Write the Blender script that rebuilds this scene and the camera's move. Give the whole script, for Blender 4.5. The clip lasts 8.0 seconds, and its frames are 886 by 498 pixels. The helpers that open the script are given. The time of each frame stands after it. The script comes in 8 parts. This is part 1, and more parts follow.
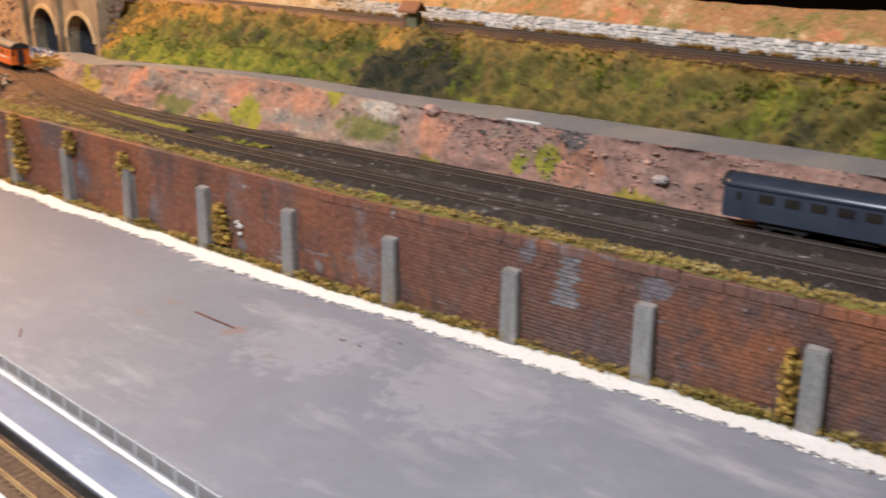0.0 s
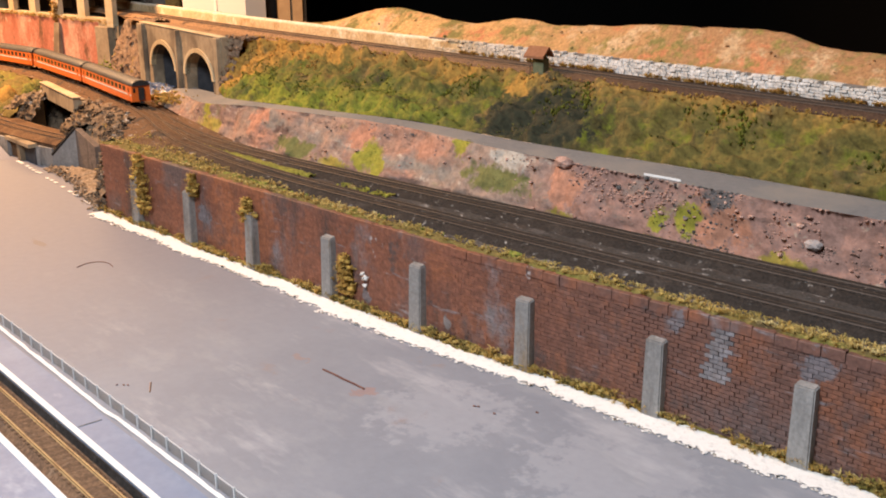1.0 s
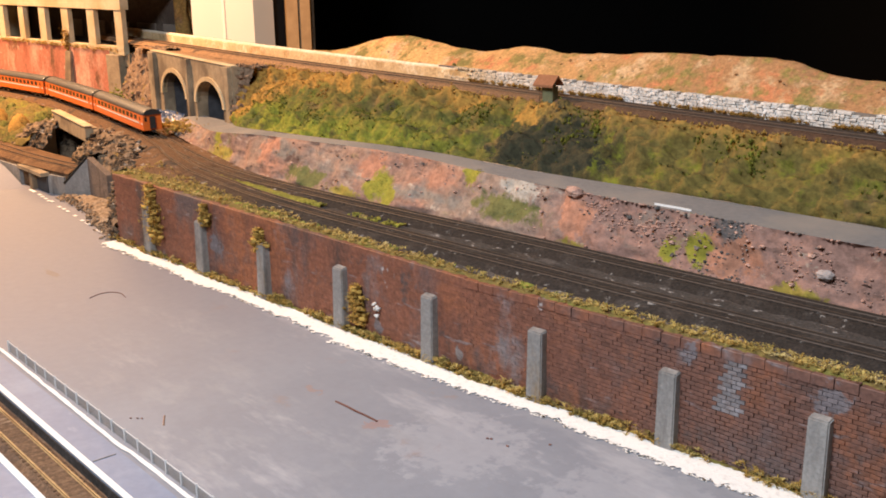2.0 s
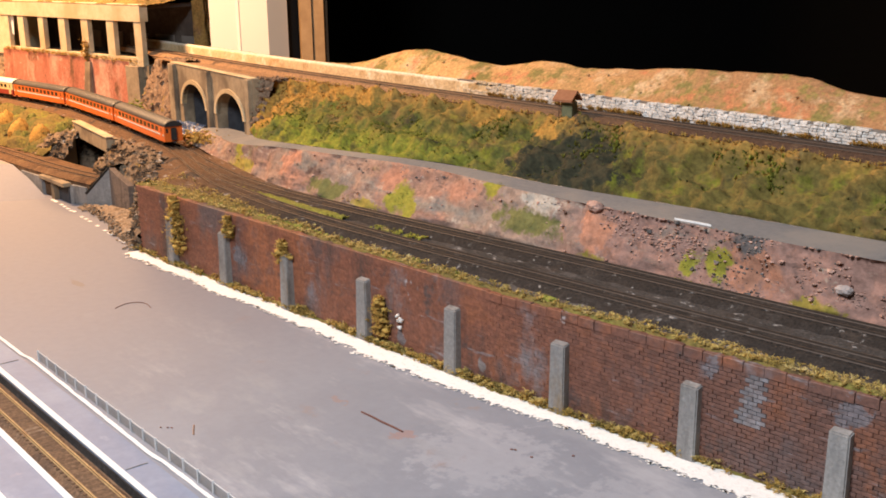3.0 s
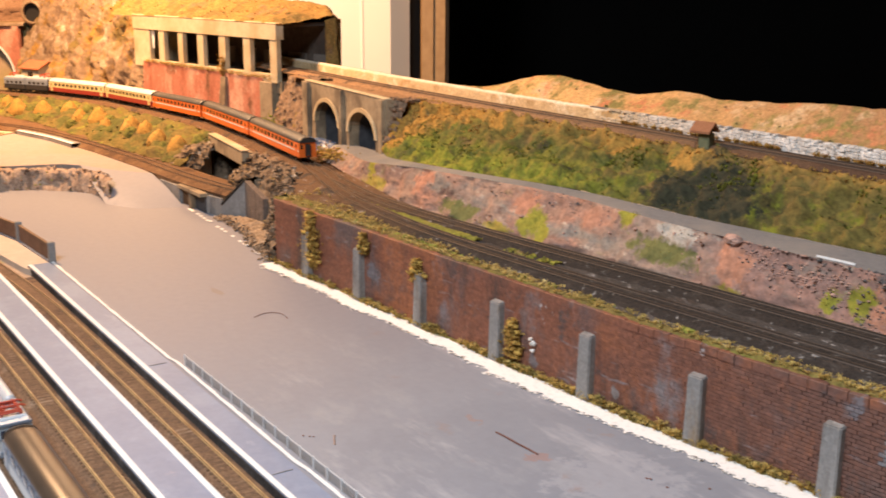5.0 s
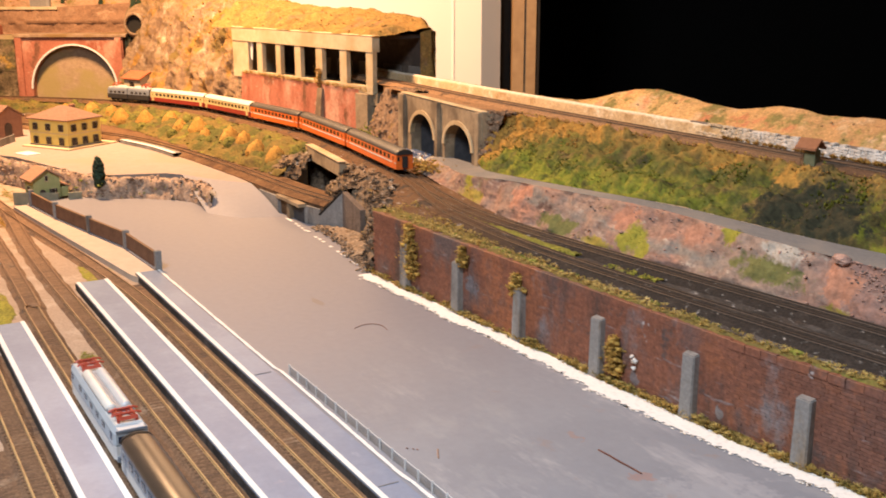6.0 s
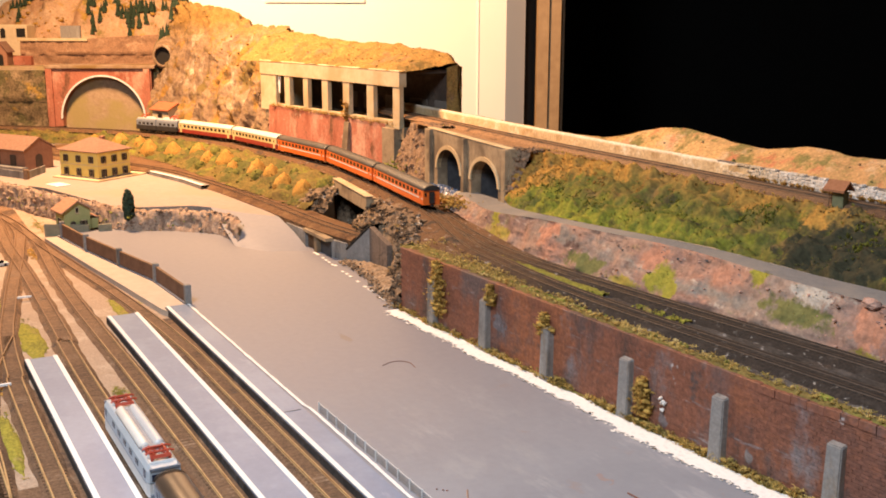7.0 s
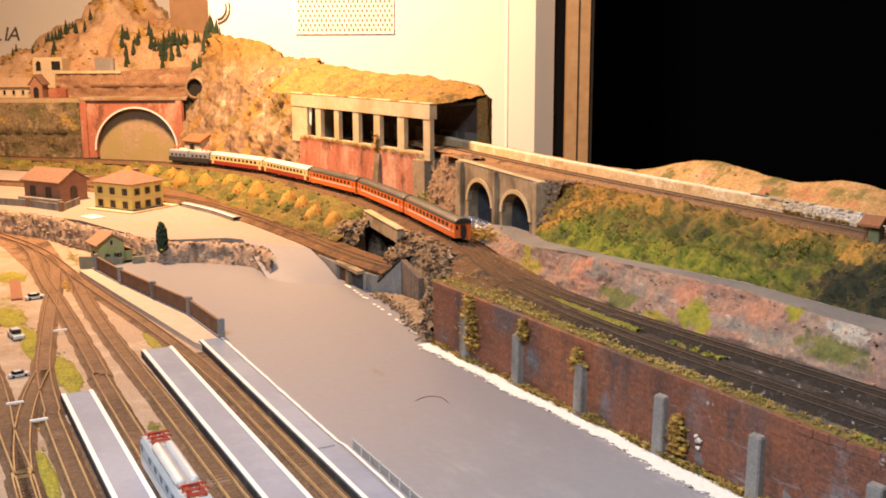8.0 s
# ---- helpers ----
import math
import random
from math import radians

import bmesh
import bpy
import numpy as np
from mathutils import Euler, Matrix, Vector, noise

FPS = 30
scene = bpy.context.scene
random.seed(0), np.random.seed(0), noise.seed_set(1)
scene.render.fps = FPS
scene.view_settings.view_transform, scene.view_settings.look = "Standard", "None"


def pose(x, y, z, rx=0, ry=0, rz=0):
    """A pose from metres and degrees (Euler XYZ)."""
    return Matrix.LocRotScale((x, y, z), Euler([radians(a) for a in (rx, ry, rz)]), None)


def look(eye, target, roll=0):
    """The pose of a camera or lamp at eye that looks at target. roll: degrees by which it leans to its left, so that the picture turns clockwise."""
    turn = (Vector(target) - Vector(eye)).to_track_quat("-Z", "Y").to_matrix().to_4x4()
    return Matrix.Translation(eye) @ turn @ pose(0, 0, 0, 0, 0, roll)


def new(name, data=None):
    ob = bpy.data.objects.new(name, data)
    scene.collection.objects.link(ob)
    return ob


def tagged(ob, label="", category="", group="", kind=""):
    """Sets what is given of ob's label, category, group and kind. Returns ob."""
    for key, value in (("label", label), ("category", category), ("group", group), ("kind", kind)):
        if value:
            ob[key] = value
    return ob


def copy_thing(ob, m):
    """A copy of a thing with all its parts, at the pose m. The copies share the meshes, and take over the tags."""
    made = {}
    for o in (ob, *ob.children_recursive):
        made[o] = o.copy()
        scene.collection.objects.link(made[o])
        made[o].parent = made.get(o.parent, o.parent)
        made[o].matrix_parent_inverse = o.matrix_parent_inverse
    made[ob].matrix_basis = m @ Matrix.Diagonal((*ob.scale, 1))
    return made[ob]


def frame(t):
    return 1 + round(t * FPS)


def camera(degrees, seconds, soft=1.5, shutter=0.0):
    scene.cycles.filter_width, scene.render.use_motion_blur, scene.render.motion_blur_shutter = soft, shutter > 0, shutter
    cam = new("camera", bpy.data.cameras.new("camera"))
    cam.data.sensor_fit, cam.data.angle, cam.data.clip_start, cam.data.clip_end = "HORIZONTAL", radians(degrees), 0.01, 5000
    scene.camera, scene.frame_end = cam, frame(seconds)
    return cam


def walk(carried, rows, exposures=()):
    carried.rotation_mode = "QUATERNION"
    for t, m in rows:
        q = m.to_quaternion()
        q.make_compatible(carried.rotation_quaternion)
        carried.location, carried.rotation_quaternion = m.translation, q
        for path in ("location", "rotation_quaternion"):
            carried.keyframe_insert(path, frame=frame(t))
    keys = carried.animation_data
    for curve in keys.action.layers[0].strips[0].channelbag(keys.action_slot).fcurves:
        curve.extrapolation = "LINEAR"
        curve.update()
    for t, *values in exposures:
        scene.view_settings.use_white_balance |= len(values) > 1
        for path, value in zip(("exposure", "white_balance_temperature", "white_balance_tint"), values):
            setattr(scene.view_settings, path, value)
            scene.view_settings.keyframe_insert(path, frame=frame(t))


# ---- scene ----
# ---------------------------------------------------------------- camera and its way
cam = camera(45.0, 8.0, soft=1.75, shutter=0.5)
PATH = [
    (0, 0.0413, 0.0597, 0.2025, 44.678, -18.128, -0.197),
    (0.5, 0.0198, 0.0576, 0.2091, 48.485, -17.973, -0.849),
    (1, 0.0074, 0.0577, 0.2158, 49.476, -16.976, -0.423),
    (1.5, 0.0061, 0.0592, 0.2191, 49.566, -16.257, -0.731),
    (3, 0.0076, 0.0441, 0.2283, 50.342, -15.531, -0.759),
    (3.5, 0.0079, 0.0400, 0.2289, 50.316, -15.284, -0.442),
    (4, 0.0067, 0.0342, 0.2306, 51.855, -14.914, -0.318),
    (4.5, 0.0052, 0.0270, 0.2323, 53.583, -14.592, 0.225),
    (6, -0.0006, 0.0080, 0.2403, 60.394, -14.159, -0.033),
    (6.5, 0.0003, 0.0026, 0.2447, 61.268, -13.502, 0.201),
    (7, -0.0002, 0.0010, 0.2493, 61.504, -12.701, 0.152),
    (7.5, -0.0009, -0.0003, 0.2526, 62.192, -11.991, -0.179),
    (8, -0.0016, -0.0026, 0.2560, 63.004, -11.299, -0.236),
]


def eye_pose(x, y, z, yaw, pitch, roll):
    way = Vector((-math.sin(radians(yaw)) * math.cos(radians(pitch)), math.cos(radians(yaw)) * math.cos(radians(pitch)), math.sin(radians(pitch))))
    return look((x, y, z), Vector((x, y, z)) + way, roll)


walk(cam, [(t, eye_pose(*row)) for t, *row in PATH], [(0, 0.0), (3, 0.0), (4.5, -0.04), (6, -0.13), (8, -0.13)])

# ---------------------------------------------------------------- light
world = bpy.data.worlds.new("world")
scene.world = world
world.use_nodes = True
world.node_tree.nodes["Background"].inputs[0].default_value = (0.5, 0.55, 0.7, 1)
world.node_tree.nodes["Background"].inputs[1].default_value = 0.004
scene.view_settings.exposure = 0.0


def area_lamp(name, eye, target, size, watts, colour):
    data = bpy.data.lights.new(name, "AREA")
    data.shape, data.size, data.energy, data.color = "DISK", size, watts, colour
    ob = new(name, data)
    ob.matrix_world = look(eye, target)
    return ob


area_lamp("warm_room_lamp", (-1.56, 0.19, 0.86), (-1.68, 0.80, 0.12), 0.20, 41.0, (1, 0.570, 0.285))
area_lamp("cool_room_lamp", (-0.24, -0.24, 0.83), (-0.40, 0.42, 0.0), 0.30, 15.6, (0.80, 0.85, 0.93))

# ---------------------------------------------------------------- materials
MATS = {}


def material(name, c1, c2, scale, rough=0.8, bump=0.3, c3=None, big=0.12, metal=0.0, detail=6.0, spread=0.18, island=0.0, piece=0.0, mid=0.5, gloss=0.5):
    """Two colours mixed by a fine noise, a third by a broad one; fine relief; optional spread per piece or island."""
    m = bpy.data.materials.new(name)
    m.use_nodes = True
    nt = m.node_tree
    bsdf = nt.nodes["Principled BSDF"]
    co = nt.nodes.new("ShaderNodeTexCoord")
    n1 = nt.nodes.new("ShaderNodeTexNoise")
    n1.inputs["Scale"].default_value, n1.inputs["Detail"].default_value, n1.inputs["Roughness"].default_value = scale, detail, 0.65
    nt.links.new(co.outputs["Object"], n1.inputs["Vector"])
    ramp = nt.nodes.new("ShaderNodeMapRange")
    ramp.inputs[1].default_value, ramp.inputs[2].default_value = mid - spread, mid + spread
    nt.links.new(n1.outputs["Fac"], ramp.inputs[0])
    mix = nt.nodes.new("ShaderNodeMixRGB")
    mix.inputs[1].default_value, mix.inputs[2].default_value = (*c1, 1), (*c2, 1)
    nt.links.new(ramp.outputs[0], mix.inputs[0])
    out = mix.outputs[0]
    if c3:
        n2 = nt.nodes.new("ShaderNodeTexNoise")
        n2.inputs["Scale"].default_value, n2.inputs["Detail"].default_value = scale * big, 4.0
        nt.links.new(co.outputs["Object"], n2.inputs["Vector"])
        r2 = nt.nodes.new("ShaderNodeMapRange")
        r2.inputs[1].default_value, r2.inputs[2].default_value = 0.47, 0.63
        nt.links.new(n2.outputs["Fac"], r2.inputs[0])
        mx = nt.nodes.new("ShaderNodeMixRGB")
        mx.inputs[2].default_value = (*c3, 1)
        nt.links.new(r2.outputs[0], mx.inputs[0])
        nt.links.new(out, mx.inputs[1])
        out = mx.outputs[0]
    for amount, kind in ((island, "g"), (piece, "o")):
        if amount:
            if kind == "g":
                src = nt.nodes.new("ShaderNodeNewGeometry").outputs["Random Per Island"]
            else:
                src = nt.nodes.new("ShaderNodeObjectInfo").outputs["Random"]
            rr = nt.nodes.new("ShaderNodeMapRange")
            rr.inputs[3].default_value, rr.inputs[4].default_value = 1 - amount, 1 + amount
            nt.links.new(src, rr.inputs[0])
            hs = nt.nodes.new("ShaderNodeHueSaturation")
            nt.links.new(rr.outputs[0], hs.inputs["Value"])
            nt.links.new(out, hs.inputs["Color"])
            out = hs.outputs[0]
    nt.links.new(out, bsdf.inputs["Base Color"])
    bsdf.inputs["Roughness"].default_value, bsdf.inputs["Metallic"].default_value = rough, metal
    bsdf.inputs["Specular IOR Level"].default_value = gloss
    if bump:
        b = nt.nodes.new("ShaderNodeBump")
        b.inputs["Strength"].default_value, b.inputs["Distance"].default_value = bump, 0.0015
        nt.links.new(n1.outputs["Fac"], b.inputs["Height"])
        nt.links.new(b.outputs[0], bsdf.inputs["Normal"])
    MATS[name] = m
    return m


WHITE_LINE = material("white_line_paint", (0.80, 0.80, 0.78), (0.72, 0.72, 0.70), 250, 0.6, 0.2)
WHITE_EDGE = material("brushed_white_paint", (0.84, 0.83, 0.80), (0.66, 0.65, 0.62), 320, 0.7, 0.4, spread=0.1, mid=0.62)
BRICK_GREY = material("whitewashed_brick", (0.14, 0.115, 0.112), (0.26, 0.245, 0.255), 260, 0.85, 0.6, island=0.25)
TAN_CONCRETE = material("tan_concrete", (0.50, 0.40, 0.25), (0.60, 0.50, 0.33), 120, 0.85, 0.3, c3=(0.46, 0.34, 0.19), big=0.2)
OLD_CONCRETE = material("stained_concrete", (0.25, 0.185, 0.115), (0.36, 0.28, 0.18), 150, 0.9, 0.4, c3=(0.15, 0.11, 0.07), big=0.2)
TAN_ROCK = material("tan_plaster_rock", (0.23, 0.15, 0.09), (0.44, 0.32, 0.22), 70, 0.9, 0.9, c3=(0.24, 0.15, 0.06), big=0.22)
ROAD = material("grey_road", (0.145, 0.145, 0.150), (0.195, 0.192, 0.192), 260, 0.85, 0.3, c3=(0.235, 0.215, 0.195), big=0.06)
FLOCK_DARK = material("dark_green_flock", (0.075, 0.078, 0.018), (0.14, 0.13, 0.032), 300, 0.95, 0.8, island=0.35)
FLOCK_YELLOW = material("yellow_ochre_flock", (0.34, 0.205, 0.040), (0.52, 0.335, 0.08), 300, 0.95, 0.8, island=0.25)
FLOCK_LIME = material("lime_flock", (0.16, 0.18, 0.02), (0.30, 0.30, 0.05), 300, 0.95, 0.8, island=0.25)
PINE = material("dark_pine_needles", (0.012, 0.03, 0.018), (0.035, 0.06, 0.03), 400, 0.95, 0.5, island=0.3)
TRUNK = material("brown_bark", (0.08, 0.05, 0.03), (0.13, 0.08, 0.05), 300, 0.9, 0.4)
WALL_WHITE = material("white_room_wall", (0.88, 0.86, 0.82), (0.91, 0.89, 0.85), 6, 0.75, 0.03)
ROOM_DARK = material("room_painted_unlit", (0.05, 0.048, 0.045), (0.07, 0.065, 0.06), 6, 0.9, 0.03)
CEILING_GREY = material("ceiling_toned_down", (0.30, 0.29, 0.27), (0.36, 0.35, 0.33), 6, 0.9, 0.03)
WOOD = material("brown_window_wood", (0.34, 0.23, 0.13), (0.44, 0.31, 0.18), 40, 0.5, 0.1)
# plain black, mostly painted-in darkness of openings, gaps and the night window
BLACK = material("plain_black", (0.006, 0.006, 0.006), (0.012, 0.011, 0.01), 200, 0.9, 0.1)
# near-black colour carries the shade inside tunnels, bridge gap and culvert
DARK_HOLE = material("dark_opening_paint", (0.035, 0.035, 0.04), (0.06, 0.06, 0.065), 150, 0.9, 0.3)
PLAZA = material("pale_plaza", (0.29, 0.235, 0.21), (0.34, 0.28, 0.25), 120, 0.9, 0.2, c3=(0.31, 0.25, 0.20), big=0.1)
SAND = material("sandy_ground", (0.34, 0.235, 0.145), (0.46, 0.34, 0.22), 160, 0.95, 0.5, c3=(0.36, 0.28, 0.12), big=0.12)
TIMBER_FENCE = material("rusty_brown_boards", (0.11, 0.055, 0.03), (0.19, 0.10, 0.06), 120, 0.85, 0.4)


def layered(name, base, layers, grain=500, grit=0.35, rough=0.95, bump=0.8, lump=0.0018, gloss=0.3, lump_scale=90, piece=0.0):
    """A ground or rock of several colours: each layer (colour, scale, low, high, (sx, sy, sz), shift) lies over the last where its noise is high;
    a layer ("x" or "z", colour, a, b, waver) grows from a to b along that axis with an uneven border;
    a layer ("spot", colour, place, radius, waver) is a ragged patch round a place, longer where a last triple is below 1."""
    m = bpy.data.materials.new(name)
    m.use_nodes = True
    nt = m.node_tree
    bsdf = nt.nodes["Principled BSDF"]
    place = nt.nodes.new("ShaderNodeNewGeometry").outputs["Position"]

    def noise_of(scale, stretch=(1, 1, 1), shift=0.0, detail=5.0):
        mp = nt.nodes.new("ShaderNodeMapping")
        mp.inputs["Scale"].default_value = stretch
        mp.inputs["Location"].default_value = (shift, shift * 0.7, shift * 1.3)
        nt.links.new(place, mp.inputs["Vector"])
        n = nt.nodes.new("ShaderNodeTexNoise")
        n.inputs["Scale"].default_value, n.inputs["Detail"].default_value, n.inputs["Roughness"].default_value = scale, detail, 0.68
        nt.links.new(mp.outputs[0], n.inputs["Vector"])
        return n.outputs["Fac"]

    def ranged(src, lo, hi, a=0.0, b=1.0):
        r = nt.nodes.new("ShaderNodeMapRange")
        for k, v in enumerate((lo, hi, a, b)):
            r.inputs[k + 1].default_value = v
        nt.links.new(src, r.inputs[0])
        return r.outputs[0]

    rgb = nt.nodes.new("ShaderNodeRGB")
    rgb.outputs[0].default_value = (*base, 1)
    out = rgb.outputs[0]
    for k, layer in enumerate(layers):
        if layer[0] == "spot":
            _, colour, spot, radius, waver, *longer = layer
            gap = nt.nodes.new("ShaderNodeVectorMath")
            gap.operation = "SUBTRACT"
            nt.links.new(place, gap.inputs[0])
            gap.inputs[1].default_value = spot
            squash = nt.nodes.new("ShaderNodeVectorMath")
            squash.operation = "MULTIPLY"
            nt.links.new(gap.outputs[0], squash.inputs[0])
            squash.inputs[1].default_value = longer[0] if longer else (1, 1, 1)
            far = nt.nodes.new("ShaderNodeVectorMath")
            far.operation = "LENGTH"
            nt.links.new(squash.outputs[0], far.inputs[0])
            add = nt.nodes.new("ShaderNodeMath")
            add.operation = "MULTIPLY_ADD"
            nt.links.new(noise_of(110, (1, 1, 1), 2.3 * k), add.inputs[0])
            add.inputs[1].default_value = waver
            nt.links.new(far.outputs["Value"], add.inputs[2])
            fac = ranged(add.outputs[0], radius + waver / 2, radius * 0.7 + waver / 2)
        elif layer[0] in ("x", "z"):
            axis, colour, a, b, waver = layer
            sep = nt.nodes.new("ShaderNodeSeparateXYZ")
            nt.links.new(place, sep.inputs[0])
            add = nt.nodes.new("ShaderNodeMath")
            add.operation = "MULTIPLY_ADD"
            nt.links.new(noise_of(45, (1, 1, 1), 3.1 * k), add.inputs[0])
            add.inputs[1].default_value = waver
            nt.links.new(sep.outputs[0 if axis == "x" else 2], add.inputs[2])
            fac = ranged(add.outputs[0], a + waver / 2, b + waver / 2)
        else:
            colour, scale, lo, hi, stretch, shift = layer
            fac = ranged(noise_of(scale, stretch, shift), lo, hi)
        mx = nt.nodes.new("ShaderNodeMixRGB")
        mx.inputs[2].default_value = (*colour, 1)
        nt.links.new(fac, mx.inputs[0])
        nt.links.new(out, mx.inputs[1])
        out = mx.outputs[0]
    fine = noise_of(grain, (1, 1, 1), 0.5, 3.0)
    hs = nt.nodes.new("ShaderNodeHueSaturation")
    nt.links.new(out, hs.inputs["Color"])
    nt.links.new(ranged(fine, 0.3, 0.7, 1 - grit, 1 + grit), hs.inputs["Value"])
    out = hs.outputs[0]
    if piece:
        rnd_out = nt.nodes.new("ShaderNodeNewGeometry").outputs["Random Per Island"]
        h2 = nt.nodes.new("ShaderNodeHueSaturation")
        nt.links.new(out, h2.inputs["Color"])
        nt.links.new(ranged(rnd_out, 0, 1, 1 - piece, 1 + piece), h2.inputs["Value"])
        out = h2.outputs[0]
    nt.links.new(out, bsdf.inputs["Base Color"])
    bsdf.inputs["Roughness"].default_value, bsdf.inputs["Specular IOR Level"].default_value = rough, gloss
    if bump:
        b1 = nt.nodes.new("ShaderNodeBump")
        b1.inputs["Strength"].default_value, b1.inputs["Distance"].default_value = bump, 0.0008
        nt.links.new(fine, b1.inputs["Height"])
        if lump:
            b2 = nt.nodes.new("ShaderNodeBump")
            b2.inputs["Strength"].default_value, b2.inputs["Distance"].default_value = 0.7, lump
            nt.links.new(noise_of(lump_scale, (1, 1, 1), 7.7), b2.inputs["Height"])
            nt.links.new(b2.outputs[0], b1.inputs["Normal"])
        nt.links.new(b1.outputs[0], bsdf.inputs["Normal"])
    MATS[name] = m
    return m


ONE = (1, 1, 1)
TALL = (1, 1, 0.3)
BANK_MAT = layered("grass_flock_bank", (0.135, 0.112, 0.026), [
    ((0.190, 0.112, 0.036), 17, 0.50, 0.62, (1, 1, 0.4), 5.0), ("z", (0.215, 0.215, 0.026), 0.102, 0.090, 0.030), ((0.105, 0.115, 0.026), 24, 0.50, 0.62, ONE, 8.0),
    ("x", (0.068, 0.055, 0.022), -0.585, -0.465, 0.10), ("x", (0.135, 0.104, 0.027), -0.445, -0.385, 0.06), ((0.150, 0.155, 0.018), 34, 0.52, 0.63, ONE, 4.0), ((0.056, 0.048, 0.020), 38, 0.55, 0.66, (1, 1, 0.7), 1.0),
    ("z", (0.30, 0.180, 0.044), 0.107, 0.119, 0.020)]
    # near-black spots paint the shade of a hollow below the hut
    + [("spot", (0.037, 0.035, 0.019), p, r, 0.07, (0.8, 1, 0.6)) for p, r in (((-0.464, 0.548, 0.098), 0.030), ((-0.488, 0.535, 0.090), 0.020), ((-0.440, 0.532, 0.090), 0.018))]
    + [("spot", (0.35, 0.195, 0.042), p, r, 0.045) for p, r in (((-0.835, 0.545, 0.096), 0.030), ((-0.812, 0.560, 0.106), 0.034), ((-0.765, 0.570, 0.113), 0.026), ((-0.720, 0.572, 0.114), 0.016), ((-0.572, 0.568, 0.112), 0.011), ((-0.505, 0.567, 0.110), 0.014))]
    + [((0.17, 0.115, 0.040), 40, 0.58, 0.68, (1, 1, 0.35), 12.0)], 320, 0.36, bump=0.4, lump=0.0020, lump_scale=150)
OCHRE_MAT = layered("ochre_dry_grass", (0.35, 0.195, 0.044), [((0.43, 0.26, 0.07), 60, 0.5, 0.65, ONE, 1.0), ((0.25, 0.16, 0.045), 45, 0.54, 0.66, ONE, 3.0)], 500, 0.35)
FLANK_MAT = layered("ochre_green_flank", (0.155, 0.112, 0.032), [((0.085, 0.085, 0.022), 24, 0.46, 0.56, ONE, 2.0), ((0.18, 0.175, 0.028), 38, 0.55, 0.65, ONE, 5.0), ((0.085, 0.060, 0.024), 30, 0.57, 0.67, ONE, 9.0)], 420, 0.4)
SHRUB_MAT = layered("olive_green_shrub", (0.15, 0.145, 0.032), [((0.085, 0.085, 0.022), 90, 0.48, 0.60, ONE, 2.0), ((0.21, 0.19, 0.035), 120, 0.54, 0.66, ONE, 5.0)], 420, 0.4)
LONG = (0.55, 1, 1)
FAR_LONG = (0.30, 1, 1)
SLOPE_MAT = layered("pink_grey_gravel", (0.315, 0.205, 0.150), [
    ((0.38, 0.195, 0.130), 15, 0.50, 0.62, LONG, 0.0), ((0.255, 0.195, 0.150), 17, 0.52, 0.62, FAR_LONG, 4.0), ((0.19, 0.120, 0.100), 26, 0.53, 0.63, FAR_LONG, 9.0), ((0.43, 0.37, 0.31), 40, 0.60, 0.70, FAR_LONG, 14.0), ((0.085, 0.062, 0.055), 52, 0.59, 0.68, FAR_LONG, 3.0),
    ((0.20, 0.185, 0.070), 19, 0.62, 0.70, LONG, 6.0), ("x", (0.290, 0.205, 0.158), -0.52, -0.46, 0.14), ("x", (0.29, 0.170, 0.135), -0.44, -0.40, 0.10), ((0.24, 0.20, 0.165), 24, 0.56, 0.66, FAR_LONG, 11.0), ((0.13, 0.080, 0.065), 75, 0.57, 0.66, (0.5, 1, 1), 17.0), ((0.46, 0.37, 0.29), 110, 0.61, 0.70, LONG, 21.0)]
    + [("spot", (0.40, 0.195, 0.125), p, r, 0.040) for p, r in (((-0.586, 0.491, 0.074), 0.014), ((-0.700, 0.478, 0.075), 0.014), ((-0.300, 0.505, 0.066), 0.016), ((-0.40, 0.4975, 0.070), 0.014))]
    + [("spot", (0.27, 0.245, 0.036), p, r, 0.024) for p, r in (((-0.570, 0.485, 0.064), 0.013), ((-0.558, 0.483, 0.058), 0.009), ((-0.488, 0.4995, 0.081), 0.008), ((-0.319, 0.505, 0.067), 0.009), ((-0.337, 0.502, 0.064), 0.007), ((-0.12, 0.525, 0.068), 0.010), ((-0.798, 0.4870, 0.068), 0.011))]
    + [("spot", (0.30, 0.235, 0.050), p, r, 0.016, FAR_LONG) for p, r in (((-0.600, 0.4750, 0.0555), 0.0050), ((-0.790, 0.4820, 0.0570), 0.0090), ((-0.400, 0.4890, 0.0550), 0.0050), ((-0.260, 0.5060, 0.0550), 0.0050))]
    + [("spot", (0.15, 0.145, 0.050), p, r, 0.022, FAR_LONG) for p, r in (((-0.452, 0.4935, 0.067), 0.0095), ((-0.645, 0.475, 0.060), 0.0085))]
    + [("spot", (0.42, 0.37, 0.31), (-0.446, 0.4995, 0.080), 0.009, 0.02, (0.5, 1, 1)), ("spot", (0.12, 0.105, 0.10), (-0.303, 0.509, 0.080), 0.009, 0.02)], 240, 0.28, bump=0.35, lump=0.0016, lump_scale=80)
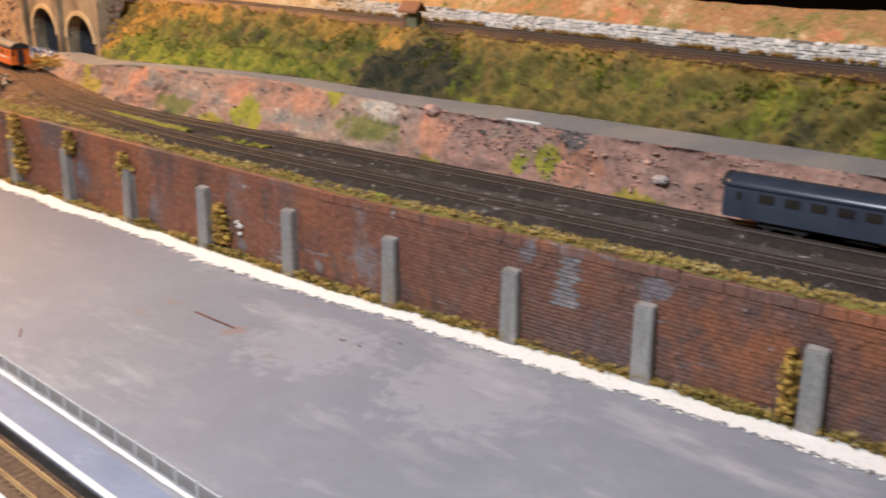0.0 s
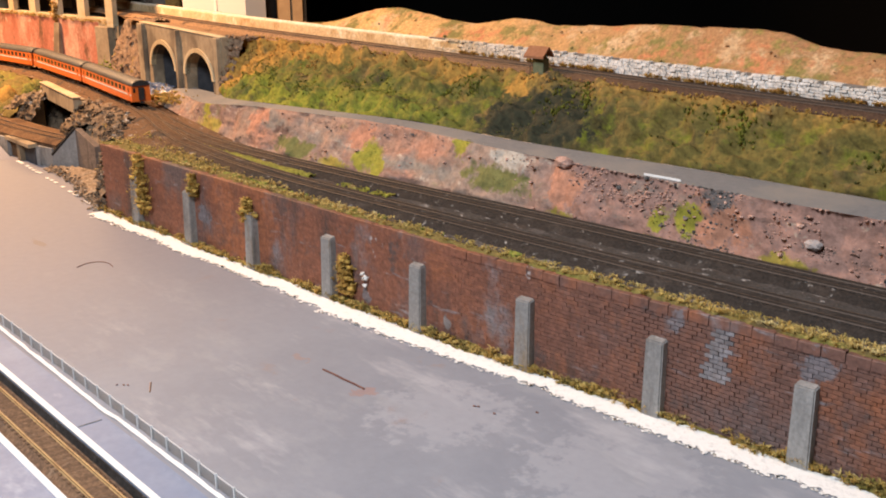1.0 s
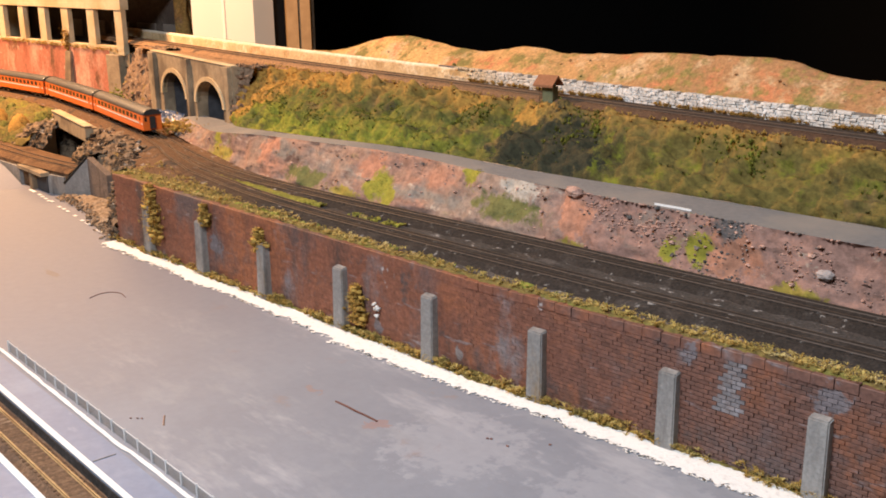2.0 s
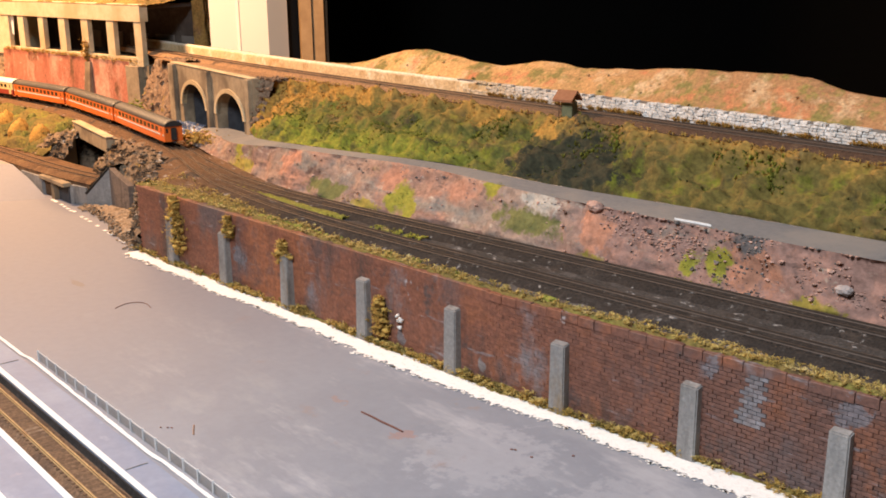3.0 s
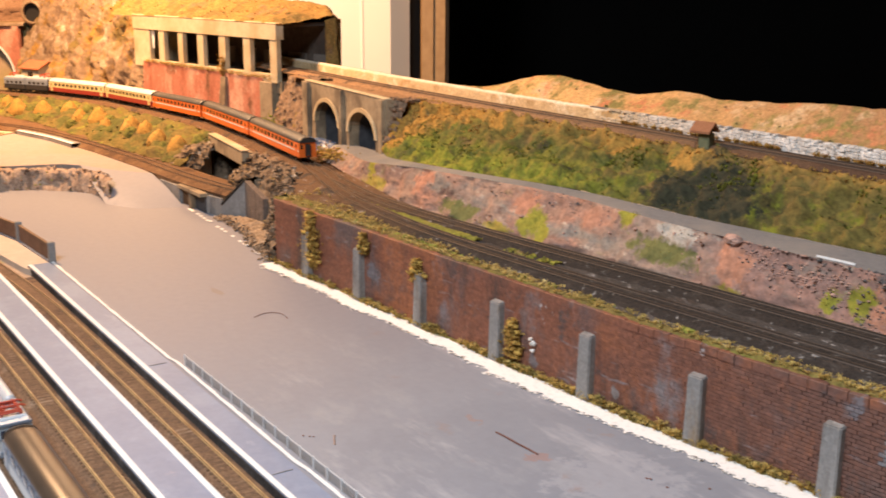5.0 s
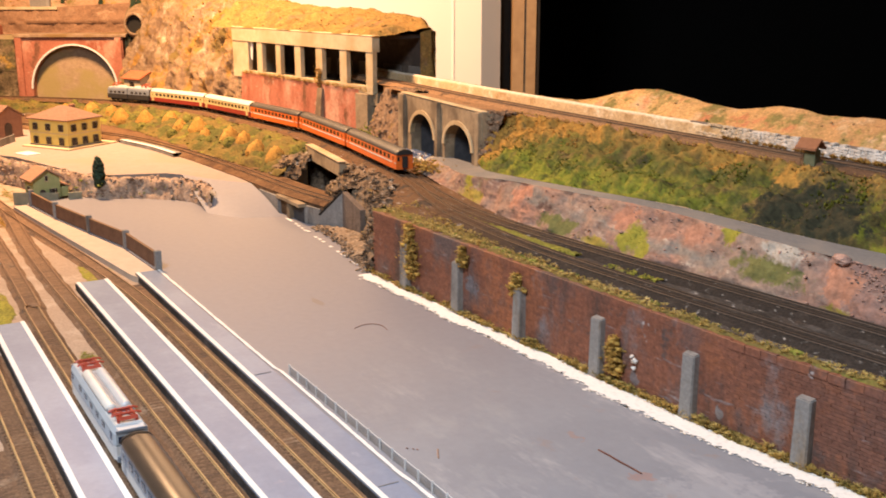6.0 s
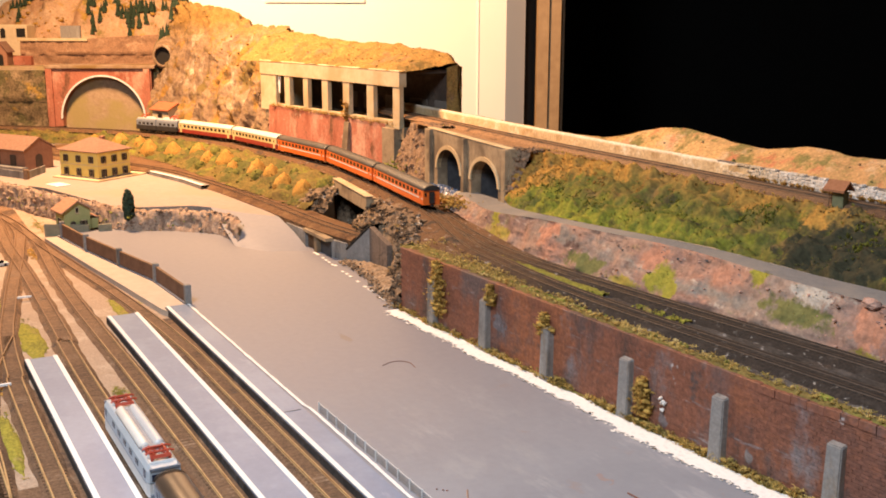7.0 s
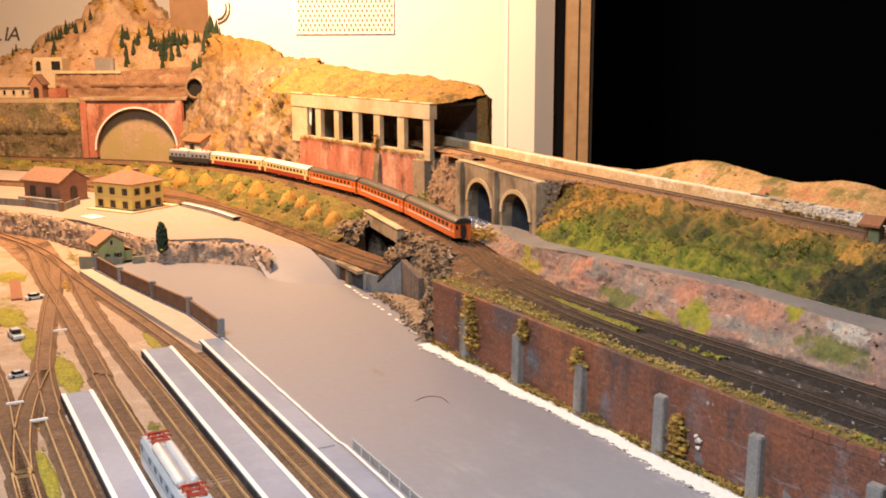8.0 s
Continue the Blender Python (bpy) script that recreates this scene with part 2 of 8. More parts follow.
CLIFF_MAT = layered("tan_plaster_cliff", (0.27, 0.185, 0.115), [
    ((0.19, 0.125, 0.078), 26, 0.48, 0.60, TALL, 0.0), ((0.42, 0.34, 0.25), 38, 0.55, 0.67, TALL, 3.0), ((0.14, 0.09, 0.06), 55, 0.57, 0.69, TALL, 6.0),
    ((0.30, 0.165, 0.040), 13, 0.55, 0.63, ONE, 5.0), ((0.17, 0.12, 0.04), 17, 0.57, 0.64, ONE, 8.0), ("z", (0.29, 0.175, 0.055), 0.19, 0.225, 0.08), ((0.18, 0.125, 0.05), 34, 0.56, 0.66, ONE, 12.0)], 300, 0.25, bump=0.6, lump=0.005, lump_scale=60)
MOUNT_MAT = layered("pink_tan_mountain", (0.46, 0.30, 0.185), [
    ((0.54, 0.40, 0.27), 18, 0.52, 0.66, TALL, 0.0), ((0.36, 0.20, 0.11), 22, 0.53, 0.66, TALL, 3.0), ((0.40, 0.24, 0.055), 15, 0.53, 0.62, ONE, 5.0), ((0.22, 0.17, 0.06), 22, 0.58, 0.66, ONE, 8.0)], 260, 0.2, bump=0.5, lump=0.004, lump_scale=40)
CAP_MAT = layered("ochre_gallery_hill", (0.30, 0.175, 0.050), [((0.17, 0.12, 0.038), 26, 0.50, 0.62, ONE, 0.0), ((0.39, 0.245, 0.075), 40, 0.55, 0.68, ONE, 3.0), ((0.25, 0.145, 0.07), 33, 0.56, 0.66, ONE, 6.0)], 420, 0.4)
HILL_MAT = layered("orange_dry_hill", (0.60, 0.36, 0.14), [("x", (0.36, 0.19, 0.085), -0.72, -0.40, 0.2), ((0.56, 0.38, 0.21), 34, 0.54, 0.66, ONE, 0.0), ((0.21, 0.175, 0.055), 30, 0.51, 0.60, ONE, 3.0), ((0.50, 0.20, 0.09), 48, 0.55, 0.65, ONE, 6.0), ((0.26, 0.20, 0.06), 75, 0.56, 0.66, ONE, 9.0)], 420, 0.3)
# the near-black layer paints shaded gaps between the rocks
ROCK_MAT = layered("brown_tan_crag", (0.22, 0.155, 0.10), [((0.085, 0.056, 0.036), 70, 0.50, 0.60, ONE, 0.0), ((0.56, 0.50, 0.43), 85, 0.59, 0.68, ONE, 3.0), ((0.020, 0.014, 0.010), 70, 0.51, 0.59, ONE, 6.0), ((0.34, 0.20, 0.05), 40, 0.60, 0.68, ONE, 9.0)], 400, 0.35, lump=0.004, lump_scale=140)
TAN_RUBBLE = layered("tan_crumbled_rubble", (0.29, 0.21, 0.14), [((0.15, 0.105, 0.065), 70, 0.50, 0.62, ONE, 0.0), ((0.48, 0.40, 0.30), 90, 0.56, 0.68, ONE, 3.0), ((0.10, 0.07, 0.045), 110, 0.61, 0.70, ONE, 6.0)], 400, 0.3, lump=0.003, lump_scale=140)
PORTAL_ROCK = layered("brown_rubble_face", (0.235, 0.155, 0.100), [((0.13, 0.085, 0.058), 90, 0.50, 0.62, ONE, 0.0), ((0.36, 0.26, 0.17), 120, 0.56, 0.68, ONE, 3.0), ((0.06, 0.042, 0.032), 130, 0.60, 0.70, ONE, 6.0), ((0.30, 0.20, 0.05), 40, 0.60, 0.68, ONE, 9.0)], 400, 0.3, lump=0.003, lump_scale=160)
BRICK = layered("red_brown_brick", (0.150, 0.074, 0.055), [
    ("x", (0.190, 0.073, 0.043), -0.24, -0.40, 0.16), ((0.255, 0.092, 0.043), 14, 0.52, 0.62, (1, 1, 0.8), 0.0), ((0.118, 0.080, 0.074), 15, 0.51, 0.62, (1, 1, 0.7), 4.0), ((0.18, 0.15, 0.15), 24, 0.62, 0.73, (1, 1, 0.6), 7.0),
    ((0.075, 0.044, 0.036), 24, 0.55, 0.67, TALL, 9.0), ((0.085, 0.058, 0.052), 60, 0.58, 0.70, ONE, 12.0), ((0.40, 0.36, 0.35), 120, 0.67, 0.75, ONE, 2.0),
    ((0.22, 0.195, 0.20), 70, 0.62, 0.70, (0.35, 1, 2.2), 15.0), ("spot", (0.17, 0.145, 0.15), (-0.262, 0.4225, 0.046), 0.005, 0.03), ("spot", (0.165, 0.14, 0.145), (-0.196, 0.4295, 0.046), 0.008, 0.04), ("spot", (0.19, 0.16, 0.15), (-0.400, 0.4085, 0.010), 0.004, 0.03), ("spot", (0.15, 0.13, 0.135), (-0.640, 0.395, 0.024), 0.007, 0.03), ("spot", (0.16, 0.13, 0.13), (-0.468, 0.405, 0.010), 0.005, 0.02)],
    420, 0.30, 0.62, 0.6, 0.0, 0.45, piece=0.14)
BRICK_JOINT = layered("dark_brick_joint", (0.055, 0.034, 0.028), [("x", (0.15, 0.07, 0.05), -0.32, -0.42, 0.08), ((0.09, 0.055, 0.045), 40, 0.5, 0.64, ONE, 0.0)], 400, 0.3)
FIELD_MAT = layered("brown_ballast", (0.165, 0.100, 0.060), [("x", (0.25, 0.15, 0.085), -0.75, -1.0, 0.1), ((0.27, 0.19, 0.13), 30, 0.55, 0.68, ONE, 0.0), ((0.105, 0.066, 0.045), 22, 0.52, 0.63, ONE, 4.0), ((0.075, 0.058, 0.050), 60, 0.60, 0.70, ONE, 8.0)], 600, 0.45)
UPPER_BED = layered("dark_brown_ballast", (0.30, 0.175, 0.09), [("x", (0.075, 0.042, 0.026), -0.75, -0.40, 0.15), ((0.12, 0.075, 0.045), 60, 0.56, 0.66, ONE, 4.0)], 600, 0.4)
SLEEPER = layered("brown_sleepers", (0.140, 0.085, 0.050), [((0.18, 0.11, 0.064), 50, 0.5, 0.64, ONE, 0.0), ("x", (0.235, 0.145, 0.085), -0.72, -0.95, 0.1)], 400, 0.3, piece=0.15)
RAIL_DARK = layered("dark_rail", (0.072, 0.052, 0.040), [("x", (0.150, 0.095, 0.058), -0.42, -0.66, 0.14), ((0.075, 0.055, 0.042), 60, 0.5, 0.64, ONE, 0.0)], 300, 0.2, 0.62, 0.1, 0.0, 0.25)
# near rails hold the gold reflection in their colour; rust brown farther off
RAIL = layered("rusty_glint_rail", (0.46, 0.29, 0.13), [((0.34, 0.19, 0.085), 30, 0.5, 0.64, ONE, 0.0), ("x", (0.27, 0.155, 0.085), -0.70, -0.92, 0.1)], 300, 0.15, 0.6, 0.1, 0.0, 0.3)
WHITE_STONE = layered("white_limestone", (0.60, 0.56, 0.51), [((0.76, 0.73, 0.69), 90, 0.50, 0.64, ONE, 0.0), ((0.36, 0.30, 0.24), 110, 0.60, 0.71, ONE, 4.0), ("x", (0.56, 0.42, 0.25), -0.50, -0.66, 0.2)], 500, 0.25, piece=0.15)
DARK_BED = layered("dark_grey_ballast", (0.050, 0.044, 0.040), [((0.10, 0.09, 0.085), 60, 0.54, 0.66, ONE, 0.0), ((0.028, 0.025, 0.023), 30, 0.5, 0.62, ONE, 4.0), ((0.20, 0.19, 0.18), 300, 0.66, 0.74, ONE, 8.0)], 800, 0.5)
BALLAST, BALLAST_DARK = FIELD_MAT, DARK_BED
RED_WALL = layered("red_painted_masonry", (0.40, 0.150, 0.095), [((0.29, 0.095, 0.055), 18, 0.52, 0.62, TALL, 0.0), ((0.54, 0.31, 0.22), 20, 0.53, 0.65, (1, 1, 0.5), 3.0), ((0.16, 0.075, 0.042), 26, 0.56, 0.66, (1, 1, 0.5), 6.0), ((0.50, 0.36, 0.27), 44, 0.62, 0.70, ONE, 9.0)], 300, 0.2, 0.85, 0.4, 0.0)
SIDE_ROCK = layered("olive_brown_rock", (0.165, 0.120, 0.068), [((0.105, 0.092, 0.042), 24, 0.48, 0.58, ONE, 0.0), ((0.28, 0.205, 0.125), 34, 0.54, 0.64, ONE, 3.0), ((0.065, 0.048, 0.028), 44, 0.55, 0.64, ONE, 9.0), ((0.32, 0.20, 0.05), 20, 0.58, 0.66, ONE, 6.0)], 260, 0.4, lump=0.006, lump_scale=50)
TERRACE_ROCK = layered("brown_rough_wall", (0.28, 0.165, 0.10), [((0.20, 0.115, 0.07), 24, 0.5, 0.62, ONE, 0.0), ((0.38, 0.25, 0.16), 32, 0.55, 0.66, ONE, 3.0)], 300, 0.25)
CONCRETE = layered("grey_concrete", (0.225, 0.215, 0.205), [((0.30, 0.29, 0.275), 60, 0.5, 0.64, TALL, 0.0), ((0.13, 0.12, 0.11), 50, 0.53, 0.66, (1, 1, 0.15), 4.0), ((0.21, 0.165, 0.12), 40, 0.62, 0.72, TALL, 8.0)], 500, 0.18, 0.85, 0.5, 0.0)
MAIN_BED = layered("dark_brown_gravel", (0.145, 0.078, 0.038), [((0.20, 0.12, 0.06), 36, 0.52, 0.66, ONE, 0.0), ((0.085, 0.045, 0.024), 28, 0.52, 0.64, ONE, 4.0), ((0.30, 0.19, 0.06), 30, 0.62, 0.70, ONE, 8.0)], 600, 0.4)
SHELF_MAT = layered("main_line_gravel", (0.056, 0.050, 0.046), [((0.095, 0.086, 0.080), 50, 0.52, 0.64, (0.5, 1, 1), 0.0), ((0.026, 0.023, 0.021), 30, 0.52, 0.64, (0.5, 1, 1), 4.0), ("x", (0.150, 0.082, 0.041), -0.60, -0.80, 0.16), ((0.060, 0.046, 0.038), 40, 0.55, 0.66, ONE, 9.0), ((0.42, 0.405, 0.39), 150, 0.59, 0.67, (0.6, 1, 1), 8.0)], 700, 0.5)
TRACK_BED = layered("sooty_track_ballast", (0.027, 0.022, 0.019), [((0.050, 0.042, 0.037), 60, 0.54, 0.66, ONE, 0.0), ("x", (0.128, 0.070, 0.035), -0.60, -0.80, 0.16), ((0.046, 0.036, 0.030), 40, 0.55, 0.66, ONE, 9.0), ((0.30, 0.285, 0.27), 170, 0.62, 0.70, ONE, 8.0)], 700, 0.5)
YARD_GROUND = layered("pale_sandy_yard", (0.40, 0.30, 0.22), [((0.47, 0.37, 0.28), 30, 0.5, 0.62, ONE, 0.0), ((0.34, 0.25, 0.17), 24, 0.54, 0.64, ONE, 4.0), ((0.24, 0.22, 0.06), 16, 0.62, 0.68, ONE, 8.0)], 500, 0.2)
BOARD = layered("grey_board_paint", (0.228, 0.241, 0.276), [((0.250, 0.264, 0.300), 9, 0.45, 0.6, ONE, 0.0), ("spot", (0.30, 0.31, 0.345), (-0.335, 0.350, 0.0), 0.036, 0.10), ("spot", (0.30, 0.31, 0.345), (-0.245, 0.365, 0.0), 0.040, 0.10), ((0.28, 0.29, 0.318), 14, 0.53, 0.66, (1, 2.2, 1), 3.0), ((0.40, 0.40, 0.43), 11, 0.56, 0.74, (0.8, 2.4, 1), 6.0), ((0.27, 0.215, 0.20), 20, 0.63, 0.74, ONE, 9.0), ("spot", (0.28, 0.215, 0.215), (-0.374, 0.336, 0.0), 0.005, 0.05), ("spot", (0.275, 0.225, 0.225), (-0.432, 0.334, 0.0), 0.003, 0.04), ("x", (0.238, 0.234, 0.262), -0.46, -0.66, 0.15), ("spot", (0.222, 0.196, 0.185), (-0.731, 0.313, 0.0), 0.006, 0.012, (0.45, 1.7, 1))], 160, 0.04, 0.50, 0.05, 0.0, 0.28)
PLATFORM = layered("platform_grey", (0.188, 0.235, 0.335), [((0.226, 0.278, 0.380), 16, 0.46, 0.6, ONE, 0.0), ((0.33, 0.31, 0.36), 20, 0.63, 0.75, ONE, 3.0), ((0.34, 0.385, 0.48), 26, 0.62, 0.72, (0.5, 1, 1), 6.0)], 220, 0.05, 0.42, 0.08, 0.0, 0.34)


# ---------------------------------------------------------------- mesh tools
class Mesh:
    """Vertices and faces gathered for one mesh."""

    def __init__(self):
        self.v, self.f = [], []

    def add(self, verts, faces):
        n = len(self.v)
        self.v.extend(tuple(p) for p in verts)
        self.f.extend(tuple(i + n for i in face) for face in faces)
        return self

    def box(self, x0, x1, y0, y1, z0, z1, m=None):
        vs = [Vector((x, y, z)) for z in (z0, z1) for y in (y0, y1) for x in (x0, x1)]
        if m is not None:
            vs = [m @ p for p in vs]
        return self.add(vs, [(0, 2, 3, 1), (4, 5, 7, 6), (0, 1, 5, 4), (2, 6, 7, 3), (0, 4, 6, 2), (1, 3, 7, 5)])

    def tablet(self, x0, x1, y0, y1, z0, z1, e, m=None):
        """A box with its top edges cut off by e."""
        ring = [(x0, y0), (x1, y0), (x1, y1), (x0, y1)]
        top = [(x0 + e, y0 + e), (x1 - e, y0 + e), (x1 - e, y1 - e), (x0 + e, y1 - e)]
        vs = [Vector((x, y, z0)) for x, y in ring] + [Vector((x, y, z1 - e)) for x, y in ring] + [Vector((x, y, z1)) for x, y in top]
        if m is not None:
            vs = [m @ p for p in vs]
        fs = [(3, 2, 1, 0), (8, 9, 10, 11)]
        for k in (0, 4):
            fs += [(k + i, k + (i + 1) % 4, k + 4 + (i + 1) % 4, k + 4 + i) for i in range(4)]
        return self.add(vs, fs)

    def loft(self, rows, closed=False):
        """Quads between rows of equally many points."""
        n = len(rows[0])
        vs = [p for row in rows for p in row]
        fs = []
        for i in range(len(rows) - 1):
            for j in range(n if closed else n - 1):
                k = (j + 1) % n
                fs.append((i * n + j, i * n + k, (i + 1) * n + k, (i + 1) * n + j))
        return self.add(vs, fs)

    def prism(self, outline, y0, y1, m=None):
        """An outline in x and z pushed from y0 to y1."""
        n = len(outline)
        vs = [Vector((x, y0, z)) for x, z in outline] + [Vector((x, y1, z)) for x, z in outline]
        if m is not None:
            vs = [m @ p for p in vs]
        fs = [tuple(range(n)), tuple(range(2 * n - 1, n - 1, -1))]
        fs += [(i, i + n, (i + 1) % n + n, (i + 1) % n) for i in range(n)]
        return self.add(vs, fs)

    def slab(self, outline, z0, z1):
        """An outline in x and y pushed from z0 to z1."""
        n = len(outline)
        vs = [(x, y, z0) for x, y in outline] + [(x, y, z1) for x, y in outline]
        fs = [tuple(range(n - 1, -1, -1)), tuple(range(n, 2 * n))]
        fs += [(i, (i + 1) % n, (i + 1) % n + n, i + n) for i in range(n)]
        return self.add(vs, fs)

    def tube(self, points, r, sides=6):
        rows = []
        for i, p in enumerate(points):
            a, b = Vector(points[max(i - 1, 0)]), Vector(points[min(i + 1, len(points) - 1)])
            d = (b - a).normalized()
            s = d.cross(Vector((0, 0, 1)))
            s = s.normalized() if s.length > 1e-6 else Vector((1, 0, 0))
            u = s.cross(d)
            rows.append([Vector(p) + r * (math.cos(2 * math.pi * k / sides) * s + math.sin(2 * math.pi * k / sides) * u) for k in range(sides)])
        n0 = len(self.v)
        self.loft(rows, closed=True)
        self.f.append(tuple(n0 + k for k in range(sides - 1, -1, -1)))
        self.f.append(tuple(n0 + (len(points) - 1) * sides + k for k in range(sides)))
        return self

    def cone(self, x, y, z, r, h, sides=7, turn=0.0):
        ring = [(x + r * math.cos(turn + 2 * math.pi * k / sides), y + r * math.sin(turn + 2 * math.pi * k / sides), z) for k in range(sides)]
        return self.add(ring + [(x, y, z + h)], [(k, (k + 1) % sides, sides) for k in range(sides)] + [tuple(range(sides - 1, -1, -1))])

    def data(self, name, mat, smooth=False):
        me = bpy.data.meshes.new(name)
        me.from_pydata([tuple(p) for p in self.v], [], self.f)
        me.validate()
        if mat:
            me.materials.append(mat)
        if smooth:
            me.polygons.foreach_set("use_smooth", [True] * len(me.polygons))
        me.update()
        return me


def part(name, mesh, mat, parent=None, label="", smooth=False):
    """One mesh object under a thing or a part."""
    ob = new(name, mesh.data(name, mat, smooth) if isinstance(mesh, Mesh) else mesh)
    if parent is not None:
        ob.parent = parent
    if label:
        ob["label"] = label
    return ob


def thing(name, label, category, group="", kind="", at=None):
    ob = new(name)
    ob.empty_display_size = 0.01
    if at is not None:
        ob.matrix_world = at
    return tagged(ob, label, category, group, kind)


def structure(name, mesh, mat, label, category, smooth=False, kind="structure"):
    return tagged(part(name, mesh, mat, None, "", smooth), label, category, "", kind)


def interp(x, table):
    xs, ys = zip(*table)
    return float(np.interp(x, xs, ys))


def fbm(x, y, z=0.0, octaves=4):
    return noise.fractal(Vector((x, y, z)), 0.9, 2.1, octaves)


def smooth_line(points, step):
    """A polyline resampled at even steps along a rounded way through the points (Catmull-Rom)."""
    pts = [np.array(p, float) for p in points]
    pts = [2 * pts[0] - pts[1], *pts, 2 * pts[-1] - pts[-2]]
    dense = []
    for i in range(1, len(pts) - 2):
        a, b, c, d = pts[i - 1:i + 3]
        for s in np.linspace(0, 1, 24, endpoint=False):
            dense.append(0.5 * (2 * b + (c - a) * s + (2 * a - 5 * b + 4 * c - d) * s * s + (3 * b - a - 3 * c + d) * s ** 3))
    dense.append(pts[-2])
    dense = np.array(dense)
    run = np.r_[0, np.cumsum(np.linalg.norm(np.diff(dense, axis=0), axis=1))]
    want = np.linspace(0, run[-1], max(2, int(round(run[-1] / step)) + 1))
    return np.stack([np.interp(want, run, dense[:, k]) for k in range(dense.shape[1])], 1)


def sides_of(line):
    """Unit vectors to the left of a line in plan."""
    d = np.gradient(np.asarray(line)[:, :2], axis=0)
    d /= np.linalg.norm(d, axis=1)[:, None]
    return np.stack([-d[:, 1], d[:, 0]], 1)


def terrain(name, lines, mat, label, category, amp=0.002, freq=60.0, across=10, keep=0.0, step=0.006, ridged=False, kind="structure", tall=1.0):
    """Lofted ground between guide lines (each a list of x, y, z), roughened by noise; edges move by keep of it."""
    length = max(len(smooth_line(l, step)) for l in lines)
    guides = []
    for l in lines:
        fine = smooth_line(l, step)
        t, want = np.linspace(0, 1, len(fine)), np.linspace(0, 1, length)
        guides.append(np.stack([np.interp(want, t, fine[:, k]) for k in range(3)], 1))
    rows = []
    for g in range(len(guides) - 1):
        for k in range(across):
            rows.append(guides[g] + (guides[g + 1] - guides[g]) * (k / across))
    rows.append(guides[-1])
    grid = np.array(rows)
    du, dv = np.gradient(grid, axis=0), np.gradient(grid, axis=1)
    nrm = np.cross(dv, du)
    nrm /= np.linalg.norm(nrm, axis=2)[:, :, None] + 1e-12
    nrm *= np.where(nrm[:, :, 2:3] < 0, -1, 1)
    out = grid.copy()
    for i in range(grid.shape[0]):
        fade = keep if i in (0, grid.shape[0] - 1) else 1.0
        for j in range(grid.shape[1]):
            p = Vector(grid[i, j]) * freq
            p.z *= tall
            n = noise.fractal(p, 0.8, 2.2, 4)
            if ridged:
                n = 1.7 * (0.42 - abs(n)) + 0.25 * noise.noise(p * 0.6) + 0.12 * noise.cell(p * 0.9)
            out[i, j] += nrm[i, j] * (amp * fade * n)
    m = Mesh().loft([list(map(tuple, row)) for row in out])
    return structure(name, m, mat, label, category, True, kind), out


def clump_shape(rough=0.35, level=1):
    bm = bmesh.new()
    bmesh.ops.create_icosphere(bm, subdivisions=level, radius=1.0)
    bm.verts.index_update()
    vs = []
    for v in bm.verts:
        vs.append(np.array(v.co) * (1 + rough * (random.random() * 2 - 1)))
    fs = [tuple(v.index for v in f.verts) for f in bm.faces]
    bm.free()
    return np.array(vs), fs


CLUMPS = [clump_shape(0.30, 2) for _ in range(6)]
MOUNDS = [clump_shape(0.13, 3) for _ in range(5)]
TUFTS = [clump_shape(0.6, 1) for _ in range(8)]


def blade_tuft(n=11):
    """A spray of flat blades from one root."""
    vs, fs = [], []
    for k in range(n):
        a = random.random() * 6.283
        lean, up = random.uniform(0.2, 1.0), random.uniform(0.5, 1.3)
        d, w = (math.cos(a), math.sin(a)), 0.16
        q = len(vs)
        vs += [np.array((-d[1] * w, d[0] * w, -0.3)), np.array((d[1] * w, -d[0] * w, -0.3)), np.array((d[0] * lean * 0.6 + d[1] * w * 0.7, d[1] * lean * 0.6 - d[0] * w * 0.7, up * 0.7)), np.array((d[0] * lean, d[1] * lean, up))]
        fs += [(q, q + 1, q + 2), (q, q + 2, q + 3)]
    return np.array(vs), fs


BLADES = [blade_tuft() for _ in range(8)]


def straw_tuft(n=12):
    """A loose tangle of thin bent fibres from one root."""
    vs, fs = [], []
    for k in range(n):
        a, w = random.random() * 6.283, random.uniform(0.05, 0.10)
        lean, up = random.uniform(0.3, 1.5), random.uniform(0.2, 1.3)
        d = (math.cos(a), math.sin(a))
        e = (-d[1] * w, d[0] * w)
        q = len(vs)
        for f, g in ((0.0, -0.2), (0.45, 0.75), (1.0, 1.0 - 0.5 * random.random())):
            c = (d[0] * lean * f, d[1] * lean * f, up * g)
            vs += [np.array((c[0] + e[0], c[1] + e[1], c[2])), np.array((c[0] - e[0], c[1] - e[1], c[2] + w * 0.6))]
        fs += [(q, q + 1, q + 3, q + 2), (q + 2, q + 3, q + 5, q + 4)]
    return np.array(vs), fs


STRAW = [straw_tuft() for _ in range(10)]


def clumps(name, spots, mat, label, category, shapes=None, flat=0.75, kind="stuff", parent=None, soft=True):
    """Many small ragged flock lumps at (x, y, z, radius) as one mesh."""
    shapes = shapes or TUFTS
    m = Mesh()
    for x, y, z, r in spots:
        vs, fs = random.choice(shapes)
        a = random.random() * 6.28
        c, s = math.cos(a) * r, math.sin(a) * r
        k = r * flat * random.uniform(0.7, 1.2)
        m.add([(x + c * p[0] - s * p[1], y + s * p[0] + c * p[1], z + k * p[2]) for p in vs], fs)
    if parent is not None:
        return part(name, m, mat, parent, "", True)
    return structure(name, m, mat, label, category, soft, kind)


def west(u, v, z):
    """Plan of the far end of the layout: u across, v away from the near edge."""
    return Vector((0.45016 * u - 0.89295 * v, 0.89295 * u + 0.45016 * v, z))


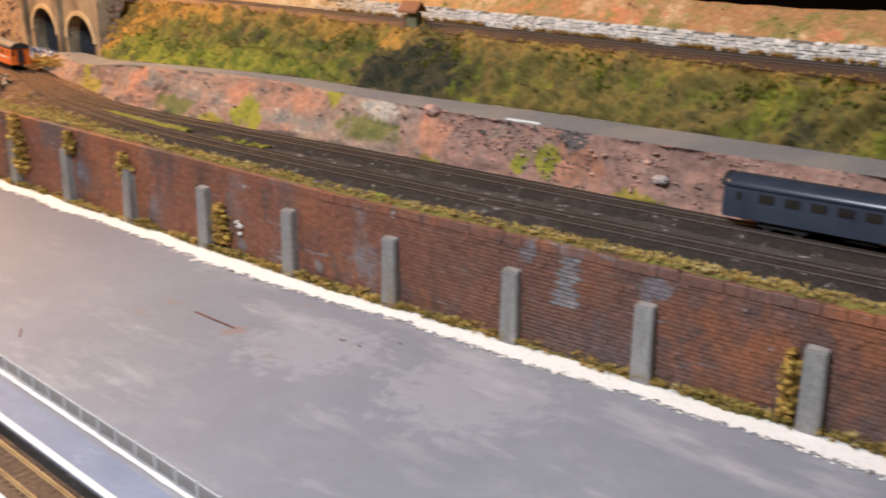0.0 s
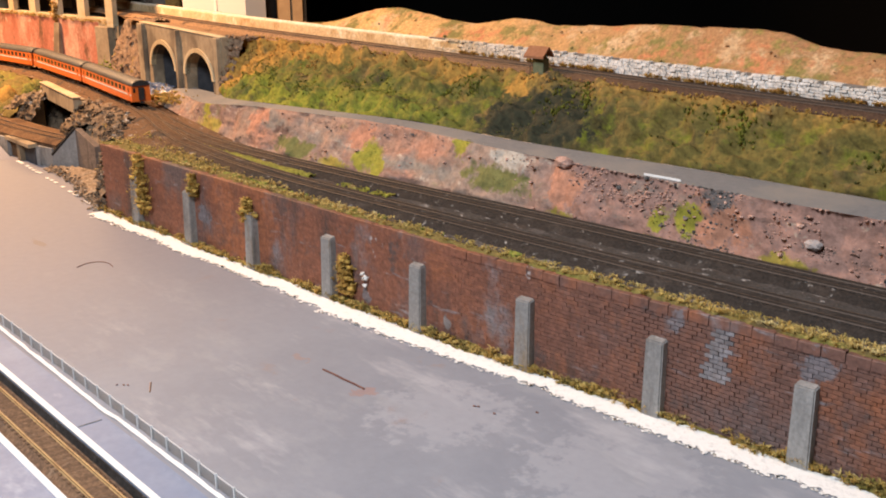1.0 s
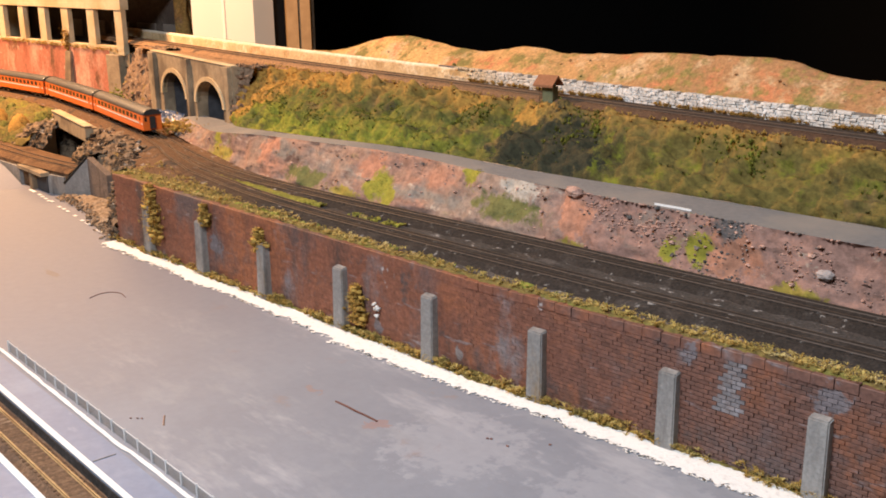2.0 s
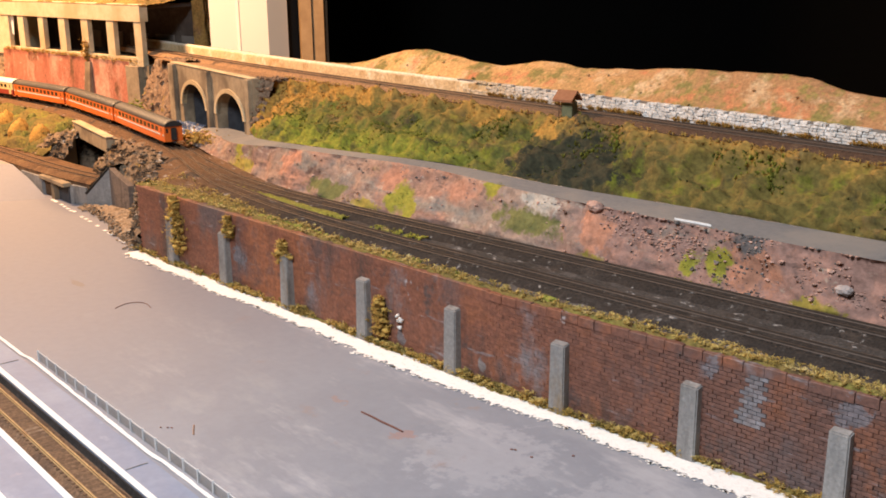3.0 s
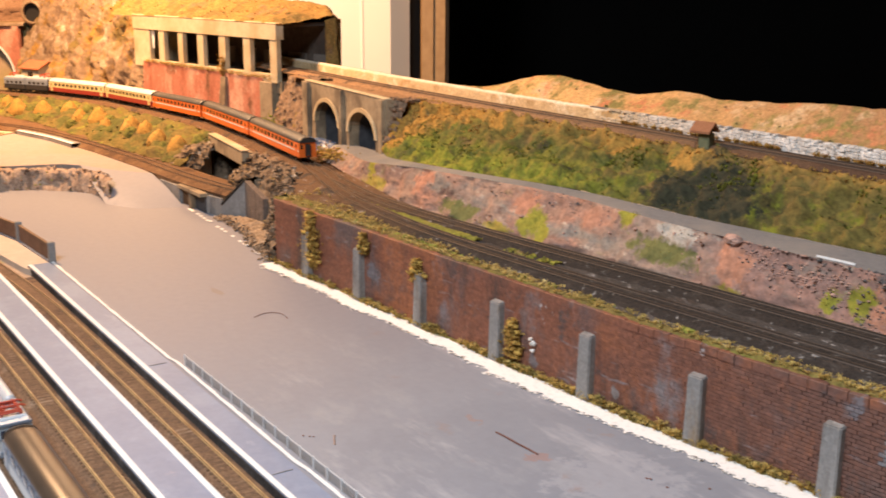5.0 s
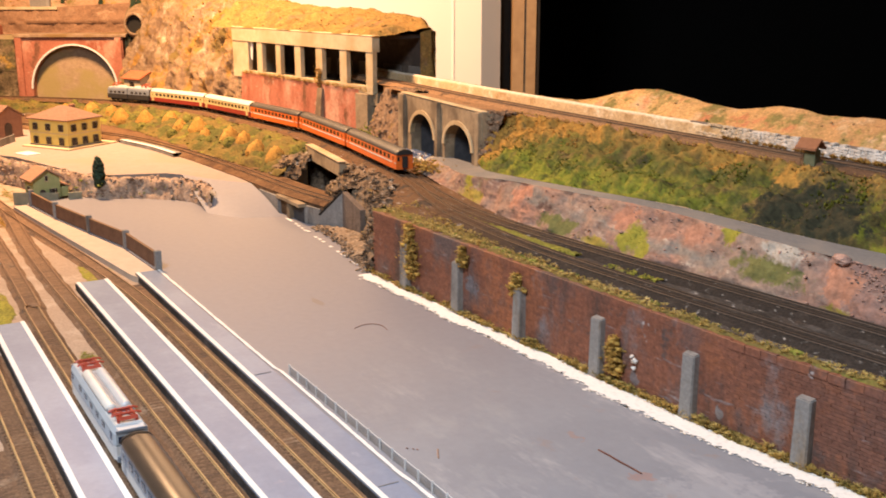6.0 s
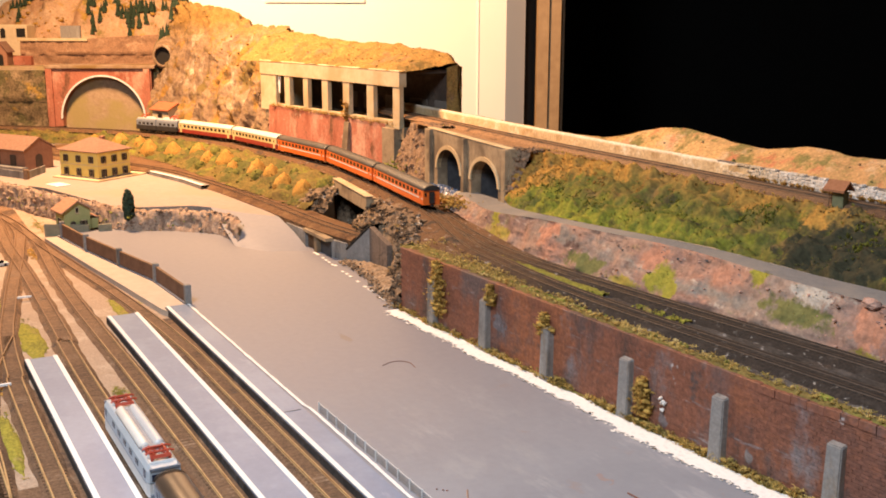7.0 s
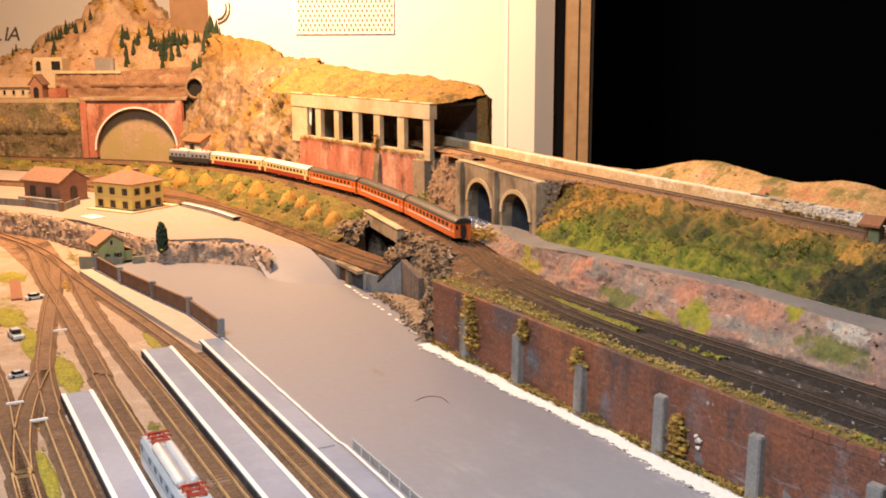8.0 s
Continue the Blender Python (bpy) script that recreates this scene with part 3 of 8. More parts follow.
# ---------------------------------------------------------------- room round the layout
def room():
    # unseen walls and floor; the unlit room's darkness is put into their colour
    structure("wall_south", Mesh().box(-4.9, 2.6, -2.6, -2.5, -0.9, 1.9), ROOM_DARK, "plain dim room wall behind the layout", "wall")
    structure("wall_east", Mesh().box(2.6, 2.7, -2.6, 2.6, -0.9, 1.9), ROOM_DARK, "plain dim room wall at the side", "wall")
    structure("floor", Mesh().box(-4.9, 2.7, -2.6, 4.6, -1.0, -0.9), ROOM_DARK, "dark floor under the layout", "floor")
    # unseen ceiling, kept grey so that less light bounces onto the layout
    structure("ceiling", Mesh().box(-4.9, 2.7, -2.6, 4.6, 1.9, 2.0), CEILING_GREY, "unseen grey ceiling, toned down to cut bounced light", "ceiling")
    at = Matrix(((0.45016, -0.89295, 0, 0), (0.89295, 0.45016, 0, 0), (0, 0, 1, 0), (0, 0, 0, 1)))
    # white wall behind the hills, stepping back behind the mountain; its window opening begins at u = 0.19
    structure("wall_north", Mesh().box(-0.452, 0.190, 2.15, 2.36, -0.9, 1.9, at), WALL_WHITE, "bright white wall behind the gallery hill", "wall")
    structure("wall_step", Mesh().box(-0.452, -0.42, 2.36, 2.95, -0.9, 1.9, at), WALL_WHITE, "cream return of the stepped wall", "wall")
    structure("wall_west", Mesh().box(-3.6, -0.42, 2.95, 3.15, -0.9, 1.9, at), WALL_WHITE, "cream white wall behind the mountain", "wall")
    rv = [at @ Vector((u, v, z)) for z in (-0.9, 1.9) for u, v in ((0.190, 2.15), (0.2306, 2.178), (0.190, 2.36))]
    structure("window_reveal", Mesh().add(rv, [(0, 1, 4, 3), (1, 2, 5, 4), (2, 0, 3, 5), (2, 1, 0), (3, 4, 5)]), WALL_WHITE, "white reveal beside the window", "wall")
    structure("wall_trim", Mesh().tablet(0.133, 0.136, 2.1485, 2.151, -0.9, 1.9, 0.0005, at), WALL_WHITE, "narrow white corner bead on the wall", "trim")
    # added brown panel; its colour stands for the wall step in shade
    structure("wall_panel", Mesh().box(-0.613, -0.500, 2.50, 2.52, -0.2, 0.9, at), material("shaded_wall_brown", (0.27, 0.165, 0.09), (0.34, 0.21, 0.12), 30, 0.8, 0.1), "plain brown panel standing for the shaded wall step", "panel")
    structure("wall_sill", Mesh().box(0.2306, 4.6, 2.19, 2.36, -0.9, -0.25, at), WALL_WHITE, "white wall below the window", "wall")
    structure("wall_beyond", Mesh().box(0.0, 4.8, 4.2, 4.3, -0.9, 1.9, at), BLACK, "unlit dark background of the night window", "wall")
    win = thing("window_1", "brown wooden window frame before the dark night", "window", kind="structure")
    part("window_frame", Mesh().tablet(0.2555, 0.2775, 2.172, 2.21, -0.25, 1.9, 0.002, at), WOOD, win)
    part("window_frame", Mesh().tablet(0.2795, 0.302, 2.176, 2.21, -0.25, 1.9, 0.002, at), WOOD, win)
    part("sash", Mesh().box(0.302, 0.312, 2.195, 2.22, -0.25, 1.9, at), SLEEPER, win, "dark brown sash")
    # black box put in for the dark gap between reveal and frame
    part("jamb", Mesh().box(0.2306, 0.2555, 2.215, 2.225, -0.25, 1.9, at), BLACK, win)
    # perforated vent plate and faded sign marks on the wall
    vent = thing("wall_vent", "white perforated vent plate on the wall", "vent", at=at @ Matrix.Translation((-0.279, 2.147, 0.262)) @ Matrix.Scale(0.727, 4))
    part("plate", Mesh().tablet(-0.004, 0.262, -0.001, 0.003, -0.004, 0.12, 0.0), WALL_WHITE, vent)
    # raised brown patches stand for the dark inside of the holes
    holes = Mesh()
    for r in range(9):
        for c in range(21):
            x = 0.004 + c * 0.0122 + (0.006 if r % 2 else 0)
            z = 0.004 + r * 0.0125
            holes.tablet(x, x + 0.0042, -0.0022, -0.0008, z, z + 0.0072, 0.0)
    tagged(part("slots", holes, material("vent_slot_shade", (0.20, 0.13, 0.06), (0.26, 0.17, 0.08), 60, 0.9, 0), vent), kind="stuff")
    sign = thing("wall_lettering", "large dark grey printed letters on the wall", "lettering", at=at @ Matrix.Translation((-1.205, 2.947, 0.247)))
    for k, (letter, dx) in enumerate((("L", 0.0), ("I", 0.030), ("A", 0.040))):
        cu = bpy.data.curves.new("letter", "FONT")
        cu.body, cu.size, cu.shear, cu.extrude = letter, 0.052, 0.25, 0.0004
        cu.materials.append(material("sign_grey", (0.10, 0.08, 0.07), (0.13, 0.10, 0.085), 40, 0.8, 0) if k == 0 else MATS["sign_grey"])
        ob = new("letter", cu)
        ob.parent = sign
        ob.matrix_local = pose(dx, 0, 0, 90, 0, 0)
    mark = thing("wall_mark", "dark curved printed mark on the wall", "mark", at=at @ Matrix.Translation((-0.437, 2.147, 0.285)) @ Matrix.Scale(0.75, 4))
    for r0 in (0.030, 0.040):
        part("stroke", Mesh().tube([(r0 * math.sin(a) * 0.9, 0, 0.035 - r0 * math.cos(a)) for a in np.linspace(0.1, 1.9, 12)], 0.0020, 5), MATS["sign_grey"], mark)
    return at


WEST_AT = room()

# ---------------------------------------------------------------- lower level: board, platforms, yard
WALL_LINE = [(-0.80, 0.3862), (-0.66, 0.3940), (-0.50, 0.4030), (-0.40, 0.4085), (-0.27, 0.4215), (-0.10, 0.4385), (0.10, 0.4580), (0.60, 0.5070)]
WALL_TOP = 0.0545


def wall_y(x):
    return interp(x, WALL_LINE)


def yard():
    bed = Mesh().slab([(0.8, -0.8), (0.8, 0.2317), (-0.90, 0.2317), (-1.25, 0.19), (-1.6, 0.25), (-2.6, 0.25), (-2.6, -0.8)], -0.03, -0.0062)
    structure("ground", bed, YARD_GROUND, "sandy station yard base between the tracks", "ground")
    board = [(0.8, 0.2300), (0.8, 0.55), (-0.79, 0.43), (-0.92, 0.415), (-1.06, 0.41), (-1.10, 0.40), (-1.13, 0.345), (-1.22, 0.335), (-1.25, 0.25),
             (-1.235, 0.18), (-1.145, 0.192), (-1.06, 0.209), (-0.978, 0.225), (-0.89, 0.2300)]
    structure("pavement", Mesh().slab(board, -0.03, 0.0), BOARD, "smooth grey painted board with faint scratches", "pavement")
    # brushed white paint along the foot of the wall
    m = Mesh()
    rows = []
    for i in range(2300):
        x = -0.785 + i * 0.0006
        w = interp(x, [(-0.785, 0.0138), (-0.45, 0.0168)]) + 0.0042 * fbm(x * 13, 0.3) + 0.0030 * fbm(x * 70, 2.0) + 0.0024 * fbm(x * 260, 5.0)
        y = wall_y(x)
        rows.append([(x, y - max(0.003, w), 0.0006), (x, y - 0.002, 0.0006)])
    m.loft(rows)
    for i in range(1500):
        x = -0.785 + 1.1 * random.random()
        y = wall_y(x) - interp(x, [(-0.785, 0.0138), (-0.45, 0.0168)]) - 0.0042 * fbm(x * 13, 0.3) - 0.0030 * fbm(x * 70, 2.0) - abs(random.gauss(0, 0.0013))
        r = 0.0003 + 0.0012 * random.random() ** 3
        m.add([(x + r * math.cos(q) * random.uniform(0.8, 1.6), y + r * math.sin(q), 0.0005) for q in (0, 1.05, 2.1, 3.14, 4.2, 5.2)], [(0, 1, 2, 3, 4, 5)])
    for i in range(46):
        s = i / 45
        x, y = -0.79 - 0.235 * s, 0.385 + 0.018 * s + 0.0015 * fbm(s * 30, 1.0)
        if fbm(s * 22, 6.0) > 0.08:
            m.add([(x, y - 0.002, 0.0006), (x - 0.0056, y - 0.0018, 0.0006), (x - 0.0056, y + 0.0010 + 0.001 * fbm(s * 50, 2.0), 0.0006), (x, y + 0.0012, 0.0006)], [(0, 1, 2, 3)])
    structure("white_edge_paint", m, WHITE_EDGE, "ragged white paint strip at the foot of the wall", "paint strip")
    # scratches and stains on the board
    marks = Mesh()
    arc = smooth_line([(-0.6590, 0.3100, 0.0002), (-0.6630, 0.3180, 0.0002), (-0.6620, 0.3255, 0.0002), (-0.6550, 0.3297, 0.0002), (-0.6445, 0.3285, 0.0002)], 0.003)
    marks.tube(arc, 0.0003, 4)
    marks.tube([(-0.412, 0.3358, 0.0001), (-0.403, 0.3362, 0.0003), (-0.395, 0.3362, 0.0003), (-0.387, 0.3368, 0.0003), (-0.379, 0.3372, 0.0001)], 0.0006, 5)
    for x, y in ((-0.330, 0.3640), (-0.3285, 0.3650), (-0.318, 0.3655), (-0.306, 0.3810)):
        marks.tube([(x, y, 0.0001), (x + 0.0012, y + 0.0003, 0.0003)], 0.0005, 4)
    for x, y in ((-0.4640, 0.2490), (-0.4615, 0.2515), (-0.4600, 0.2530)):
        marks.tube([(x, y, 0.0001), (x + 0.0010, y + 0.0003, 0.0003)], 0.0004, 4)
        structure("scratch_marks", marks, material("rust_stain", (0.24, 0.10, 0.07), (0.32, 0.16, 0.125), 300, 0.8, 0), "rusty scratch marks on the grey board", "marks", kind="stuff")
    faint = Mesh().tube([(-0.4550, 0.2630, 0.0001), (-0.4500, 0.2602, 0.0002), (-0.4450, 0.2577, 0.0001)], 0.0005, 4)
    structure("faint_mark", faint, material("faint_orange_stain", (0.30, 0.19, 0.14), (0.34, 0.24, 0.19), 300, 0.8, 0), "faint orange smear on the grey board", "marks", kind="stuff")


def platform(y0, y1, x_end, x_near, label):
    """A platform strip with white edges; its far end at x_end."""
    ob = thing("platform", label, "platform", "station platforms")
    slab = Mesh().tablet(x_end, x_near, y0, y1, -0.0062, 0.0, 0.0004) if y1 < 0.225 else Mesh().box(x_end, x_near, y0, y1, -0.0062, 0.0)
    part("slab", slab, PLATFORM, ob)
    # thin dark gravel-coloured strip stands for the shade along the platform side
    part("side_face", Mesh().box(x_end, x_near, y0 - 0.0007, y0 - 0.0001, -0.0062, -0.0008), DARK_BED, ob, "platform side darkened with painted shade")
    part("white_edge", Mesh().box(x_end, x_near, y0, y0 + 0.0030, 0.0, 0.0004), WHITE_LINE, ob)
    if y1 < 0.23:
        part("white_edge", Mesh().box(x_end, x_near, y1 - 0.0030, y1, 0.0, 0.0004), WHITE_LINE, ob)
    return ob


yard()
platform(0.0869, 0.1093, -0.793, 0.5, "grey concrete platform with bright white edges")
platform(0.1625, 0.1879, -0.879, 0.5, "grey platform with white edges and faint pinkish stains")
outer = platform(0.2126, 0.2300, -0.886, 0.5, "grey outer platform with white edge lines beside the board")
line = Mesh()
way = [(-0.893, 0.2316), (-0.612, 0.2318), (-0.604, 0.2334), (-0.52, 0.2328), (-0.436, 0.2320), (-0.428, 0.2332), (-0.26, 0.2335), (0.5, 0.2335)]
line.loft([[(x, interp(x, way) - 0.0011 + 0.0004 * fbm(x * 60, 1.0), 0.0006), (x, interp(x, way) + 0.0011 + 0.0005 * fbm(x * 70, 5.0), 0.0006)] for x in np.arange(-0.893, 0.5, 0.003)])
part("back_line", line, WHITE_LINE, outer)
for x in (-0.607, -0.432):
    part("slab_joint", Mesh().box(x, x + 0.0007, 0.2165, 0.2275, 0.0, 0.0003), CONCRETE, outer)


def track(name, points, label, rail_mat=None, sleeper_mat=None, bed_mat=None, bed=0.0115, gauge=0.009, pitch=0.0046, base=0.0):
    """A track along points (x, y, z of the ground): ballast bed, sleepers and two rails."""
    ob = thing(name, label, "railway track", "model railway tracks")
    line = smooth_line(points, pitch)
    side = sides_of(line)
    if bed_mat:
        rows = []
        for p, s in zip(line, side):
            w = bed * (1 + 0.12 * fbm(p[0] * 40, p[1] * 40))
            rows.append([(p[0] + s[0] * k, p[1] + s[1] * k, p[2] + h) for k, h in ((-w * 1.25, -0.001), (-w * 0.8, 0.0021), (-w * 0.3, 0.00252), (w * 0.3, 0.00252), (w * 0.8, 0.0021), (w * 1.25, -0.001))])
        part("ballast", Mesh().loft(rows), bed_mat, ob)
    m = Mesh()
    for p, s in zip(line, side):
        at = Matrix(((s[1], s[0], 0, p[0]), (-s[0], s[1], 0, p[1]), (0, 0, 1, p[2]), (0, 0, 0, 1)))
        m.box(-0.0010, 0.0010, -0.0069, 0.0069, 0.0008, 0.0026, at)
    tagged(part("sleeper_rest", m, sleeper_mat or SLEEPER, ob), kind="stuff")
    for k in (-gauge / 2 - 0.0004, gauge / 2 + 0.0004):
        rows = []
        for p, s in zip(line, side):
            c = (p[0] + s[0] * k, p[1] + s[1] * k)
            rows.append([(c[0] + s[0] * d, c[1] + s[1] * d, p[2] + z) for d, z in ((-0.0006, 0.0025), (-0.0002, 0.0030), (-0.0004, 0.0040), (0.0004, 0.0040), (0.0002, 0.0030), (0.0006, 0.0025))])
        part("rail", Mesh().loft(rows), rail_mat or RAIL, ob)
    return ob


YZ = -0.0062
YARD_TRACKS = {
    "a": [(0.5, 0.2018), (-0.60, 0.2018), (-0.80, 0.2000), (-0.96, 0.1880), (-1.10, 0.1720), (-1.226, 0.1585), (-1.35, 0.148), (-1.44, 0.132), (-1.55, 0.10), (-1.75, 0.04)],
    "b": [(0.5, 0.1522), (-0.60, 0.1522), (-0.80, 0.1512), (-0.93, 0.1500), (-1.06, 0.1515), (-1.166, 0.1560), (-1.226, 0.1575)],
    "c": [(0.5, 0.1200), (-0.70, 0.1200), (-0.85, 0.1230), (-1.00, 0.1255), (-1.124, 0.1265), (-1.197, 0.1260), (-1.28, 0.1280), (-1.366, 0.132), (-1.44, 0.128)],
    "d": [(0.5, 0.0740), (-0.62, 0.0745), (-0.778, 0.0780), (-0.872, 0.0840), (-0.947, 0.0945), (-1.023, 0.1060), (-1.126, 0.1235), (-1.193, 0.1340), (-1.282, 0.1460), (-1.35, 0.146)],
    "e": [(0.5, 0.0420), (-0.55, 0.0445), (-0.658, 0.0470), (-0.734, 0.0540), (-0.792, 0.0640), (-0.837, 0.0745), (-0.872, 0.0840)],
    "f": [(-0.55, 0.0445), (-0.640, 0.0470), (-0.738, 0.0450), (-0.80, 0.0470), (-0.90, 0.0460), (-1.1, 0.03)],
}
for key, way in YARD_TRACKS.items():
    track("railway_track", [(x, y, YZ) for x, y in way], "weathered brown station track with rusty rails", bed_mat=BALLAST, bed=0.0086)
fill = Mesh()
for y0, y1, x1 in ((0.188, 0.2125, -0.87), (0.110, 0.1622, -0.70), (0.066, 0.0866, -0.74), (-0.3, 0.066, -0.58)):
    fill.box(x1, 0.5, y0, y1, -0.008, YZ + 0.0004)
fill.slab([(-1.27, 0.118), (-1.29, 0.160), (-1.45, 0.162), (-1.60, 0.140), (-1.75, 0.06), (-1.75, 0.02), (-1.58, 0.085), (-1.44, 0.105)][::-1], -0.008, YZ + 0.0004)
structure("track_bed", fill, BALLAST, "brown gravel bed under the station tracks", "track bed")

# ---------------------------------------------------------------- brick retaining wall
def wall_frame(x):
    y = wall_y(x)
    a = math.atan2(wall_y(x + 0.02) - wall_y(x - 0.02), 0.04)
    return Matrix.Translation((x, y, 0)) @ Matrix.Rotation(a, 4, "Z")


def brick_wall():
    ob = thing("retaining_wall", "tall weathered red-brown brick retaining wall along the railway", "retaining wall", kind="structure")
    back = []
    for i in range(70):
        x = -0.785 + i * 0.0185
        y = wall_y(x)
        back.append([(x, y + 0.0006, -0.002), (x, y + 0.0006, WALL_TOP - 0.004), (x, y + 0.012, WALL_TOP - 0.004), (x, y + 0.012, -0.002)])
    part("core", Mesh().loft(back, closed=True), BRICK_JOINT, ob)
    return ob


RETAINING = brick_wall()


def pillar(x, h, label):
    """A square concrete buttress post with a sloping, chamfered head."""
    w, d = 0.0098, 0.0055
    ob = thing("wall_pillar", label, "pillar", "pillars along the brick wall", at=wall_frame(x))
    bm = bmesh.new()
    vs = [bm.verts.new(p) for p in ((0, -d, 0), (w, -d, 0), (w, 0.001, 0), (0, 0.001, 0), (0.0003, -d + 0.0008, h), (w - 0.0003, -d + 0.0008, h), (w - 0.0003, 0.001, h + 0.0012), (0.0003, 0.001, h + 0.0012))]
    for f in ((3, 2, 1, 0), (4, 5, 6, 7), (0, 1, 5, 4), (1, 2, 6, 5), (2, 3, 7, 6), (3, 0, 4, 7)):
        bm.faces.new([vs[i] for i in f])
    bmesh.ops.bevel(bm, geom=bm.edges[:], offset=0.0006, segments=2, affect="EDGES")
    me = bpy.data.meshes.new("shaft")
    bm.to_mesh(me)
    bm.free()
    me.materials.append(CONCRETE)
    part("shaft", me, None, ob)
    return ob


PILLARS = [(-0.7345, 0.0385), (-0.6600, 0.0388), (-0.5840, 0.0375), (-0.5037, 0.0382), (-0.4256, 0.0385), (-0.3497, 0.0375), (-0.2740, 0.0368), (-0.2035, 0.0362), (-0.1290, 0.0358), (-0.052, 0.036), (0.022, 0.036)]
for x, h in PILLARS:
    pillar(x, h, "grey concrete pillar standing against the brick wall")

# ---------------------------------------------------------------- shelf with the main line, slope, road, embankment, upper line
def off(lst, dz=0.0):
    return [(x, y, z + dz) for x, y, z in lst]


XS = [-0.955, -0.905, -0.86, -0.80, -0.72, -0.66, -0.56, -0.46, -0.36, -0.24, -0.10, 0.10, 0.45]
front = [(x, max(wall_y(x) + 0.010, interp(x, [(-0.905, 0.456), (-0.86, 0.438), (-0.80, 0.408), (-0.76, 0.399), (-0.72, 0.395)])), WALL_TOP - 0.002) for x in XS]
toe = list(zip(XS, (0.512, 0.504, 0.494, 0.484, 0.470, 0.470, 0.478, 0.488, 0.497, 0.510, 0.524, 0.545, 0.580), [0.0535] * 13))
road_lo = list(zip(XS, (0.534, 0.524, 0.508, 0.490, 0.484, 0.486, 0.502, 0.500, 0.505, 0.515, 0.531, 0.552, 0.585), (0.062, 0.063, 0.066, 0.072, 0.080, 0.083, 0.084, 0.084, 0.084, 0.084, 0.084, 0.084, 0.084)))
road_hi = list(zip(XS, (0.552, 0.548, 0.536, 0.508, 0.497, 0.498, 0.517, 0.522, 0.535, 0.547, 0.560, 0.580, 0.612), (0.0635, 0.0645, 0.068, 0.0745, 0.081, 0.084, 0.085, 0.085, 0.085, 0.085, 0.085, 0.085, 0.085)))
crest = list(zip(XS[2:], (0.554, 0.575, 0.576, 0.576, 0.577, 0.577, 0.577, 0.577, 0.585, 0.605, 0.640), [0.1165] * 11))
terrain("trackbed_shelf", [front[5:], toe[5:]], SHELF_MAT, "dark gravel shelf carrying the main line", "track bed", 0.0008, 200, 12)
terrain("trackbed_shelf", [front[2:6], toe[2:6]], SHELF_MAT, "brown gravel shelf at the junction of the main line", "track bed", 0.0008, 200, 12)
SLOPE, SLOPE_GRID = terrain("rock_slope", [toe, road_lo], SLOPE_MAT, "reddish gravel slope with loose rocks below the road", "slope", 0.0040, 40, 24, 0.2, 0.003)
terrain("road", [road_lo, road_hi], ROAD, "narrow grey country road along the embankment", "road", 0.0003, 60, 4, 0.0)
BANK, BANK_GRID = terrain("embankment", [road_hi[2:], crest], BANK_MAT, "steep grassy green embankment below the upper line", "embankment", 0.0095, 62, 44, 0.1, 0.0022)
UX = [-1.30, -1.10, -0.95, -0.80, -0.60, -0.40, -0.24, -0.10, 0.10, 0.45]
UY = (0.592, 0.585, 0.578, 0.576, 0.577, 0.577, 0.577, 0.585, 0.605, 0.640)
upper_lo = [(x, y, 0.1165) for x, y in zip(UX, UY)]
upper_hi = [(x, y + 0.036, 0.1175) for x, y in zip(UX, UY)]
terrain("upper_verge", [[p for p in crest if p[0] < -0.70], [(p[0], 0.580, 0.1168) for p in crest if p[0] < -0.70]], UPPER_BED, "brown gravel verge of the upper line", "verge", 0.0006, 150, 6, 0.0)
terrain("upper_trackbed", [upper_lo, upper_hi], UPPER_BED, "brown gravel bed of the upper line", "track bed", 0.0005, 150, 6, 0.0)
HX = [-1.30, -1.10, -0.92, -0.869, -0.83, -0.785, -0.745, -0.705, -0.66, -0.63, -0.59, -0.567, -0.54, -0.47, -0.414, -0.36, -0.332, -0.311, -0.25, -0.10, 0.10, 0.45]
HZ = [0.1235, 0.1235, 0.1235, 0.125, 0.128, 0.1385, 0.1455, 0.1445, 0.1400, 0.1395, 0.1450, 0.1460, 0.1430, 0.1480, 0.1505, 0.1505, 0.1450, 0.1440, 0.143, 0.148, 0.15, 0.155]
hy = [interp(x, list(zip(UX, UY))) for x in HX]
hill_lo = [(x, y + 0.040, min(0.1272, z + 0.001)) for x, y, z in zip(HX, hy, HZ)]
hill_mid = [(x, y + 0.052, 0.1275 * 0.45 + z * 0.55) for x, y, z in zip(HX, hy, HZ)]
hill_hi = [(x, y + 0.064, z) for x, y, z in zip(HX, hy, HZ)]
hill_back = [(x, y + 0.084, z - 0.02) for x, y, z in zip(HX, hy, HZ)]
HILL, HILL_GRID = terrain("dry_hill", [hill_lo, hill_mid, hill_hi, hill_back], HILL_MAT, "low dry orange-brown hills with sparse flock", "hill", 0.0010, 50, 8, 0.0)

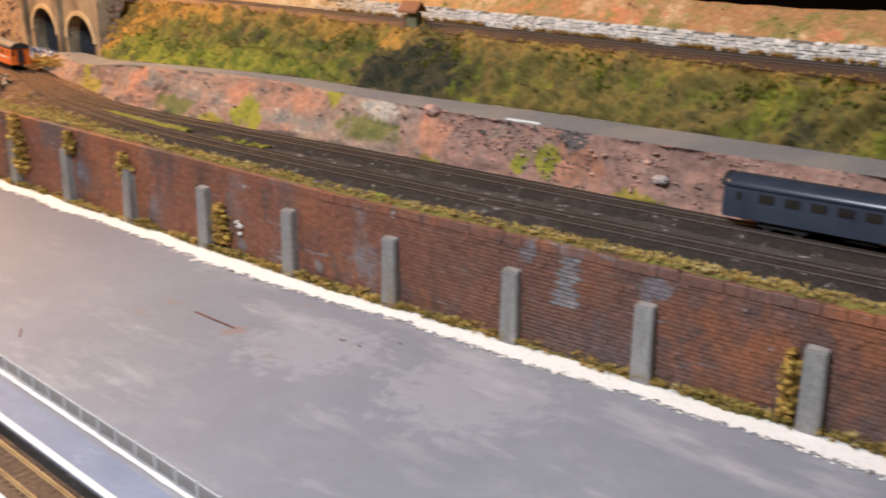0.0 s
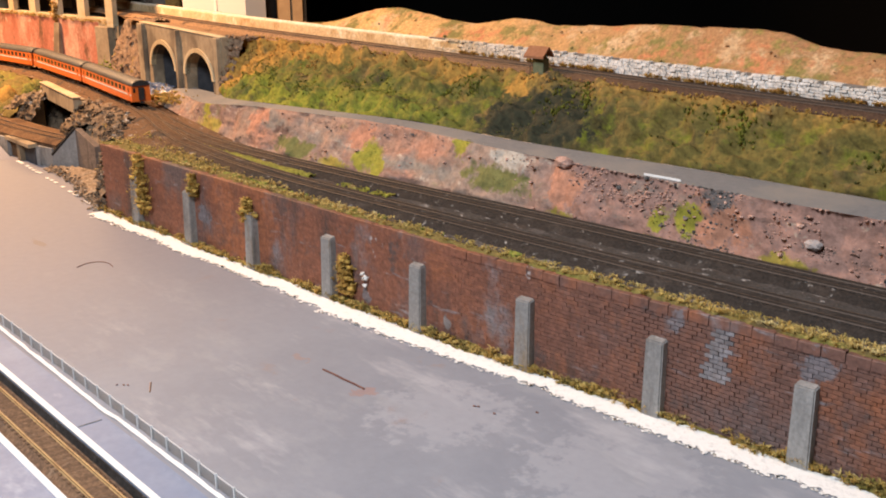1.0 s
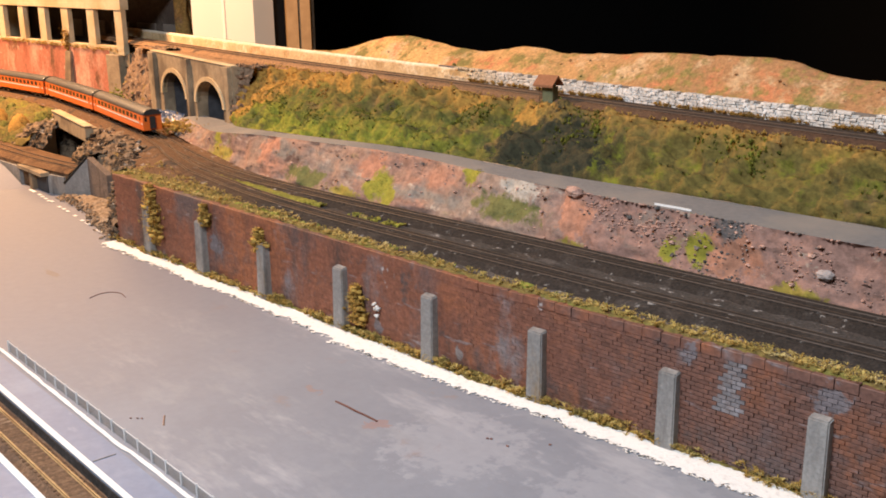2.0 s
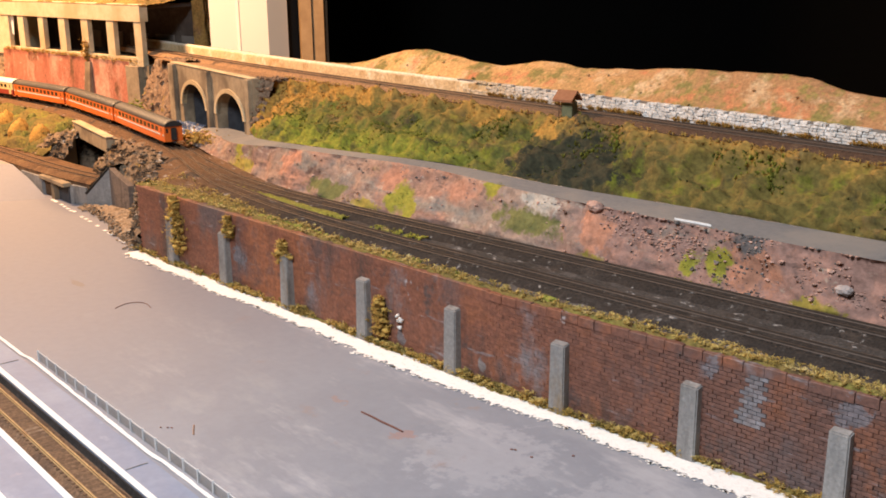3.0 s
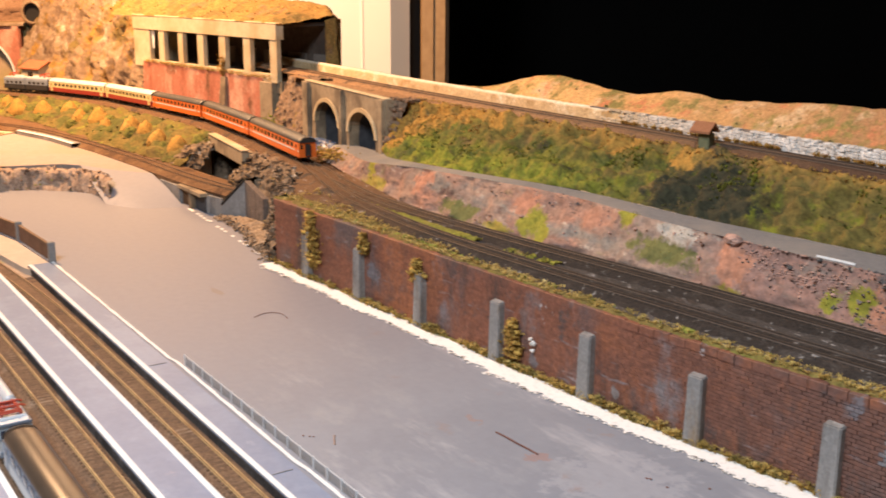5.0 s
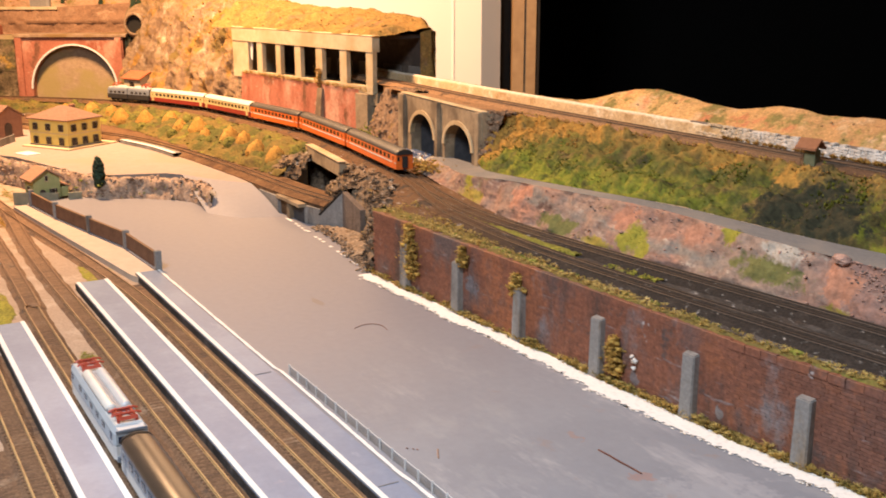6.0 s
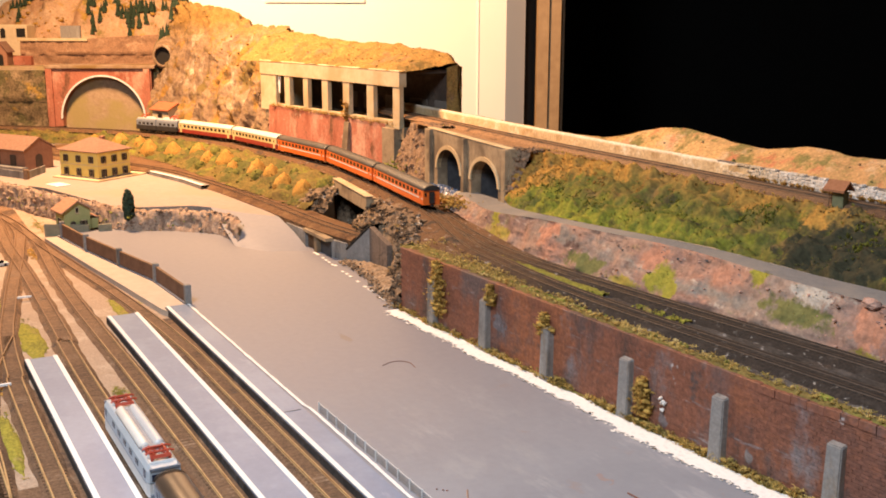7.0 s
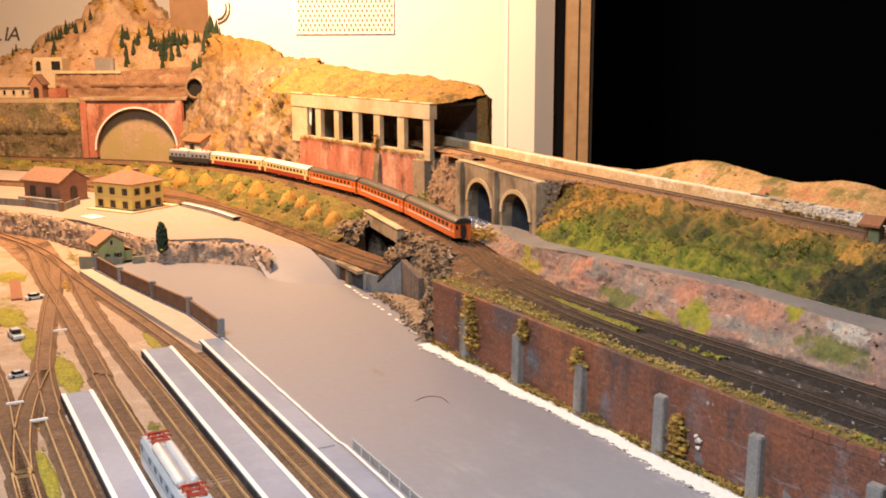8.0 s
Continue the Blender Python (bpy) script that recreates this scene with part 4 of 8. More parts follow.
MAIN = [(0.45, 0.535, 0.0535), (0.10, 0.492, 0.0535), (-0.20, 0.459, 0.0535), (-0.346, 0.4455, 0.0535), (-0.43, 0.438, 0.0535), (-0.495, 0.4325, 0.0535), (-0.572, 0.4275, 0.0535), (-0.648, 0.4275, 0.0535),
        (-0.74, 0.4345, 0.0535), (-0.807, 0.450, 0.0535), (-0.86, 0.466, 0.0535), (-0.946, 0.486, 0.053), (-1.026, 0.496, 0.053), (-1.12, 0.505, 0.053), (-1.232, 0.512, 0.053),
        (-1.419, 0.508, 0.049), (-1.586, 0.492, 0.046), (-1.734, 0.454, 0.043), (-1.884, 0.390, 0.039), (-2.022, 0.291, 0.036), (-2.135, 0.205, 0.033), (-2.28, 0.07, 0.031), (-2.40, -0.10, 0.030)]
SECOND = [(0.45, 0.570, 0.0535), (0.10, 0.530, 0.0535), (-0.20, 0.499, 0.0535), (-0.33, 0.4865, 0.0535), (-0.41, 0.4790, 0.0535), (-0.47, 0.4720, 0.0535), (-0.536, 0.4645, 0.0535), (-0.617, 0.4565, 0.0535), (-0.682, 0.4520, 0.0535),
          (-0.745, 0.4530, 0.0535), (-0.814, 0.4640, 0.0535), (-0.874, 0.4770, 0.0535), (-0.946, 0.4885, 0.053)]
track("railway_track", [q for q in MAIN if q[0] > -0.75], "main line track on dark ballast along the wall", RAIL_DARK, sleeper_mat=TRACK_BED, bed_mat=TRACK_BED)
track("railway_track", [q for q in MAIN if q[0] < -0.73], "main line track on brown ballast through the long curve", RAIL_DARK, sleeper_mat=TRACK_BED, bed_mat=TRACK_BED)
track("railway_track", [q for q in SECOND if q[0] > -0.75], "second main line track on dark ballast", RAIL_DARK, sleeper_mat=TRACK_BED, bed_mat=TRACK_BED)
track("railway_track", [q for q in SECOND if q[0] < -0.74], "second track joining the main line on brown ballast", RAIL_DARK, sleeper_mat=TRACK_BED, bed_mat=TRACK_BED)
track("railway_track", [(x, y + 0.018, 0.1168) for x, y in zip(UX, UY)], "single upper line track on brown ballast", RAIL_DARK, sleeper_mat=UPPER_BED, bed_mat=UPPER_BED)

# ---------------------------------------------------------------- main line left of the wall
left_main = smooth_line([p for p in MAIN if p[0] < -0.84], 0.02)
ls = sides_of(left_main)
m = Mesh().loft([[(p[0] + s[0] * k, p[1] + s[1] * k, p[2] + d) for k, d in ((-0.05, -0.006), (-0.022, -0.0012), (0.020, -0.0012))] for p, s in zip(left_main, ls)])
structure("curve_trackbed", m, SHELF_MAT, "brown gravel bed of the long curve", "track bed")
upper_edge = [tuple(p + np.array([s[0] * 0.018, s[1] * 0.018, -0.001])) for p, s in zip(left_main, ls) if p[0] < -1.13]
lower_edge = [(x, y - 0.055, z - 0.030) for x, y, z in upper_edge]
lower_edge = [(x, interp(x, [(-2.4, -0.2), (-2.135, 0.12), (-1.88, 0.32), (-1.6, 0.395), (-1.38, 0.412), (-1.18, 0.436), (-1.0, 0.446)]), 0.022) for x, y, z in upper_edge]
FLANK, FLANK_GRID = terrain("flank_slope", [upper_edge, lower_edge], FLANK_MAT, "grassy slope with yellow bushes below the curve", "slope", 0.009, 45, 16, 0.1, 0.006)
LOW = [(-0.965, 0.4330), (-1.02, 0.4240), (-1.085, 0.4180), (-1.184, 0.413), (-1.304, 0.403), (-1.40, 0.390), (-1.50, 0.370), (-1.60, 0.33), (-1.75, 0.25), (-1.9, 0.12)]
track("railway_track", [(x, y, 0.0225) for x, y in LOW], "branch track curving below the main line", RAIL_DARK, sleeper_mat=MAIN_BED, bed_mat=MAIN_BED)
plaza = [(-1.125, 0.4005), (-1.184, 0.4015), (-1.304, 0.3915), (-1.42, 0.375), (-1.60, 0.315), (-2.3, 0.25), (-2.3, 0.02), (-1.62, 0.09), (-1.45, 0.20), (-1.26, 0.255), (-1.235, 0.335), (-1.215, 0.350), (-1.165, 0.372)]
structure("plaza", Mesh().slab(plaza, -0.01, 0.0205), PLAZA, "pale forecourt of the far station", "plaza")
terrain("ramp", [[(-1.215, 0.350, 0.0207), (-1.165, 0.372, 0.0207), (-1.125, 0.401, 0.0207)], [(-1.15, 0.343, 0.013), (-1.11, 0.365, 0.013), (-1.08, 0.401, 0.013)], [(-1.085, 0.338, -0.0006), (-1.045, 0.362, -0.0006), (-1.030, 0.401, -0.0006)]], BOARD, "grey ramp from the board to the forecourt", "ramp", 0.0003, 60, 6, 0.0)
def bed_back(x, y):
    return max(y + 0.03, interp(x, [(p[0], p[1]) for p in reversed(lower_edge)]) + 0.012) if x < -1.3 else y + 0.03


structure("branch_bed", Mesh().loft([[(x, y - 0.014, -0.01), (x, y - 0.014, 0.0215), (x, bed_back(x, y), 0.0215), (x, bed_back(x, y), -0.01)] for x, y in LOW]), MAIN_BED, "low bed under the branch track", "track bed")

# portals
def arch_outline(x0, x1, z0, spring, top, n=14):
    pts = [(x0, z0)]
    c, r = (x0 + x1) / 2, (x1 - x0) / 2
    pts += [(c - r * math.cos(math.pi * k / n), spring + (top - spring) * math.sin(math.pi * k / n)) for k in range(n + 1)]
    return pts + [(x1, z0)]


def arched_wall(m, x0, x1, z0, z1, arches, y0, y1, at):
    """A wall in local x and z with arched openings (outlines given left to right)."""
    left = x0
    for a in arches:
        m.box(left, a[0][0], y0, y1, z0, z1, at)
        up = a[1:-1]
        for (xa, za), (xb, zb) in zip(up, up[1:]):
            vs = [at @ Vector(p) for p in ((xa, y0, za), (xb, y0, zb), (xb, y0, z1), (xa, y0, z1), (xa, y1, za), (xb, y1, zb), (xb, y1, z1), (xa, y1, z1))]
            m.add(vs, [(0, 1, 2, 3), (7, 6, 5, 4), (0, 4, 5, 1), (3, 2, 6, 7)])
        left = a[-1][0]
    m.box(left, x1, y0, y1, z0, z1, at)
    return m


def ring_of(m, arch, w, y0, y1, at):
    """Voussoir ring round an arched opening."""
    c = (arch[0][0] + arch[-1][0]) / 2
    zc = arch[1][1]
    for (xa, za), (xb, zb) in zip(arch[1:-1], arch[2:-1]):
        def out(x, z):
            d = math.hypot(x - c, z - zc) or 1
            return x + (x - c) / d * w, z + (z - zc) / d * w
        (xc, zc1), (xd, zd1) = out(xa, za), out(xb, zb)
        vs = [at @ Vector(p) for p in ((xa, y0, za), (xb, y0, zb), (xd, y0, zd1), (xc, y0, zc1), (xa, y1, za), (xb, y1, zb), (xd, y1, zd1), (xc, y1, zc1))]
        m.add(vs, [(0, 1, 2, 3), (0, 4, 5, 1), (3, 2, 6, 7), (1, 5, 6, 2), (0, 3, 7, 4)])
    return m


def portals():
    a = math.atan2(-0.02, 0.2)
    at = Matrix.Translation((-1.04, 0.554, 0)) @ Matrix.Rotation(a, 4, "Z")
    ob = thing("tunnel_portal", "stained concrete double tunnel portal with two arched mouths", "tunnel portal", kind="structure")
    a1 = arch_outline(0.010, 0.073, 0.05, 0.078, 0.1015)
    a2 = arch_outline(0.100, 0.164, 0.05, 0.078, 0.1010)
    part("front_wall", arched_wall(Mesh(), -0.02, 0.188, 0.045, 0.119, [a1, a2], 0, 0.012, at), OLD_CONCRETE, ob)
    for arch in (a1, a2):
        part("arch_ring", ring_of(Mesh(), arch, 0.0042, -0.0015, 0.004, at), TAN_CONCRETE, ob, "pale stone arch ring")
        rows = [[at @ Vector((x, y, z)) for x, z in arch] for y in (0.011, 0.06, 0.11)]
        part("lining", Mesh().loft(rows).add([at @ Vector((x, 0.11, z)) for x, z in arch], [tuple(range(len(arch)))]), DARK_HOLE, ob, "dark tunnel lining")
    for x, w in ((-0.018, 0.014), (0.084, 0.005), (0.178, 0.008)):
        part("pilaster", Mesh().tablet(x, x + w, -0.004, 0.002, 0.045, 0.1185, 0.0006, at), OLD_CONCRETE, ob)
    part("coping", Mesh().tablet(-0.018, 0.187, -0.0008, 0.006, 0.1189, 0.1198, 0.0003, at), TAN_CONCRETE, ob, "pale coping edge")
    return at


PORTAL_AT = portals()
PORTAL_X = [-0.09, -0.02, 0.05, 0.12, 0.188]
terrain("portal_top", [[tuple(PORTAL_AT @ Vector((x, 0.005, 0.1186))) for x in PORTAL_X], [(p.x, interp(p.x, list(zip(UX, UY))) + 0.004, 0.1168) for p in [PORTAL_AT @ Vector((x, 0.0, 0.0)) for x in PORTAL_X]]], UPPER_BED, "brown gravel ledge above the tunnel portal", "ledge", 0.0008, 120, 6, 0.1, 0.004)


def rock_mass(name, centre, radii, mat, label, amp=0.25, freq=2.2, level=5, category="rock"):
    bm = bmesh.new()
    bmesh.ops.create_icosphere(bm, subdivisions=level, radius=1.0)
    for v in bm.verts:
        at = v.co * freq + Vector(centre) * 37
        n = noise.fractal(at, 0.7, 2.1, 5)
        n2 = 0.5 - abs(noise.fractal(at * 2.6, 0.9, 2.2, 4))
        n3 = noise.fractal(at * 7.0, 0.9, 2.2, 3)
        v.co *= 1 + amp * n + amp * 0.55 * n2 + 0.06 * n3
        v.co = Vector((v.co.x * radii[0], v.co.y * radii[1], v.co.z * radii[2])) + Vector(centre)
    me = bpy.data.meshes.new(name)
    bm.to_mesh(me)
    bm.free()
    me.materials.append(mat)
    ob = new(name, me)
    return tagged(ob, label, category)


CRAGS = []


def crag(lines, mat, label, amp=0.006, freq=55):
    ob, grid = terrain("rock_face", lines, mat, label, "rock face", amp, freq, 14, 0.5, 0.003, True)
    CRAGS.append((grid, mat))


crag([[(-0.872, 0.416, -0.001), (-0.845, 0.405, -0.001), (-0.815, 0.395, -0.001), (-0.784, 0.386, -0.001)],
      [(-0.872, 0.424, 0.014), (-0.845, 0.413, 0.018), (-0.815, 0.402, 0.026), (-0.785, 0.390, 0.030)],
      [(-0.880, 0.442, 0.0490), (-0.850, 0.430, 0.0515), (-0.818, 0.412, 0.0530), (-0.784, 0.395, 0.0535)],
      [(-0.890, 0.458, 0.0515), (-0.855, 0.442, 0.0515), (-0.825, 0.423, 0.0515), (-0.784, 0.402, 0.052)]], ROCK_MAT, "brown craggy rock between wall and abutment", 0.0065, 60)
crag([[(-1.000, 0.450, 0.021), (-0.955, 0.440, 0.026), (-0.912, 0.439, 0.022), (-0.870, 0.430, 0.012)], [(-1.000, 0.464, 0.044), (-0.955, 0.450, 0.0450), (-0.912, 0.448, 0.0450), (-0.870, 0.438, 0.0460)], [(-1.005, 0.478, 0.0515), (-0.955, 0.460, 0.0520), (-0.915, 0.456, 0.0522), (-0.875, 0.446, 0.0525)], [(-1.005, 0.495, 0.0512), (-0.955, 0.482, 0.0512), (-0.915, 0.476, 0.0512), (-0.870, 0.466, 0.0512)]], ROCK_MAT, "dark brown rocks behind the wing walls", 0.0045, 60)
terrain("rubble_bank", [[(-0.975, 0.4085, -0.0006), (-0.930, 0.4075, -0.0006), (-0.885, 0.4020, -0.0006), (-0.835, 0.3880, -0.0006)], [(-0.965, 0.4160, 0.0016), (-0.925, 0.4180, 0.0026), (-0.885, 0.4140, 0.0036), (-0.835, 0.3975, 0.0050)], [(-0.950, 0.4250, 0.0030), (-0.915, 0.4290, 0.0050), (-0.880, 0.4260, 0.0070), (-0.835, 0.4070, 0.0080)]], TAN_RUBBLE, "thin tan crumbled rubble at the foot of the abutment", "bank", 0.0022, 85, 10, 0.5, 0.003, True)
crag([[(-1.03, 0.450, 0.021), (-0.99, 0.440, 0.023), (-0.95, 0.430, 0.028)], [(-1.02, 0.479, 0.0515), (-0.98, 0.468, 0.052), (-0.935, 0.455, 0.0525)]], ROCK_MAT, "brown rocks under the end of the girder", 0.008)
crag([[(-1.185, 0.440, 0.021), (-1.15, 0.440, 0.021), (-1.118, 0.452, 0.021)], [(-1.18, 0.470, 0.040), (-1.148, 0.465, 0.040), (-1.124, 0.472, 0.040)], [(-1.175, 0.492, 0.051), (-1.145, 0.488, 0.051), (-1.130, 0.484, 0.051)]], ROCK_MAT, "brown rocks at the bridge abutment", 0.005)
crag([[(-1.165, 0.560, 0.046), (-1.11, 0.554, 0.046), (-1.055, 0.549, 0.047)], [(-1.163, 0.572, 0.08), (-1.11, 0.566, 0.08), (-1.055, 0.558, 0.08)], [(-1.16, 0.586, 0.112), (-1.11, 0.578, 0.116), (-1.052, 0.568, 0.1185)], [(-1.16, 0.61, 0.112), (-1.11, 0.60, 0.116), (-1.052, 0.59, 0.1165)]], PORTAL_ROCK, "craggy rock face between red wall and portal", 0.004, 70)
crag([[(-0.858, 0.5345, 0.060), (-0.851, 0.533, 0.063), (-0.843, 0.530, 0.066)], [(-0.858, 0.5365, 0.092), (-0.851, 0.539, 0.092), (-0.843, 0.542, 0.092)], [(-0.858, 0.5400, 0.1185), (-0.851, 0.546, 0.1180), (-0.843, 0.553, 0.1165)], [(-0.858, 0.5620, 0.1172), (-0.851, 0.566, 0.1170), (-0.843, 0.572, 0.1165)]], PORTAL_ROCK, "craggy brown rock face between portal and embankment", 0.0026, 80)

# girder bridge and abutments
bridge = thing("girder_bridge", "short concrete girder bridge carrying the main line", "bridge", kind="structure")
at = Matrix.Translation((-1.1456, 0.481, 0)) @ Matrix.Rotation(math.atan2(-0.0175, 0.1287), 4, "Z")
part("girder", Mesh().tablet(0, 0.130, -0.003, 0.004, 0.0395, 0.0545, 0.0008, at), OLD_CONCRETE, bridge)
part("girder_cap", Mesh().tablet(-0.002, 0.132, -0.0040, 0.005, 0.0545, 0.0556, 0.0003, at), TAN_CONCRETE, bridge)
part("underside", Mesh().box(-0.01, 0.14, 0.004, 0.06, 0.046, 0.0515, at), OLD_CONCRETE, bridge)
gap = thing("bridge_gap", "dark gap under the girder bridge", "culvert", kind="structure")
part("back_wall", Mesh().box(-0.02, 0.15, 0.058, 0.064, 0.0, 0.0515, at), DARK_HOLE, gap)
for x in (-0.012, 0.112):
    part("side_wall", Mesh().box(x, x + 0.012, 0.000, 0.060, 0.0, 0.0505, at), ROCK_MAT, gap)
ab = thing("abutment", "grey concrete abutment with sloping wing walls", "abutment", kind="structure")
A, B = (-0.9430, 0.4300), (-0.9690, 0.4165)


def wing(p, q, hp, hq, t=0.006):
    d = Vector((q[0] - p[0], q[1] - p[1], 0)).normalized()
    n = Vector((-d.y, d.x, 0)) * t
    if n.y < 0:
        n = -n
    vs = [(p[0], p[1], -0.002), (q[0], q[1], -0.002), (q[0], q[1], hq), (p[0], p[1], hp)]
    vs += [(x + n.x, y + n.y, z) for x, y, z in vs]
    return Mesh().add(vs, [(0, 1, 2, 3), (7, 6, 5, 4), (3, 2, 6, 7), (0, 3, 7, 4), (1, 5, 6, 2)])


part("wing_wall", wing(B, A, 0.0120, 0.0385), CONCRETE, ab)
# this wing's shaded face is painted in with a darker brown concrete
part("wing_wall", wing(A, (-0.9060, 0.4315), 0.0385, 0.0270), layered("shaded_brown_concrete", (0.17, 0.130, 0.105), [((0.22, 0.18, 0.15), 40, 0.5, 0.64, TALL, 0.0), ((0.11, 0.08, 0.06), 50, 0.55, 0.66, TALL, 3.0)], 400, 0.25), ab, "brown-grey wing wall with its shade painted in")
part("wing_cap", Mesh().tube([(B[0], B[1], 0.0125), (A[0], A[1], 0.0390)], 0.0013, 6), BLACK, ab, "dark sloping cap edge")
part("parapet", wing((-0.992, 0.4098), B, 0.0180, 0.0180), CONCRETE, ab)
part("parapet", wing((-1.100, 0.4010), (-1.050, 0.4035), 0.0180, 0.0180), CONCRETE, ab)
# flat sheet whose dark colour is the shade of the opening
part("culvert", Mesh().box(-1.050, -0.992, 0.4090, 0.4098, 0.0, 0.0180), DARK_HOLE, ab, "dark sheet standing for the culvert opening")
part("culvert_post", Mesh().tablet(-1.026, -1.019, 0.4040, 0.4090, 0.0, 0.0180, 0.0004), OLD_CONCRETE, ab)
part("culvert_lintel", Mesh().tablet(-1.052, -0.990, 0.4025, 0.4110, 0.0170, 0.0205, 0.0004), OLD_CONCRETE, ab)

# gallery over the upper line
def gallery():
    p0, p1 = Vector((-1.185, 0.583, 0)), Vector((-1.54, 0.526, 0))
    d = (p1 - p0).normalized()
    L = (p1 - p0).length
    n = Vector((-d.y, d.x, 0))
    if n.y < 0:
        n = -n
    at = Matrix(((d.x, n.x, 0, p0.x), (d.y, n.y, 0, p0.y), (0, 0, 1, 0), (0, 0, 0, 1)))
    ob = thing("rock_gallery", "tan concrete avalanche gallery with open window bays", "gallery", kind="structure")
    z0, z1 = 0.1130, 0.176
    # dark brown colour holds the shade of the gallery interior
    shade = layered("gallery_painted_shade", (0.060, 0.045, 0.036), [((0.095, 0.075, 0.060), 30, 0.5, 0.64, ONE, 0.0)], 200, 0.2)
    panel = material("grey_brown_panel", (0.15, 0.125, 0.105), (0.19, 0.16, 0.135), 90, 0.9, 0.2)
    part("roof_beam", Mesh().tablet(-0.0006, L - 0.004, -0.0010, 0.010, 0.1545, z1 - 0.0015, 0.0008, at), TAN_CONCRETE, ob)
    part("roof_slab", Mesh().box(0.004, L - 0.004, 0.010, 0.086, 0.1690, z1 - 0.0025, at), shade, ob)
    part("sill", Mesh().box(0.0002, L - 0.004, -0.0004, 0.0066, 0.1030, z0, at), TAN_CONCRETE, ob)
    for x0, x1 in ((0.0, 0.0145), (0.0572, 0.0724), (0.1140, 0.1290), (0.1673, 0.1820), (0.2195, 0.2320), (0.2700, 0.2846), (0.3100, L - 0.004)):
        part("post", Mesh().tablet(x0, x1, 0, 0.0062, z0, 0.1550, 0.0003, at), TAN_CONCRETE, ob)
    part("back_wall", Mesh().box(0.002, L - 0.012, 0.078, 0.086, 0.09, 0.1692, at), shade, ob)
    for x0, x1 in ((0.003, 0.030), (0.046, 0.085), (0.102, 0.142), (0.158, 0.196), (0.212, 0.250)):
        part("wall_panel", Mesh().tablet(x0, x1, 0.0765, 0.079, 0.111, 0.1330, 0.0004, at), panel, ob, "grey-brown panel on the back wall")
    part("far_end", Mesh().box(L - 0.012, L - 0.004, 0.0064, 0.084, 0.09, 0.1545, at), TAN_CONCRETE, ob)
    part("floor_slab", Mesh().box(-0.006, L - 0.012, 0.002, 0.084, 0.09, 0.1045, at), OLD_CONCRETE, ob)
    part("paper_scrap", Mesh().add([at @ Vector(p) for p in ((0.3005, 0.0030, 0.1535), (0.3085, 0.0030, 0.1535), (0.3070, 0.0030, 0.130), (0.3035, 0.0030, 0.128), (0.3005, 0.0034, 0.1535), (0.3085, 0.0034, 0.1535), (0.3070, 0.0034, 0.130), (0.3035, 0.0034, 0.128))], [(0, 1, 2, 3), (7, 6, 5, 4), (0, 4, 5, 1), (1, 5, 6, 2), (2, 6, 7, 3), (3, 7, 4, 0)]), WHITE_LINE, ob, "white paper scrap in the far bay")
    wall = thing("red_retaining_wall", "faded red masonry wall under the gallery", "retaining wall", kind="structure")
    part("face", Mesh().add([at @ Vector(p) for p in ((0.030, -0.0040, 0.045), (L - 0.030, -0.0050, 0.045), (L - 0.030, -0.0012, 0.1100), (0.030, -0.0012, 0.1075), (0.030, 0.0, 0.045), (L - 0.030, 0.0, 0.045), (L - 0.030, 0.0, 0.1100), (0.030, 0.0, 0.1075))],
         [(0, 1, 2, 3), (3, 2, 6, 7), (1, 5, 6, 2), (0, 3, 7, 4)]), RED_WALL, wall)
    part("end_pilaster", Mesh().tablet(0.005, 0.031, -0.0055, 0.02, 0.045, 0.1035, 0.0006, at), OLD_CONCRETE, wall, "grey stained concrete end pier")
    part("buttress", Mesh().add([at @ Vector(p) for p in ((0.1080, -0.011, 0.045), (0.1220, -0.011, 0.045), (0.1205, -0.0045, 0.1030), (0.1095, -0.0045, 0.1030), (0.1080, 0.01, 0.045), (0.1220, 0.01, 0.045), (0.1205, 0.01, 0.1030), (0.1095, 0.01, 0.1030))],
         [(0, 1, 2, 3), (1, 5, 6, 2), (0, 3, 7, 4), (3, 2, 6, 7)]), OLD_CONCRETE, wall)
    return at, L


GAL_AT, GAL_L = gallery()

# hillside above the gallery, cliffs and mountain of the far end
def W(pts, v=None):
    return [tuple(west(*p)) for p in pts]


def over(rows):
    return [tuple(GAL_AT @ Vector(p)) for p in rows]


CAP_X = (-0.004, 0.03, 0.147, 0.237, 0.30, GAL_L + 0.06)
cap_lo = over([(x, -0.0015, 0.1735 - 0.012 * max(0.0, x - 0.25)) for x in CAP_X])
cap_mid = over([(x, 0.042, z) for x, z in zip(CAP_X, (0.1785, 0.185, 0.193, 0.194, 0.198, 0.206))])
cap_hi = over([(x, 0.086, z) for x, z in zip(CAP_X, (0.1805, 0.194, 0.2025, 0.202, 0.206, 0.214))])
cap_back = over([(x, 0.100, 0.10) for x in CAP_X])
CAP, CAP_GRID = terrain("hill_cap", [cap_lo, cap_mid, cap_hi, cap_back], CAP_MAT, "ochre grassy hill lying over the gallery", "hill", 0.0045, 40, 14, 0.15, 0.005)
side_lo = over([(-0.004, 0.070, z) for z in (0.100, 0.13, 0.155, 0.176)])
side_mid = over([(-0.008, 0.086, z) for z in (0.100, 0.13, 0.155, 0.180)])
side_hi = over([(0.004, 0.101, z) for z in (0.100, 0.13, 0.155, 0.176)])
terrain("hill_end", [side_lo, side_mid, side_hi], CAP_MAT, "brown rocky end of the hill beside the gallery", "hill", 0.003, 70, 8, 0.2, 0.005)
